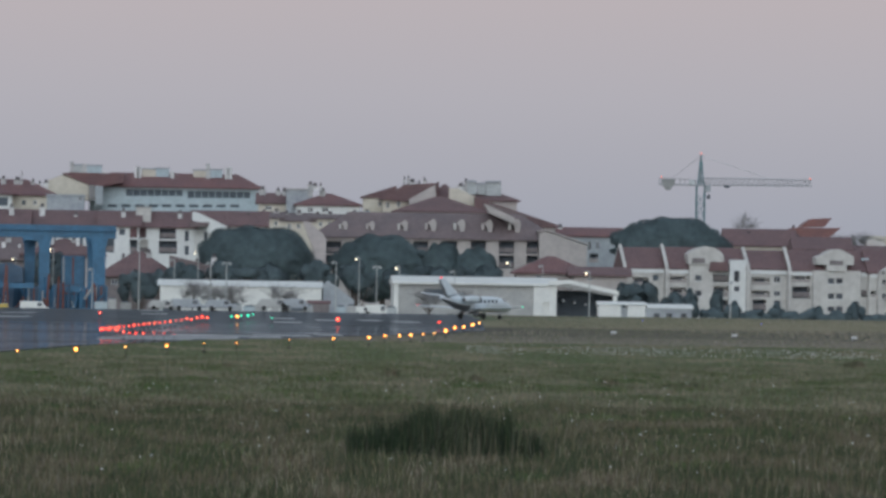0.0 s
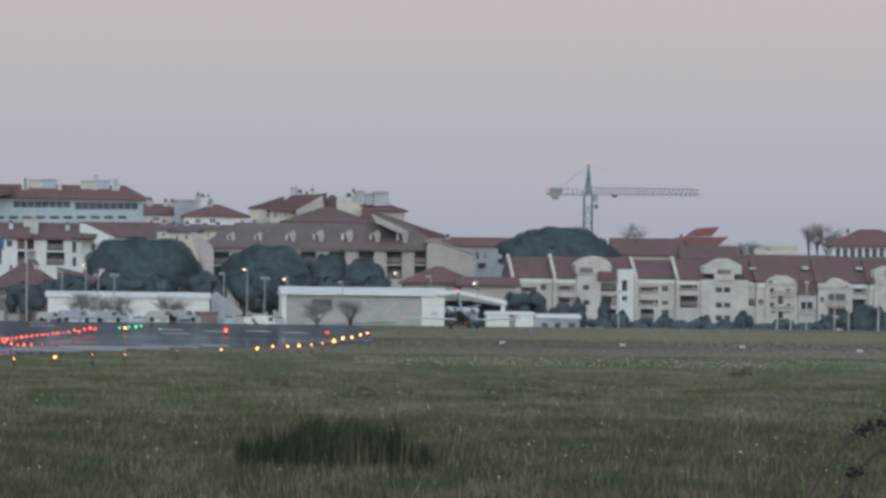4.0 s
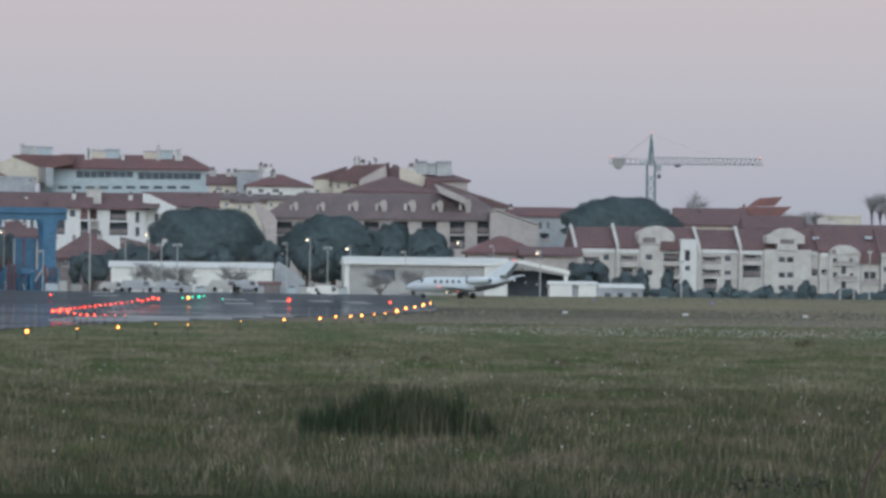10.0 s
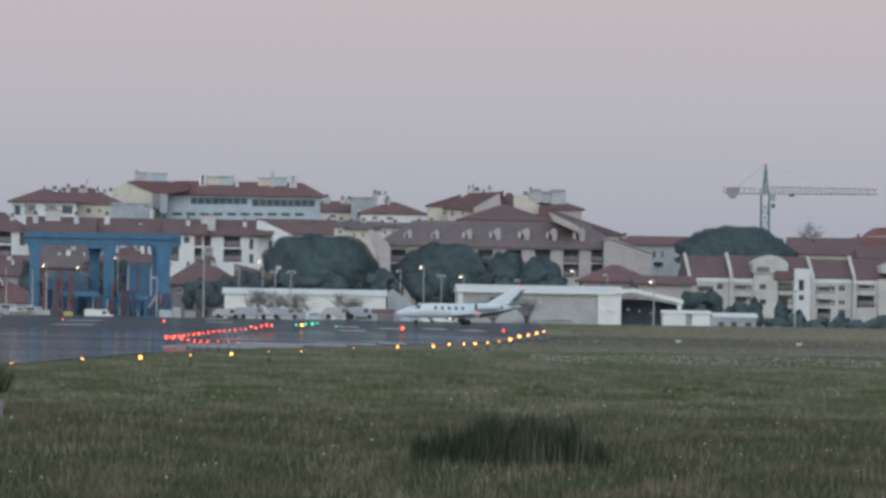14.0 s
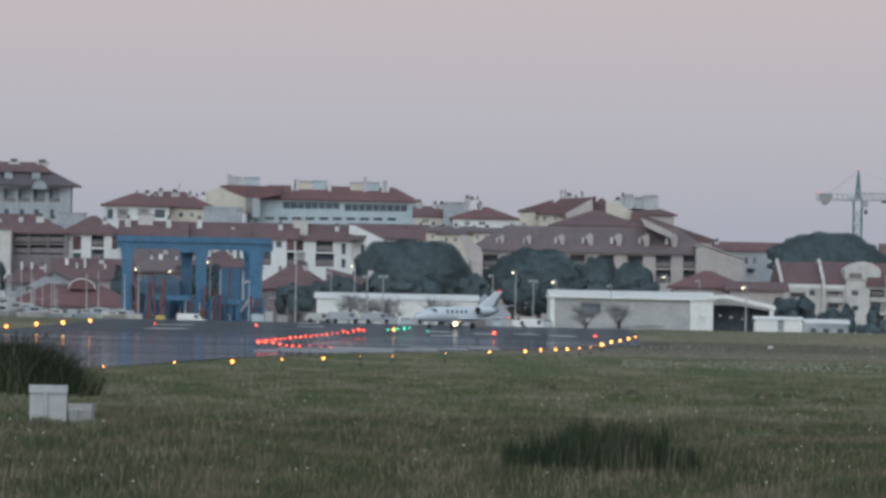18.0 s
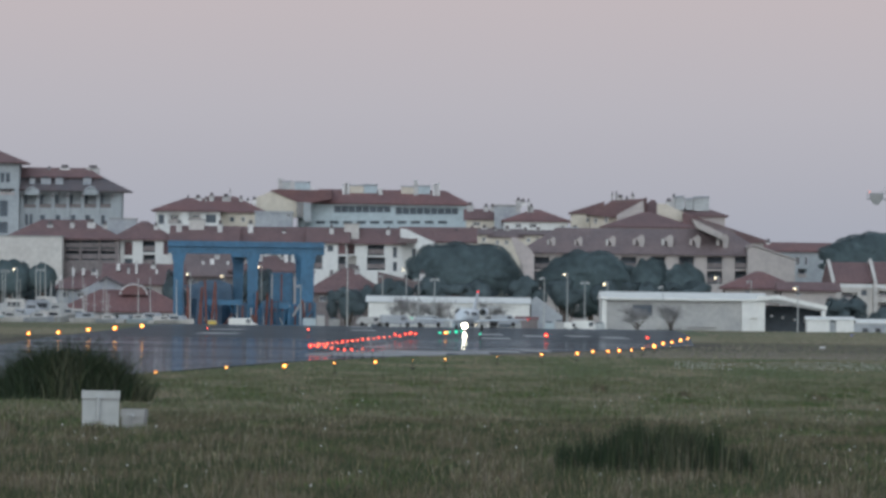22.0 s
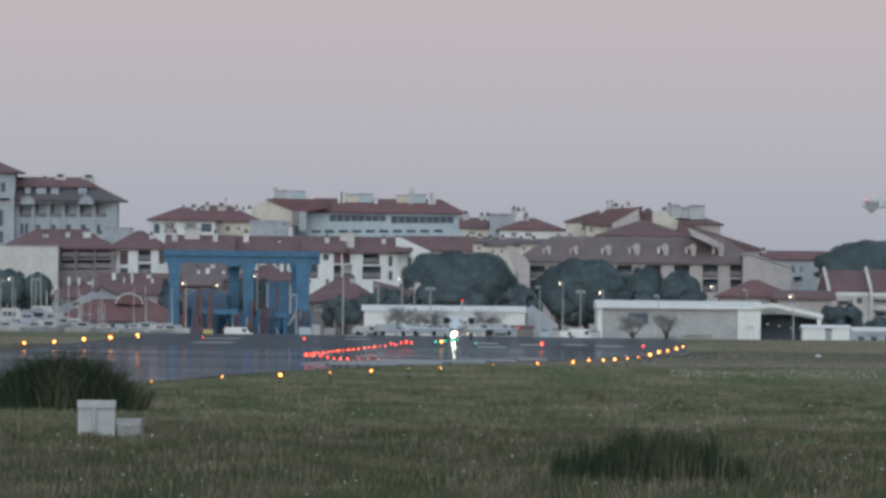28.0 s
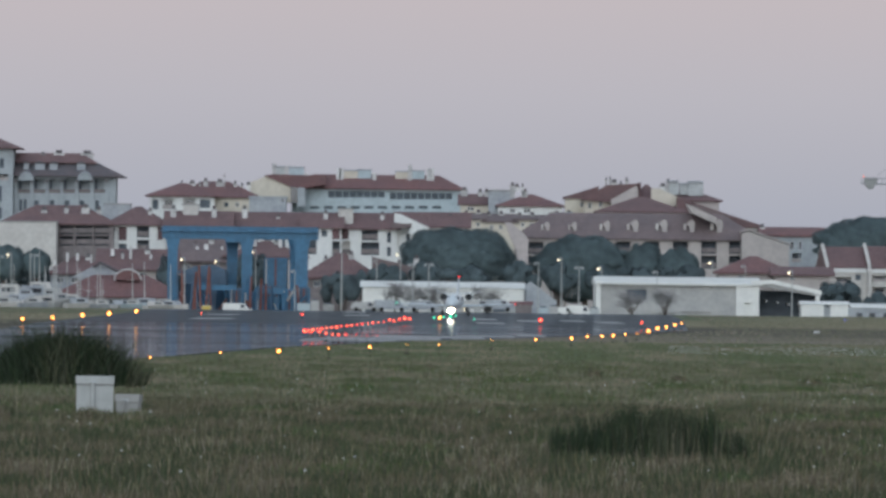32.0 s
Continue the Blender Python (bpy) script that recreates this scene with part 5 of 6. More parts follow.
def van(u, v, d, long, high, name="van", label="white van parked by the airfield fence", paint=SHEET):
    x, z = at(u, v, d)
    root = thing(name, x, d, z - high, label, name, "parked vehicles")
    root.location.z = -3.0 if d > 985 else 0.0
    o = z - high - root.location.z
    g = bmesh.new()
    prism(g, [(-long / 2, o + 0.35), (long / 2, o + 0.35), (long / 2, o + 0.5 * high), (long * 0.36, o + 0.55 * high), (long * 0.25, o + high), (-long * (0.5 if name == "van" else 0.38), o + high), (-long / 2, o + 0.6 * high)], -0.95, 0.95)
    bmesh.ops.bevel(g, geom=g.edges[:], offset=0.08, segments=1, affect="EDGES")
    part("body", g, paint, root)
    part("windscreen", boxes((long * 0.1, long * 0.26, -0.99, -0.954, o + 0.58 * high, o + 0.9 * high)), GLASS_DARK, root)
    for s in (-0.3, 0.3):
        g = bmesh.new()
        bar(g, (long * s, -1.0, o + 0.35), (long * s, 1.0, o + 0.30), 0.28, sides=12)
        part("wheel", g, RUBBER, root)
    part("plinth", boxes((-long / 2, long / 2, -0.8, 0.8, 0, max(o, 0.02))), CONCRETE, root)


van(443, 563, 1000, 4.0, 1.5)
van(1050, 568, 1010, 3.6, 1.9)
van(1022, 571, 1010, 2.4, 1.4, "car", "pale car parked by the airfield fence")
van(1636, 590, 990, 4.4, 1.2, "car", "pale car parked by the airfield fence")
for u, L, h, paint, name, label in ((669, 3.6, 1.3, SHEET_GREY, "car", "grey car parked beyond the runway end"), (716, 4.2, 1.5, GREYWALL, "van", "pale grey van parked beyond the runway end"), (772, 3.9, 1.4, GREYWALL, "car", "pale grey car parked beyond the runway end"),
                                    (866, 4.2, 1.5, SHEET_GREY, "car", "grey car parked beyond the runway end"), (905, 3.8, 1.5, GREYWALL, "car", "pale grey car parked beyond the runway end")):
    van(u, 548 + (2.2 - h) * 14.14, 906, L, h, name, label, paint)
hut = thing("red_hut", at(945, 565, 1015)[0], 1015, -3.0, "small red-brown site hut", "hut")
part("wall", boxes((-1.5, 1.5, 0, 3, 0, at(945, 566, 1015)[1] + 3)), BROWN, hut)
part("roof", roof("gable", -1.5, 1.5, 0, 3, at(945, 566, 1015)[1] + 3.05, at(945, 561, 1015)[1] + 3.05, 0.2, 0.04), TILE_RED, hut)


# ---- runway lights ----
def bulb(r):
    g = bmesh.new()
    bmesh.ops.create_icosphere(g, subdivisions=2, radius=r)
    return g


def light_kind(name, label, material, r, core=None):
    """A runway light to copy: base plate, stem, glass."""
    root = thing(name, 0, -50, -5, label, "runway light", "runway lights")
    g = bmesh.new()
    bar(g, (0, 0, 0), (0, 0, 0.05), 0.08, sides=8)
    part("base_plate", g, RUBBER, root)
    g = bmesh.new()
    bar(g, (0, 0, 0.05), (0, 0, 1.0), 0.010)
    part("stem", g, RUBBER, root)
    g = bulb(r)
    part("lamp_glass", g, material, root)
    if core:
        s = 0.38 if material is REDLAMP else 0.5
        g = bulb(r * s)
        for v in g.verts:
            v.co.y -= r * 0.85
        part("lamp_core", g, core, root, "bright lamp core")
    return root


def plant_light(proto, u, v, h, size=1.0):
    x, y = on_ground(u, v, h)
    ob = copy_thing(proto, pose(x, y, 0.02))
    for o in ob.children:
        if o.name.startswith("stem"):
            o.scale = (1, 1, max(h - 0.05, 0.05))
        elif o.name.startswith("lamp"):
            o.location.z = h
            o.scale = (size, size, size)
    return ob


amber = light_kind("amber_runway_light", "amber runway edge light on a short stem", AMBER, 0.070, AMBER_CORE)
red = light_kind("red_runway_light", "red runway end light on a short stem", REDLAMP, 0.060, RED_CORE)
blue = light_kind("blue_taxiway_light", "blue taxiway edge light on a short stem", BLUELAMP, 0.045)
green = light_kind("green_runway_light", "green threshold light on a short stem", GREENLAMP, 0.11)
for u, v, s in ((1229, 600, 1.0), (1217, 603, 1.5), (1202, 607, 1.3), (1186, 609, 1.5), (1170, 614, 1.5), (1150, 618, 0.6), (1130, 620, 0.7), (1108, 622, 1.1), (1088, 623, 0.9), (1062, 623.5, 0.9), (1034, 626.5, 1.0), (971, 628.5, 0.75), (893, 631, 0.35), (800, 637, 0.45), (743, 637, 0.3),
                (677, 641.5, 0.85), (604, 644, 0.45), (516, 648.5, 1.0), (413, 651, 0.5), (288, 659, 0.45)):
    plant_light(amber, u, v, 0.35, s)
for u, v, r, s in ((264, 577, 619, 1.9), (216, 580.5, 615, 2.2), (169, 583.5, 612, 2.0), (116, 588, 608, 1.8), (63, 590, 609, 1.7), (4, 601, 610, 2.2)):
    a = on_ground(u, (v + r) / 2)[1]
    plant_light(amber, u, v, EYE - (EYE * (at(u, v, a)[1] - EYE) / (at(u, (v + r) / 2, a)[1] - EYE)), s)
random.seed(8)
for k in range(17):
    f = k / 16
    plant_light(red, 562 + 140 * f ** 1.1, 612.5 - 16 * f, 0.35, (1.7 if k == 0 else 0.8 + 0.6 * random.random()))
for u, v, s in ((712, 593, 1.5), (720, 595, 1.4), (730, 592, 1.6), (739, 590, 2.2), (748, 591, 1.7)):
    plant_light(red, u, v, 0.35, s)
for u, v, s in ((574, 613.5, 1.1), (588, 614, 1.2), (600, 617, 1.0), (611, 619, 0.8), (622, 619.5, 1.0), (635, 619.5, 0.9), (654, 619, 0.5), (672, 620, 0.4), (690, 621, 0.35)):
    plant_light(red, u, v, 0.35, s)
for u, v, h, s in ((379, 581, 0.35, 1.1), (558, 583, 0.35, 1.7), (979, 594, 0.35, 2.6), (1158, 598.5, 0.35, 1.6)):
    plant_light(red, u, v, h, s)
for u, v, s in ((791, 589.5, 0.9), (808, 588, 0.9), (820, 587.5, 1.3), (829, 586, 0.8), (862, 592, 0.6)):
    plant_light(green, u, v, 0.35, s)
plant_light(amber, 801, 589.5, 0.35, 1.9)
for u, v in ((1519, 595), (1730, 601), (1671, 596)):
    plant_light(blue, u, v, 0.3, 1.0)
for ob in (amber, red, green, blue):
    for o in (*ob.children_recursive, ob):
        bpy.data.objects.remove(o)

# white marker boards along the taxiway, and a yellow sign
for u, v in ((1468, 621), (1682, 626), (1895, 630), (2104, 638)):
    x, y = on_ground(u, v)
    root = thing("marker_board", x, y, 0, "low white marker board in the grass", "marker", "taxiway marker boards")
    part("board", boxes((-0.17, 0.17, 0, 0.06, 0.12, 0.24)), FRAME, root)
    part("foot", boxes((-0.12, -0.09, 0.07, 0.1, 0, 0.2)), STEEL, root)
    part("foot", boxes((0.09, 0.12, 0.07, 0.1, 0, 0.2)), STEEL, root)
zs = at(388, 572, 930)[1] - level(-30, 930)
sign = thing("taxiway_sign", at(388, 572, 930)[0], 930, level(-30, 930), "low yellow airfield sign", "sign")
part("panel", boxes((-0.55, 0.55, 0, 0.2, zs - 0.2, zs + 0.35)), YELLOW, sign)
part("frame", boxes((-0.6, 0.6, 0.204, 0.28, zs - 0.25, zs + 0.4)), STEEL, sign)
for k in (-0.4, 0.35):
    part("leg", boxes((k, k + 0.06, 0.1, 0.2, 0, zs - 0.2)), STEEL, sign)

# ground equipment standing before the west hangar
random.seed(12)
for n, (u, v) in enumerate(((800, 574), (822, 575), (868, 576), (886, 575), (906, 577), (925, 576), (985, 577), (1003, 578), (690, 569), (676, 570), (1075, 578), (560, 566), (580, 567), (604, 568))):
    x, z = at(u, v, 960)
    b = level(x, 960)
    root = thing("equipment_cart", x, 960, b, "small airport equipment cart in faded paint", "cart", "ground equipment carts")
    w, h = random.uniform(0.5, 0.9), z + random.uniform(0.2, 0.7) - b
    paint = (AC, BLUEGREY, SHEET_GREY, CONCRETE, DARK)[n % 5]
    part("body", boxes((-w, w, 0, 1.2, 0.35, h)), paint, root)
    part("cover", boxes((-w * 0.8, w * 0.6, 0.1, 1.1, h + 0.004, h + 0.18)), DARK, root)
    for k in (-0.6, 0.6):
        g = bmesh.new()
        bar(g, (w * k, -0.05, 0.25), (w * k, 0.12, 0.25), 0.25, sides=10)
        part("wheel", g, RUBBER, root)

# small service cabinets in the grass
def cabinet(u, v, wide, high, lean, label, paint=None):
    paint = paint or CABINET
    x, y = on_ground(u, v)
    root = thing("service_cabinet", x, y, 0, label, "cabinet", "white field cabinets")
    root.rotation_euler.z = radians(lean)
    part("body", boxes((-wide / 2, wide / 2, 0, 0.3, 0, high - 0.14)), paint, root)
    part("lid", boxes((-wide / 2 - 0.015, wide / 2 + 0.015, -0.02, 0.32, high - 0.136, high)), paint, root)
    # grey strip paints in the shadow line below the lid overhang
    part("lid_edge", boxes((-wide / 2 + 0.03, wide / 2 - 0.03, -0.012, -0.004, high - 0.17, high - 0.145)), CONCRETE, root, "shadow line painted under the lid")
    g = bmesh.new()
    bar(g, (-0.04, -0.06, 0), (-0.04, -0.06, high - 0.1), 0.035, sides=8)
    part("post", g, paint, root, "pale conduit post")
    part("hinge", boxes((-0.09, 0.03, -0.03, -0.005, high - 0.13, high - 0.08)), STEEL, root)


cabinet(190, 760, 0.65, 0.69, 2, "white metal service cabinet half sunk in grass")
cabinet(247, 764, 0.40, 0.40, -8, "smaller grey service cabinet half sunk in grass", CONCRETE)


# ---- the business jet ----
def ring(x, r, z, flat=1.0, n=16):
    return [(x, r * math.cos(k * math.tau / n), z + flat * r * math.sin(k * math.tau / n)) for k in range(n)]


def foil(bm, a, b, chord_a, chord_b, thick, upright=False):
    """A tapered wing or fin from the leading edge a to the leading edge b."""
    prof = [(0, 0), (0.12, 0.5), (0.4, 0.55), (1.0, 0.03), (1.0, -0.03), (0.4, -0.4), (0.12, -0.4)]
    rings = []
    for (x, y, z), c in ((a, chord_a), (b, chord_b)):
        rings.append([(x - s * c, y + (t * thick * c if upright else 0), z + (0 if upright else t * thick * c)) for s, t in prof])
    loft(bm, rings)
    bmesh.ops.recalc_face_normals(bm, faces=bm.faces)


def jet():
    root = thing("business_jet", 0, 0, 0, "white twin-engined business jet with dark tail stripes, taxiing", "aircraft")
    g = bmesh.new()
    body = [(7.3, 0.06, 1.35), (7.0, 0.30, 1.38), (6.3, 0.55, 1.45), (5.4, 0.74, 1.58), (4.6, 0.86, 1.70), (3.6, 0.90, 1.74), (0, 0.90, 1.74), (-2.2, 0.88, 1.76), (-4.2, 0.66, 1.92), (-6.0, 0.36, 2.24), (-7.0, 0.14, 2.42)]
    loft(g, [ring(*b) for b in body])
    part("fuselage", g, PLANE_WHITE, root, smooth=True)
    g = bmesh.new()
    loft(g, [[(x, (r + 0.012) * math.cos(a), z + (r + 0.012) * math.sin(a)) for a in [math.pi + 0.28 + k * (math.pi - 0.56) / 10 for k in range(11)]] for x, r, z in body[7:]], cap=False)
    part("belly", g, PLANE_DARK, root, "dark painted rear belly", True)
    for side in (-1, 1):
        g = bmesh.new()
        foil(g, (1.4, 0, 1.15), (-0.7, side * 6.6, 1.45), 2.6, 1.0, 0.12)
        w = part("wing", g, PLANE_WHITE, root)
        g = bulb(0.1)
        for v in g.verts:
            v.co += Vector((-1.0, side * 6.6, 1.47))
        part("navigation_light", g, REDLAMP if side > 0 else GREENLAMP, w)
        g = bmesh.new()
        loft(g, [[(x, side * 1.38 + r * math.cos(k * math.tau / 12), 2.28 + r * math.sin(k * math.tau / 12)) for k in range(12)] for x, r in ((-1.7, 0.34), (-1.9, 0.42), (-3.0, 0.44), (-4.1, 0.34), (-4.5, 0.26))])
        e = part("engine", g, PLANE_WHITE, root, "white engine nacelle", True)
        g = bmesh.new()
        bar(g, (-1.705, side * 1.38, 2.28), (-1.6, side * 1.38, 2.28), 0.40, sides=12)
        part("intake", g, RUBBER, e)
        g = bmesh.new()
        bar(g, (-4.52, side * 1.38, 2.28), (-4.7, side * 1.38, 2.28), 0.22, 0.18, 12)
        part("exhaust", g, PLANE_DARK, e)
        part("pylon", boxes((-3.6, -2.4, min(side * 0.7, side * 1.1), max(side * 0.7, side * 1.1), 2.2, 2.32)), PLANE_WHITE, e)
        g = bmesh.new()
        foil(g, (-5.2, side * 0.1, 2.6), (-6.3, side * 2.5, 2.95), 1.35, 0.75, 0.1)
        part("tailplane", g, PLANE_WHITE, root)
        g = bmesh.new()
        bar(g, (-0.7, side * 1.45, 0.4), (-0.6, side * 1.45, 1.25), 0.08)
        leg = part("main_gear", g, STEEL, root)
        g = bmesh.new()
        bar(g, (-0.7, side * 1.45 - 0.12, 0.36), (-0.7, side * 1.45 + 0.12, 0.36), 0.36, sides=14)
        part("tyre", g, RUBBER, leg)
        for k in range(5):
            g = bmesh.new()
            x = 2.9 - k * 0.78
            box(g, x - 0.16, x + 0.16, min(side * 0.82, side * 0.9), max(side * 0.82, side * 0.9), 1.88, 2.24)
            part("cabin_window", g, GLASS_DARK, root)
        g = bmesh.new()
        loft(g, [[(5.75, side * 0.2, 2.12), (5.0, side * 0.5, 2.42), (4.55, side * 0.72, 2.28), (4.75, side * 0.82, 1.98), (5.35, side * 0.72, 1.94)], [(5.7, side * 0.18, 2.08), (4.95, side * 0.46, 2.38), (4.5, side * 0.68, 2.24), (4.7, side * 0.78, 1.94), (5.3, side * 0.68, 1.9)]])
        part("windscreen", g, GLASS_DARK, root)
    g = bmesh.new()
    foil(g, (-2.7, 0, 2.45), (-6.2, 0, 4.65), 3.5, 1.25, 0.08, True)
    fin = part("fin", g, PLANE_WHITE, root)
    g = bmesh.new()
    foil(g, (-5.3, 0, 2.45), (-7.05, 0, 4.4), 0.9, 0.42, 0.2, True)
    part("rudder", g, PLANE_DARK, fin, "dark rudder stripe")
    g = bulb(0.10)
    for v in g.verts:
        v.co += Vector((-6.9, 0, 4.74))
    part("beacon", g, REDLAMP, fin, "red tail beacon")
    g = bmesh.new()
    bar(g, (5.0, 0, 0.3), (4.9, 0, 1.1), 0.07)
    nose = part("nose_gear", g, STEEL, root)
    g = bmesh.new()
    bar(g, (5.0, -0.1, 0.27), (5.0, 0.1, 0.27), 0.27, sides=14)
    part("tyre", g, RUBBER, nose)
    g = bmesh.new()
    loft(g, [[(x, -0.45 + r * math.cos(k * math.tau / 16), 0.62 + r * math.sin(k * math.tau / 16)) for k in range(16)] for x, r in ((-0.72, 0.002), (-0.7, 0.2), (-0.64, 0.34), (0.15, 0.34), (0.15, 0.32), (-0.62, 0.32))], cap=False)
    pod = part("light_housing", g, PLANE_DARK, root)
    g = bmesh.new()
    bar(g, (-0.63, -0.45, 0.62), (-0.58, -0.45, 0.62), 0.318, sides=16)
    part("landing_light", g, WHITELAMP, pod, "lit landing light")
    for side in (1,):
        g = bulb(0.08)
        for v in g.verts:
            v.co += Vector((1.2, side * 1.1, 0.76))
        part("taxi_light", g, LAMPGLASS, pod)
        # box added behind the bulb to hide its light from the rear
        part("light_cowl", boxes((0.7, 1.08, side * 1.1 - 0.16, side * 1.1 + 0.16, 0.58, 0.94)), PLANE_DARK, pod)
    g = bulb(0.09)
    for v in g.verts:
        v.co += Vector((0.5, 0, 0.86))
    part("belly_beacon", g, REDLAMP, root)
    for o in root.children_recursive:
        if o.parent is root:
            o.scale = (0.93, 0.93, 0.865)
    return root


JET = jet()


# ---- trees and shrubs ----
def swell(q, seed):
    """Slow swelling of a crown's outline along the direction q."""
    return 1 + 0.07 * math.sin(5.1 * q[0] + 1.7 * seed) * math.cos(3.3 * q[2] + seed) + 0.05 * math.sin(11.0 * q[0] + 7.0 * q[2] + 2.3 * seed)


def leaf_mass(name, lobes, count, size, material, parent, seed, label="", shell=0.55, uneven=0.0):
    """Many small leaf clumps, as loose triangles, within ellipsoid lobes (x, y, z, rx, ry, rz)."""
    rng = np.random.default_rng(seed)
    vol = np.array([l[3] * l[5] for l in lobes])
    pick = rng.choice(len(lobes), count, p=vol / vol.sum())
    L = np.array(lobes)[pick]
    d = rng.normal(size=(count, 3))
    d /= np.linalg.norm(d, axis=1)[:, None]
    c = L[:, :3] + d * L[:, 3:] * (shell + (1 - shell) * rng.random((count, 1)) ** 0.6)
    if uneven:
        grow = np.array([swell(q, seed) for q in d])[:, None]
        c = np.where((pick == 0)[:, None], L[:, :3] + (c - L[:, :3]) * grow, c)
    n = 4
    off = rng.normal(size=(count, n, 3, 3)) * size
    mid, span = (c.min(0) + c.max(0)) / 2, np.ptp(c, axis=0) / 2 + 0.1
    mid[2] -= 0.35 * span[2]
    way = d[:, None, None, :]
    off -= 0.7 * (off * way).sum(-1, keepdims=True) * way
    tri = (c[:, None, None, :] + rng.normal(size=(count, n, 1, 3)) * size * 0.5 + off).reshape(-1, 3, 3)
    out = np.repeat((c - mid) / span, n, axis=0)
    flat = np.cross(tri[:, 1] - tri[:, 0], tri[:, 2] - tri[:, 0])
    turn = (flat * out).sum(1) < 0
    tri[turn] = tri[turn][:, ::-1]
    flat[turn] *= -1
    flat /= np.linalg.norm(flat, axis=1)[:, None] + 1e-9
    v = tri.reshape(-1, 3)
    f = np.arange(len(v)).reshape(-1, 3)
    soft_n = out / np.linalg.norm(out, axis=1)[:, None] * 0.9 + flat * 0.2
    soft_n = np.repeat(soft_n / np.linalg.norm(soft_n, axis=1)[:, None], 3, axis=0)
    me = bpy.data.meshes.new(name)
    me.from_pydata(v.tolist(), [], f.tolist())
    me.materials.append(material)
    me.polygons.foreach_set("use_smooth", [True] * len(f))
    me.normals_split_custom_set_from_vertices(soft_n.tolist())
    ob = new(name, me)
    ob.parent = parent
    if label:
        ob["label"] = label
    return ob


def pine(u0, u1, v0, v1, d, seed, base=-3.0, flat=True):
    """A stone pine whose crown is sighted between the given lines."""
    xa, zt = at(u0, v0, d)
    xb, _ = at(u1, v0, d)
    zt, zb = at((u0 + u1) / 2, v0, d)[1], at((u0 + u1) / 2, v1, d)[1]
    rng = random.Random(seed)
    root = thing("stone_pine", (xa + xb) / 2, d, base, "dark umbrella-crowned stone pine", "tree", "stone pines")
    w, h, z = (xb - xa) / 2, (zt - zb), zb - base
    g = bmesh.new()
    bar(g, (0.3, 0, 0), (0, 0, z + 0.2 * h), 0.55, 0.35, 8)
    lobes = [(0, 0, z + 0.22 * h, w * 0.95, w * 0.58, h * 0.75), (0, 0, z + 0.12 * h, w * 0.95, w * 0.5, h * 0.2)]
    core = bmesh.new()
    bmesh.ops.create_icosphere(core, subdivisions=4, radius=1.0)
    for p in core.verts:
        q = p.co.copy()
        k = 0.92 * swell(q, seed)
        p.co = Vector((q.x * w * 0.95 * k, q.y * w * 0.56 * k, z + h * (0.22 + max(0.75 * q.z * k, -0.15))))
    for k in range(14):
        a, e = math.tau * (k * 0.618 % 1), math.asin(min(0.98, (k + 0.5) / 14))
        x, y, zz = w * 0.86 * math.cos(e) * math.cos(a), w * 0.52 * math.cos(e) * math.sin(a), z + h * (0.18 + 0.66 * math.sin(e) + rng.uniform(-0.06, 0.04))
        lobes.append((x, y, zz, w * rng.uniform(0.12, 0.24), w * 0.12, h * rng.uniform(0.06, 0.12)))
        bar(g, (0, 0, z + 0.1 * h), (x * 0.8, y * 0.8, zz), 0.22, 0.08, 5)
    part("trunk", g, BARK, root)
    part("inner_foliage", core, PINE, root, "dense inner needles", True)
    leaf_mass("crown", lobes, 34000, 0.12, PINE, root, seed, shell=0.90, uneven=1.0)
    return root


pine(722, 940, 425, 512, 1250, 1)
pine(965, 1150, 441, 520, 1255, 2)
pine(1128, 1200, 454, 520, 1240, 3)
pine(1184, 1264, 465, 524, 1236, 8)
pine(1455, 1680, 410, 482, 1370, 4)
pine(-10, 70, 458, 500, 1180, 5)
pine(60, 112, 466, 498, 1180, 6)


def shrub(u0, u1, v0, v1, d, seed, base=-3.0, label="dark rounded shrub beside the buildings", material=None):
    xa, _ = at(u0, v0, d)
    xb, _ = at(u1, v0, d)
    zt, zb = at((u0 + u1) / 2, v0, d)[1], at((u0 + u1) / 2, v1, d)[1]
    rng = random.Random(seed)
    root = thing("shrub", (xa + xb) / 2, d, base, label, "shrub", "shrubs by the buildings")
    w, h, z = (xb - xa) / 2, zt - zb, zb - base
    g = bmesh.new()
    lobes = []
    for k in range(16):
        a = rng.uniform(0, math.tau)
        r = rng.uniform(0.05, 0.75)
        lobes.append((w * r * math.cos(a), w * 0.5 * r * math.sin(a), z + h * rng.uniform(0.2, 0.86 - 0.35 * r), w * rng.uniform(0.2, 0.36), w * 0.3, h * rng.uniform(0.14, 0.28)))
        bar(g, (0, 0, 0), (lobes[-1][0], lobes[-1][1], lobes[-1][2]), 0.12, 0.05, 5)
    part("stem", g, BARK, root)
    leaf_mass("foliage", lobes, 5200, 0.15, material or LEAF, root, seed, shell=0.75)


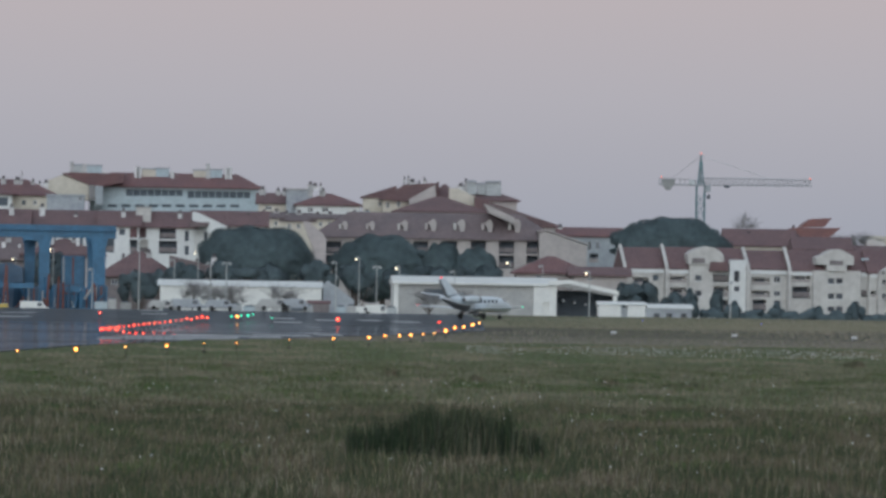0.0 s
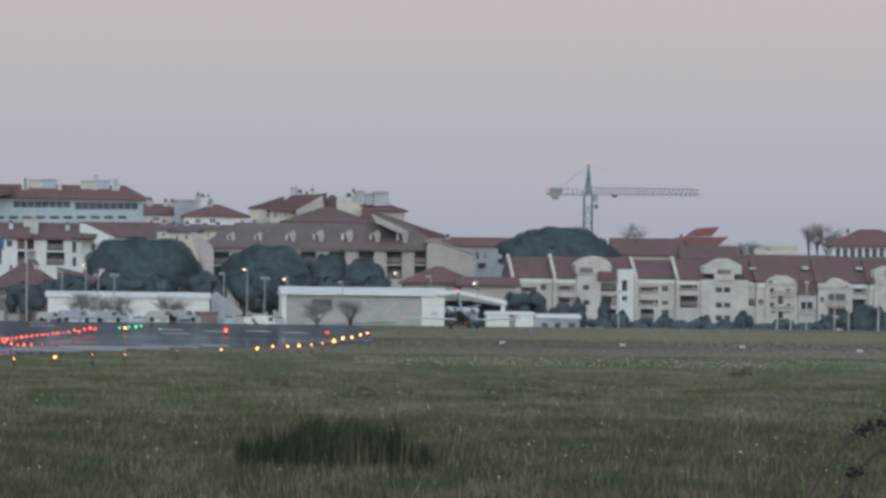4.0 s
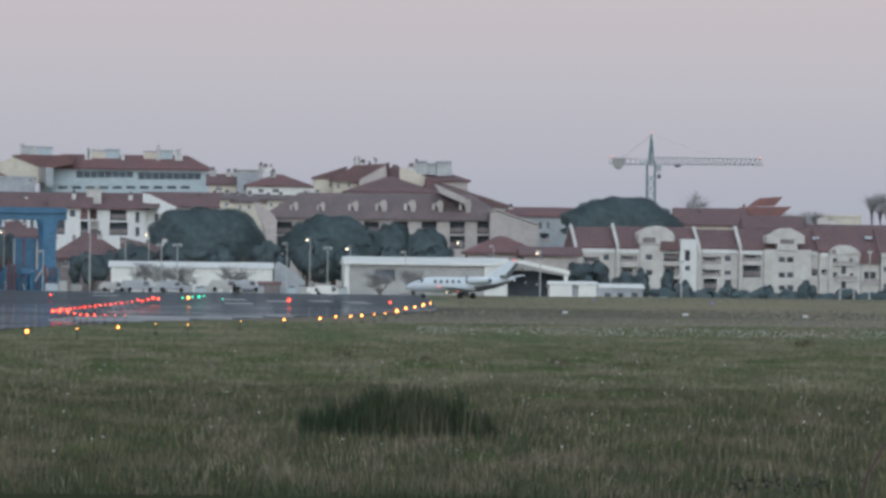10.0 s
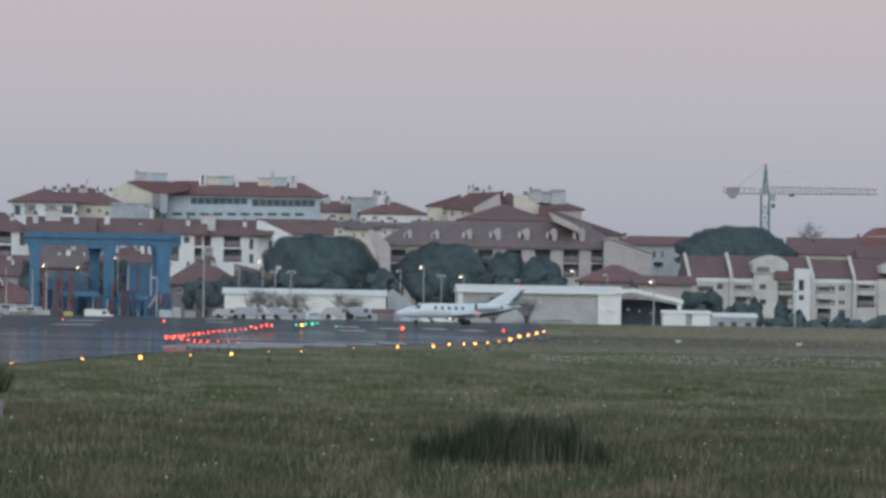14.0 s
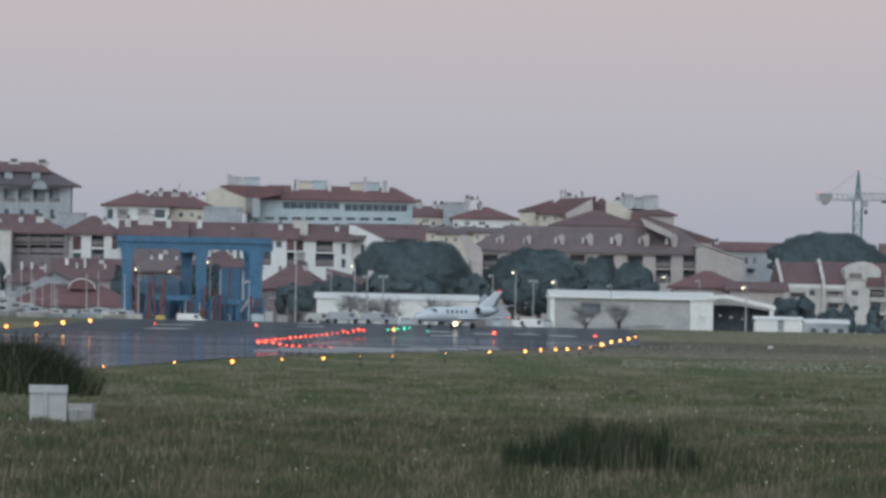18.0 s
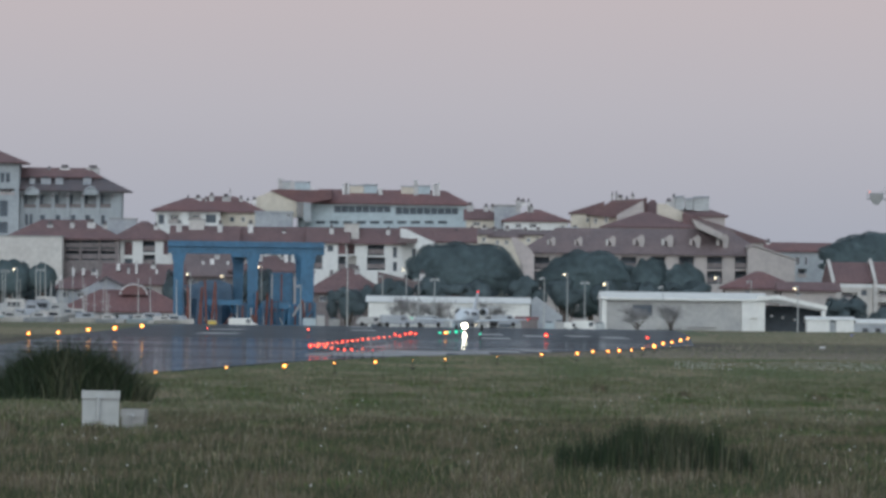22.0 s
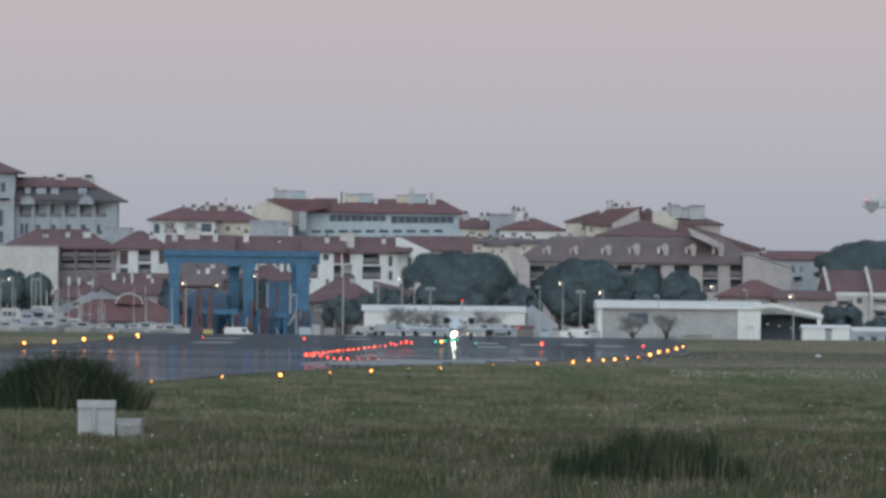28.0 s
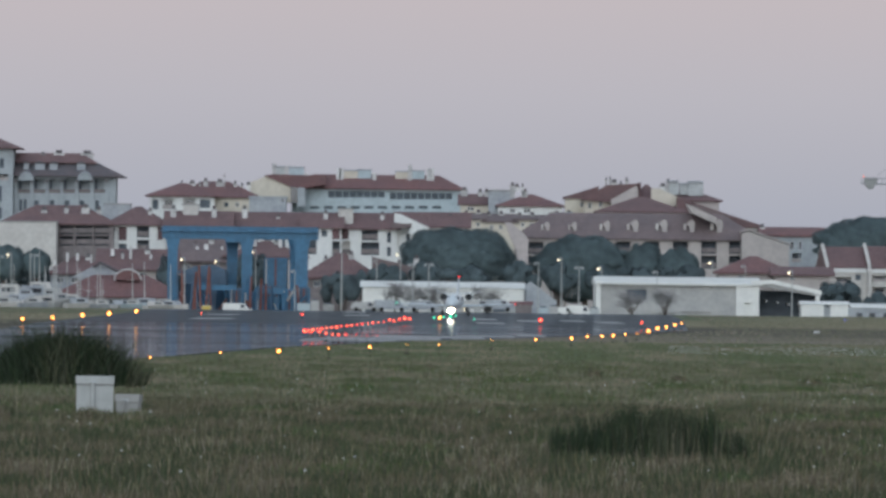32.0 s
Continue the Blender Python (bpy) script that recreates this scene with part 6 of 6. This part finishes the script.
for n, (u0, u1, v0, v1, d) in enumerate(((1470, 1556, 512, 585, 1100), (1540, 1610, 545, 595, 1110), (1586, 1622, 536, 592, 1180), (1640, 1662, 528, 592, 1180), (1486, 1560, 572, 600, 1090), (1545, 1600, 576, 602, 1085), (1660, 1700, 562, 602, 1090), (1735, 1775, 566, 604, 1086), (1800, 1850, 570, 604, 1084), (1880, 1915, 560, 606, 1084), (1940, 1990, 572, 606, 1082), (2020, 2075, 566, 608, 1080), (1610, 1680, 570, 600, 1100), (1690, 1760, 574, 600, 1080), (1755, 1830, 578, 602, 1080), (1822, 1900, 578, 604, 1080), (1895, 1985, 582, 606, 1080), (1975, 2060, 580, 608, 1080),
                                         (2064, 2160, 540, 612, 1040), (2120, 2230, 556, 616, 1030), (590, 660, 500, 560, 1130), (640, 690, 505, 545, 1200), (790, 850, 500, 520, 1120), (900, 985, 486, 540, 1160), (960, 1060, 490, 545, 1165), (1050, 1130, 494, 545, 1165), (1110, 1200, 492, 545, 1160), (1190, 1290, 490, 545, 1160), (820, 910, 490, 540, 1160), (740, 830, 486, 540, 1160), (660, 745, 492, 545, 1170), (-20, 40, 462, 540, 1192), (30, 80, 466, 540, 1190), (70, 118, 468, 540, 1194), (425, 500, 455, 545, 1190), (290, 350, 470, 560, 1190))):
    shrub(u0, u1, v0, v1, d, 20 + n)


def bare_tree(u, v0, vb, d, wide, seed):
    x, zt = at(u, v0, d)
    base = level(x, d) - 0.2
    rng = random.Random(seed)
    root = thing("bare_tree", x, d, base, "leafless winter tree with fine twigs", "tree", "leafless trees")
    trunk, twigs = bmesh.new(), bmesh.new()
    H = zt - base
    bar(trunk, (0, 0, 0), (0, 0, H * 0.55), 0.16, 0.1)
    for k in range(10):
        a = rng.uniform(0, math.tau)
        p = Vector((0, 0, H * rng.uniform(0.4, 0.6)))
        q = p + Vector((wide * 0.5 * math.cos(a) * rng.uniform(0.3, 0.8), wide * 0.5 * math.sin(a), H * rng.uniform(0.15, 0.32)))
        bar(trunk, p, q, 0.08, 0.03, 5)
        for j in range(12):
            e = q + Vector((rng.gauss(0, wide * 0.14), rng.gauss(0, wide * 0.1), abs(rng.gauss(0, H * 0.07)) + 0.2))
            e.z = min(e.z, H)
            bar(twigs, q, e, 0.035, 0.02, 3)
            for i in range(3):
                bar(twigs, e.lerp(q, 0.3 * i), e + Vector((rng.gauss(0, 0.7), rng.gauss(0, 0.7), rng.uniform(0, 0.9))), 0.02, 0.012, 3)
    part("trunk", trunk, BARK, root)
    part("branchwork", twigs, TWIG, root)


for n, (u, v, d, w) in enumerate(((2014, 406, 1500, 3.2), (2030, 404, 1500, 3), (2046, 407, 1500, 3.2), (2062, 412, 1500, 3), (1705, 404, 1500, 5), (1902, 436, 1470, 6), (1880, 440, 1470, 5), (1925, 442, 1470, 4), (722, 532, 1020, 4), (760, 534, 1020, 4), (800, 536, 1020, 3.5), (1200, 542, 1005, 4), (886, 538, 1020, 4), (1142, 548, 1005, 4))):
    bare_tree(u, v, 0, d, w, 60 + n)


# ---- the meadow ----
def grass_material(name, green, dry, share, patch, low=0.45, high=1.5, hue=0.03):
    """Blades of two colours that drift into one another in patches, each blade a little off in hue and tone."""
    m = bpy.data.materials.new(name)
    m.use_nodes = True
    t = m.node_tree
    b = t.nodes["Principled BSDF"]
    b.inputs["Roughness"].default_value, b.inputs["Specular IOR Level"].default_value = 0.8, 0.15
    geo, co, ns = t.nodes.new("ShaderNodeNewGeometry"), t.nodes.new("ShaderNodeTexCoord"), t.nodes.new("ShaderNodeTexNoise")
    mp = t.nodes.new("ShaderNodeMapping")
    mp.inputs["Scale"].default_value = (patch, patch * 0.2, 0)
    ns.inputs["Scale"].default_value, ns.inputs["Detail"].default_value = 1.0, 5
    t.links.new(co.outputs["Object"], mp.inputs["Vector"])
    t.links.new(mp.outputs[0], ns.inputs["Vector"])
    add, rng = t.nodes.new("ShaderNodeMath"), t.nodes.new("ShaderNodeMapRange")
    t.links.new(geo.outputs["Random Per Island"], add.inputs[0])
    gain = t.nodes.new("ShaderNodeMath")
    gain.operation = "MULTIPLY_ADD"
    gain.inputs[1].default_value, gain.inputs[2].default_value = 4.6, -2.3
    t.links.new(ns.outputs[0], gain.inputs[0])
    t.links.new(gain.outputs[0], add.inputs[1])
    rng.inputs["From Min"].default_value, rng.inputs["From Max"].default_value = 0.9 - share, 1.3 - share
    t.links.new(add.outputs[0], rng.inputs["Value"])
    mix = t.nodes.new("ShaderNodeMix")
    mix.data_type = "RGBA"
    mix.inputs["A"].default_value, mix.inputs["B"].default_value = (*green, 1), (*dry, 1)
    t.links.new(rng.outputs[0], mix.inputs["Factor"])
    hsv = t.nodes.new("ShaderNodeHueSaturation")
    for k, socket, a, c in ((17.0, "Value", low, high), (41.0, "Hue", 0.5 - hue, 0.5 + hue), (83.0, "Saturation", 0.7, 1.2)):
        own, white, val = t.nodes.new("ShaderNodeMath"), t.nodes.new("ShaderNodeTexWhiteNoise"), t.nodes.new("ShaderNodeMapRange")
        own.operation, white.noise_dimensions = "MULTIPLY", "1D"
        own.inputs[1].default_value = k
        val.inputs["To Min"].default_value, val.inputs["To Max"].default_value = a, c
        t.links.new(geo.outputs["Random Per Island"], own.inputs[0])
        t.links.new(own.outputs[0], white.inputs["W"])
        t.links.new(white.outputs["Value"], val.inputs["Value"])
        t.links.new(val.outputs[0], hsv.inputs[socket])
    t.links.new(mix.outputs["Result"], hsv.inputs["Color"])
    t.links.new(hsv.outputs[0], b.inputs["Base Color"])
    return m


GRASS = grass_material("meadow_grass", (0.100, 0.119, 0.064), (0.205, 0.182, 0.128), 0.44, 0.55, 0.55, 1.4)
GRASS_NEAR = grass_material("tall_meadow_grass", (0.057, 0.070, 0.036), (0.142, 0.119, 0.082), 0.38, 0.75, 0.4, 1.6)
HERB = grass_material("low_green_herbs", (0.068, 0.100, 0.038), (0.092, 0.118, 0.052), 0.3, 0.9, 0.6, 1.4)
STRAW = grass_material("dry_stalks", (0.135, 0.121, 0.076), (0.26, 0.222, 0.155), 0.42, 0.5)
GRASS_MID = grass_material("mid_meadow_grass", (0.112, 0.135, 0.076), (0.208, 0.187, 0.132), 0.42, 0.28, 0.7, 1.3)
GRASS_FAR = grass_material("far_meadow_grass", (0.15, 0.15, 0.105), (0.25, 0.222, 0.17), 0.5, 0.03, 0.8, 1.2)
RUSH = grass_material("rush_blades", (0.027, 0.040, 0.021), (0.075, 0.080, 0.048), 0.10, 0.8)


def blades(name, x, y, z, high, wide, lean, material, seed, bias=0.0):
    """One sheet of many bent blades: two triangles and a tip each."""
    rng = np.random.default_rng(seed)
    n = len(x)
    a = rng.uniform(-0.6, 0.6, n)
    dx, dy = np.cos(a) * wide / 2, np.sin(a) * wide / 2
    bx, by = (rng.normal(0, lean, n) + bias) * high, rng.normal(0, lean, n) * high
    p = np.stack([np.stack([x - dx, y - dy, z], 1), np.stack([x + dx, y + dy, z], 1),
                  np.stack([x + bx * 0.35 + dx * 0.8, y + by * 0.35 + dy * 0.8, z + high * 0.6], 1), np.stack([x + bx * 0.35 - dx * 0.8, y + by * 0.35 - dy * 0.8, z + high * 0.6], 1),
                  np.stack([x + bx, y + by, z + high], 1)], 1)
    v = p.reshape(-1, 3)
    k = np.arange(n) * 5
    faces = np.concatenate([np.stack([k, k + 1, k + 2], 1), np.stack([k, k + 2, k + 3], 1), np.stack([k + 3, k + 2, k + 4], 1)])
    me = bpy.data.meshes.new(name)
    me.vertices.add(len(v))
    me.vertices.foreach_set("co", v.astype(np.float32).ravel())
    me.loops.add(faces.size)
    me.loops.foreach_set("vertex_index", faces.astype(np.int32).ravel())
    me.polygons.add(len(faces))
    me.polygons.foreach_set("loop_start", np.arange(0, faces.size, 3, dtype=np.int32))
    me.update(calc_edges=True)
    me.materials.append(material)
    return new(name, me)


def scatter(y0, y1, count, seed, x_west=-0.0655, x_east=0.1115):
    rng = np.random.default_rng(seed)
    y = np.sqrt(rng.uniform(y0 ** 2, y1 ** 2, count))
    return y * rng.uniform(x_west, x_east, count), y, rng


def runway_side(x, y, grow):
    """True where the runway is not."""
    yy = np.array([p[1] for p in left], float)
    l, r = np.interp(y, yy, [p[0] for p in left]), np.interp(y, yy, [p[0] for p in right])
    return (y < 150) | (x < l - grow) | (x > r + grow)


def meadow(y0, y1, count, seed, low, more, thin, thick, material, grow, label, power=2.0):
    """A stretch of grass whose height comes and goes in drifts."""
    x, y, rng = scatter(y0, y1, count, seed)
    k = runway_side(x, y, grow)
    x, y = x[k], y[k]
    drift = np.sin(0.9 * x + 0.13 * y) * np.sin(0.37 * x - 0.21 * y + 1.3) + 0.6 * np.sin(2.3 * x + 0.31 * y + 0.7)
    h = (low + more * rng.random(len(x)) ** power) * (1 + 0.22 * drift)
    h *= np.where((np.abs(x + 5.85) < 0.85) & (y > 120) & (y < 134), 0.7, 1.0)
    z = np.array([level(a, b) for a, b in zip(x, y)]) if y1 > 500 else np.zeros(len(x))
    return tagged(blades("meadow_grass", x, y, z, h, thin + thick * rng.random(len(x)), 0.2, material, seed + 50), label, "grass", kind="stuff")


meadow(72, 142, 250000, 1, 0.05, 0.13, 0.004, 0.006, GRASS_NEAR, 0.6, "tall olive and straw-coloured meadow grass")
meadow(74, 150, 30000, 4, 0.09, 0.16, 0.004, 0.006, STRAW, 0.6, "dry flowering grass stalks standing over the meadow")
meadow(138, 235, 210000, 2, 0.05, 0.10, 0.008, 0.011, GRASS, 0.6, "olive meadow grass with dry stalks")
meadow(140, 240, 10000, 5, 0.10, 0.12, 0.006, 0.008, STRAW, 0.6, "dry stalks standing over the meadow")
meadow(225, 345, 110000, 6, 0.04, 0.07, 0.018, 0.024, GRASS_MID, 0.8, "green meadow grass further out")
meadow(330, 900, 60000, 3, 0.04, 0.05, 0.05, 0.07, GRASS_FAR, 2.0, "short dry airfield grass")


def herbs(count, seed):
    """Low patches of fresh green leaves, dense in the middle and thin at their edges."""
    rng = np.random.default_rng(seed)
    cy = np.sqrt(rng.uniform(80 ** 2, 215 ** 2, count))
    cx = cy * rng.uniform(-0.0655, 0.1115, count)
    size = rng.uniform(0.25, 0.9, count)
    k = np.repeat(np.arange(count), (260 * size + 60).astype(int))
    x = cx[k] + rng.normal(0, 1, len(k)) * size[k] * 0.55
    y = cy[k] + rng.normal(0, 1, len(k)) * size[k] * 2.4
    keep = runway_side(x, y, 0.6)
    x, y, k = x[keep], y[keep], k[keep]
    far = np.clip(cy[k] / 110, 0.8, 1.8)
    h = (0.06 + 0.09 * rng.random(len(k))) * (0.8 + 0.4 * size[k])
    return tagged(blades("green_herbs", x, y, np.zeros(len(k)), h, (0.008 + 0.012 * rng.random(len(k))) * far, 0.35, HERB, seed + 1), "fresh green low herbs in patches through the meadow", "herbs", kind="stuff")


herbs(110, 91)


def rush_clump(u0, u1, v_top, v_base, count, seed, material, label, name="rush_clump", wide=0.022, depth=1.2, lobes=1, edge=4.0):
    """Rushes in one or several overlapping tufts of uneven height."""
    (xa, ya), (xb, yb) = on_ground(u0, v_base), on_ground(u1, v_base)
    y, w = (ya + yb) / 2, (xb - xa) / 2
    rng = np.random.default_rng(seed)
    top = at((u0 + u1) / 2, v_top, y)[1]
    mid = (rng.uniform(-0.72, 0.72, lobes) if lobes < 30 else np.clip(rng.normal(0, 0.42, lobes), -0.95, 0.95)) if lobes > 1 else np.zeros(1)
    size = rng.uniform(*((0.28, 0.5) if lobes < 30 else (0.05, 0.16)), lobes) if lobes > 1 else np.ones(1)
    tall = (1 - (0.55 if lobes < 30 else 0.35) * mid ** 2) * rng.uniform(0.8 if lobes < 30 else 0.55, 1.0, lobes) if lobes > 1 else np.ones(1)
    k = rng.integers(0, lobes, count)
    s = rng.uniform(-1, 1, count)
    x = (mid[k] + s * size[k]) * w
    high = np.maximum(top * tall[k] * (1 - 0.6 * np.abs(s) ** edge) * (0.30 + 0.80 * rng.random(count) ** 1.8), 0.1)
    ob = blades(name, x, rng.normal(0, depth, count), np.zeros(count), high, np.full(count, wide) * rng.uniform(0.6, 1.3, count), 0.16 if lobes < 20 else 0.10, material, seed + 1)
    ob.location = ((xa + xb) / 2, y, 0)
    return tagged(ob, label, "grass clump", kind="stuff")


rush_clump(988, 1372, 728, 840, 15000, 31, RUSH, "dark clump of rushes standing in the meadow", wide=0.010, depth=1.0, lobes=60, edge=2.0)


rush_clump(955, 1400, 732, 838, 1800, 57, GRASS_NEAR, "olive grass growing through the dark rushes", wide=0.009, depth=1.6, lobes=50, edge=2.0)


def broom(u0, u1, v_top, v_base, count, seed, high, thin, label):
    """A loose bush of arching blades that spread outward from its middle."""
    (xa, ya), (xb, yb) = on_ground(u0, v_base), on_ground(u1, v_base)
    y, w = (ya + yb) / 2, (xb - xa) / 2
    rng = np.random.default_rng(seed)
    top = at((u0 + u1) / 2, v_top, y)[1]
    s = np.clip(rng.normal(0, 0.40, count), -1, 1)
    h = top * (high + (1 - high) * rng.random(count) ** 1.4) * (1 - 0.5 * np.abs(s) ** 1.5)
    ob = blades("rush_bush", s * w * 0.9, rng.normal(0, 0.8, count), np.zeros(count), h, thin * rng.uniform(0.6, 1.5, count), 0.42, RUSH, seed + 1, 0.35 * s)
    ob.location = ((xa + xb) / 2, y, 0)
    return tagged(ob, label, "grass clump", kind="stuff")


broom(-30, 285, 606, 712, 11000, 32, 0.22, 0.016, "large dark rounded bush of arching rushes")
broom(-45, 300, 574, 712, 2800, 38, 0.40, 0.010, "long thin arching blades over the dark rush bush")
for n, (u0, u1, v0, v1, count, stuff) in enumerate(((-30, 150, 694, 728, 1200, GRASS), (120, 320, 700, 730, 900, GRASS), (150, 225, 740, 770, 900, STRAW), (215, 300, 742, 772, 1300, GRASS), (135, 215, 738, 772, 900, GRASS_NEAR))):
    rush_clump(u0, u1, v0, v1, count, 70 + 2 * n, stuff, "pale grass standing before the dark bush and cabinets", "grass_tuft", 0.009, 0.5, 31)
for n, (u0, u1, v0, v1) in enumerate(((1040, 1085, 672, 697), (1430, 1480, 694, 712), (1878, 1928, 660, 680), (480, 600, 676, 697), (0, 60, 740, 770), (1200, 1240, 690, 705), (760, 800, 668, 680), (2040, 2150, 690, 705), (1560, 1620, 700, 716))):
    rush_clump(u0, u1, v0, v1, 500, 40 + 2 * n, GRASS if n == 3 else GRASS_NEAR, "small dark tussock in the meadow", "tussock", 0.02, 0.8, 3)

# white meadow flowers, singly in front and in a drift beyond
PETAL = shader("white_petals", (0.55, 0.55, 0.54), 0.7, vary=0.1, bump=0)


def flowers(name, x, y, z, r, label):
    """Small five-petalled heads turned to the light, on stalks."""
    v, f, rng = [], [], random.Random(5)
    for a, b, c, s in zip(x, y, z, r):
        o = len(v)
        tilt = rng.uniform(0.6, 1.2)
        for k in range(10):
            q = s * (1.0 if k % 2 else 0.6)
            v.append((a + q * math.cos(k * math.tau / 10), b - math.cos(tilt) * q * math.sin(k * math.tau / 10), c + math.sin(tilt) * q * math.sin(k * math.tau / 10)))
        f.append(tuple(range(o, o + 10)))
        v += [(a - 0.004, b + 0.01, 0), (a + 0.004, b + 0.01, 0), (a, b + 0.01, c)]
        f.append((o + 10, o + 11, o + 12))
    me = bpy.data.meshes.new(name)
    me.from_pydata(v, [], f)
    me.materials.append(PETAL)
    me.materials.append(GRASS)
    for p in me.polygons:
        p.material_index = p.index % 2
    return tagged(new(name, me), label, "flowers", kind="stuff")


x, y, rng = scatter(78, 190, 280, 71)
flowers("meadow_flowers", x, y, 0.16 + 0.12 * rng.random(280), 0.009 + 0.018 * rng.random(280) ** 2, "scattered small white meadow flowers")
x, y, rng = scatter(262, 325, 6000, 72, 0.033, 0.112)
k = (y < 300 - 200 * np.maximum(0, 0.05 - x / y)) & (rng.random(6000) < 0.35 + 0.65 * (np.sin(x * 0.9) > -0.2))
flowers("flower_drift", x[k], y[k], 0.12 + 0.14 * rng.random(k.sum()), 0.011 + 0.024 * rng.random(k.sum()) ** 2, "broad drift of white flowers across the field")


# ---- a bramble arching in near the camera ----
BRAMBLE = shader("bramble_leaves", (0.038, 0.040, 0.025), 0.6, vary=0.3, fine=12, bump=0, spread=0.4)


def bramble():
    D = 62
    pts = [(1985, 985, 0), (2005, 905, 0), (2045, 842, 0.1), (2086, 798, 0.2), (2122, 770, 0.2), (2160, 757, 0.3), (2200, 764, 0.4)]
    pts2 = [(2040, 985, 0.2), (2070, 900, 0.2), (2105, 846, 0.3), (2150, 808, 0.4), (2200, 786, 0.5)]
    x0, _ = at(2000, 985, D)
    root = thing("bramble", x0, D, 0, "brown arching bramble stems with sparse dark leaves", "plant")
    rng = random.Random(3)
    for row, r in ((pts, 0.014), (pts2, 0.016)):
        g = bmesh.new()
        q = [Vector((at(u, v, D)[0] - x0, w, at(u, v, D)[1])) for u, v, w in row]
        q.insert(0, Vector((q[0].x - 0.05, 0, 0)))
        for k in range(len(q) - 1):
            bar(g, q[k], q[k + 1], r * (1 - 0.07 * k), r * (0.93 - 0.07 * k), 6)
            for j in range(4):
                m = q[k].lerp(q[k + 1], rng.random())
                bar(g, m, m + Vector((rng.uniform(-0.025, 0.025), -0.01, rng.uniform(0.0, 0.03))), 0.004, 0.001, 3)
        part("stem", g, shader("bramble_stem", (0.07, 0.035, 0.035), 0.7, vary=0.3, fine=20), root)
    spots = [(2120, 774, 75, 0.05), (2146, 764, 80, 0.06), (2095, 788, 14, 0.03), (2100, 850, 60, 0.05), (2084, 892, 34, 0.04), (2118, 900, 36, 0.04), (2150, 812, 14, 0.03), (2060, 985, 20, 0.08), (1790, 927, 34, 0.05), (1835, 920, 40, 0.06), (1880, 926, 36, 0.06), (1918, 918, 30, 0.05)]
    for u, v, n, s in spots:
        x, z = at(u, v, D)
        for k in range(n):
            g = bmesh.new()
            c = Vector((x - x0 + rng.gauss(0, s), 0.2 + rng.gauss(0, s), z + rng.gauss(0, s * 0.6)))
            a = Euler((rng.uniform(-1, 1), rng.uniform(-1, 1), rng.uniform(0, 6.3)))
            w = rng.uniform(0.018, 0.035)
            ps = [c + a.to_matrix() @ Vector(o) for o in ((-w, 0, 0), (-0.3 * w, 0.5 * w, 0.006), (w, 0.08 * w, 0), (1.3 * w, 0, -0.004), (-0.3 * w, -0.5 * w, 0.006))]
            g.faces.new([g.verts.new(o) for o in ps])
            part("leaf", g, BRAMBLE, root)


bramble()


# ---- what moves ----
def motions():
    """The jet taxies away, turns round at the runway's end and lines up towards the camera."""
    rows = [(0, 1222, 722, 56), (1, 1280, 728, 60), (2, 1330, 733, 65), (3, 1375, 738, 71), (4, 1402, 743, 81), (5, 1410, 747, 92), (6, 1404, 750, 103), (7, 1388, 753, 113), (8, 1362, 756, 124), (9, 1326, 759, 135),
            (10, 1284, 761, 147), (11, 1236, 763, 159), (12, 1184, 764, 169), (13, 1130, 764, 178), (14, 1080, 764, 188), (15, 1035, 764, 197), (16, 990, 763, 207), (17, 951, 762, 217), (18, 916, 761, 228), (19, 887, 760, 239),
            (20, 864, 760, 248), (21, 850, 760, 255), (22, 841, 759, 261), (23, 837, 758, 265), (25, 834, 757, 266.5), (28, 831, 755, 266.5), (32, 828, 752, 266.5)]
    walk(JET, [(t, pose(at(u, 585, d)[0], d, 0.02, 0, 0, turn)) for t, u, d, turn in rows])


motions()
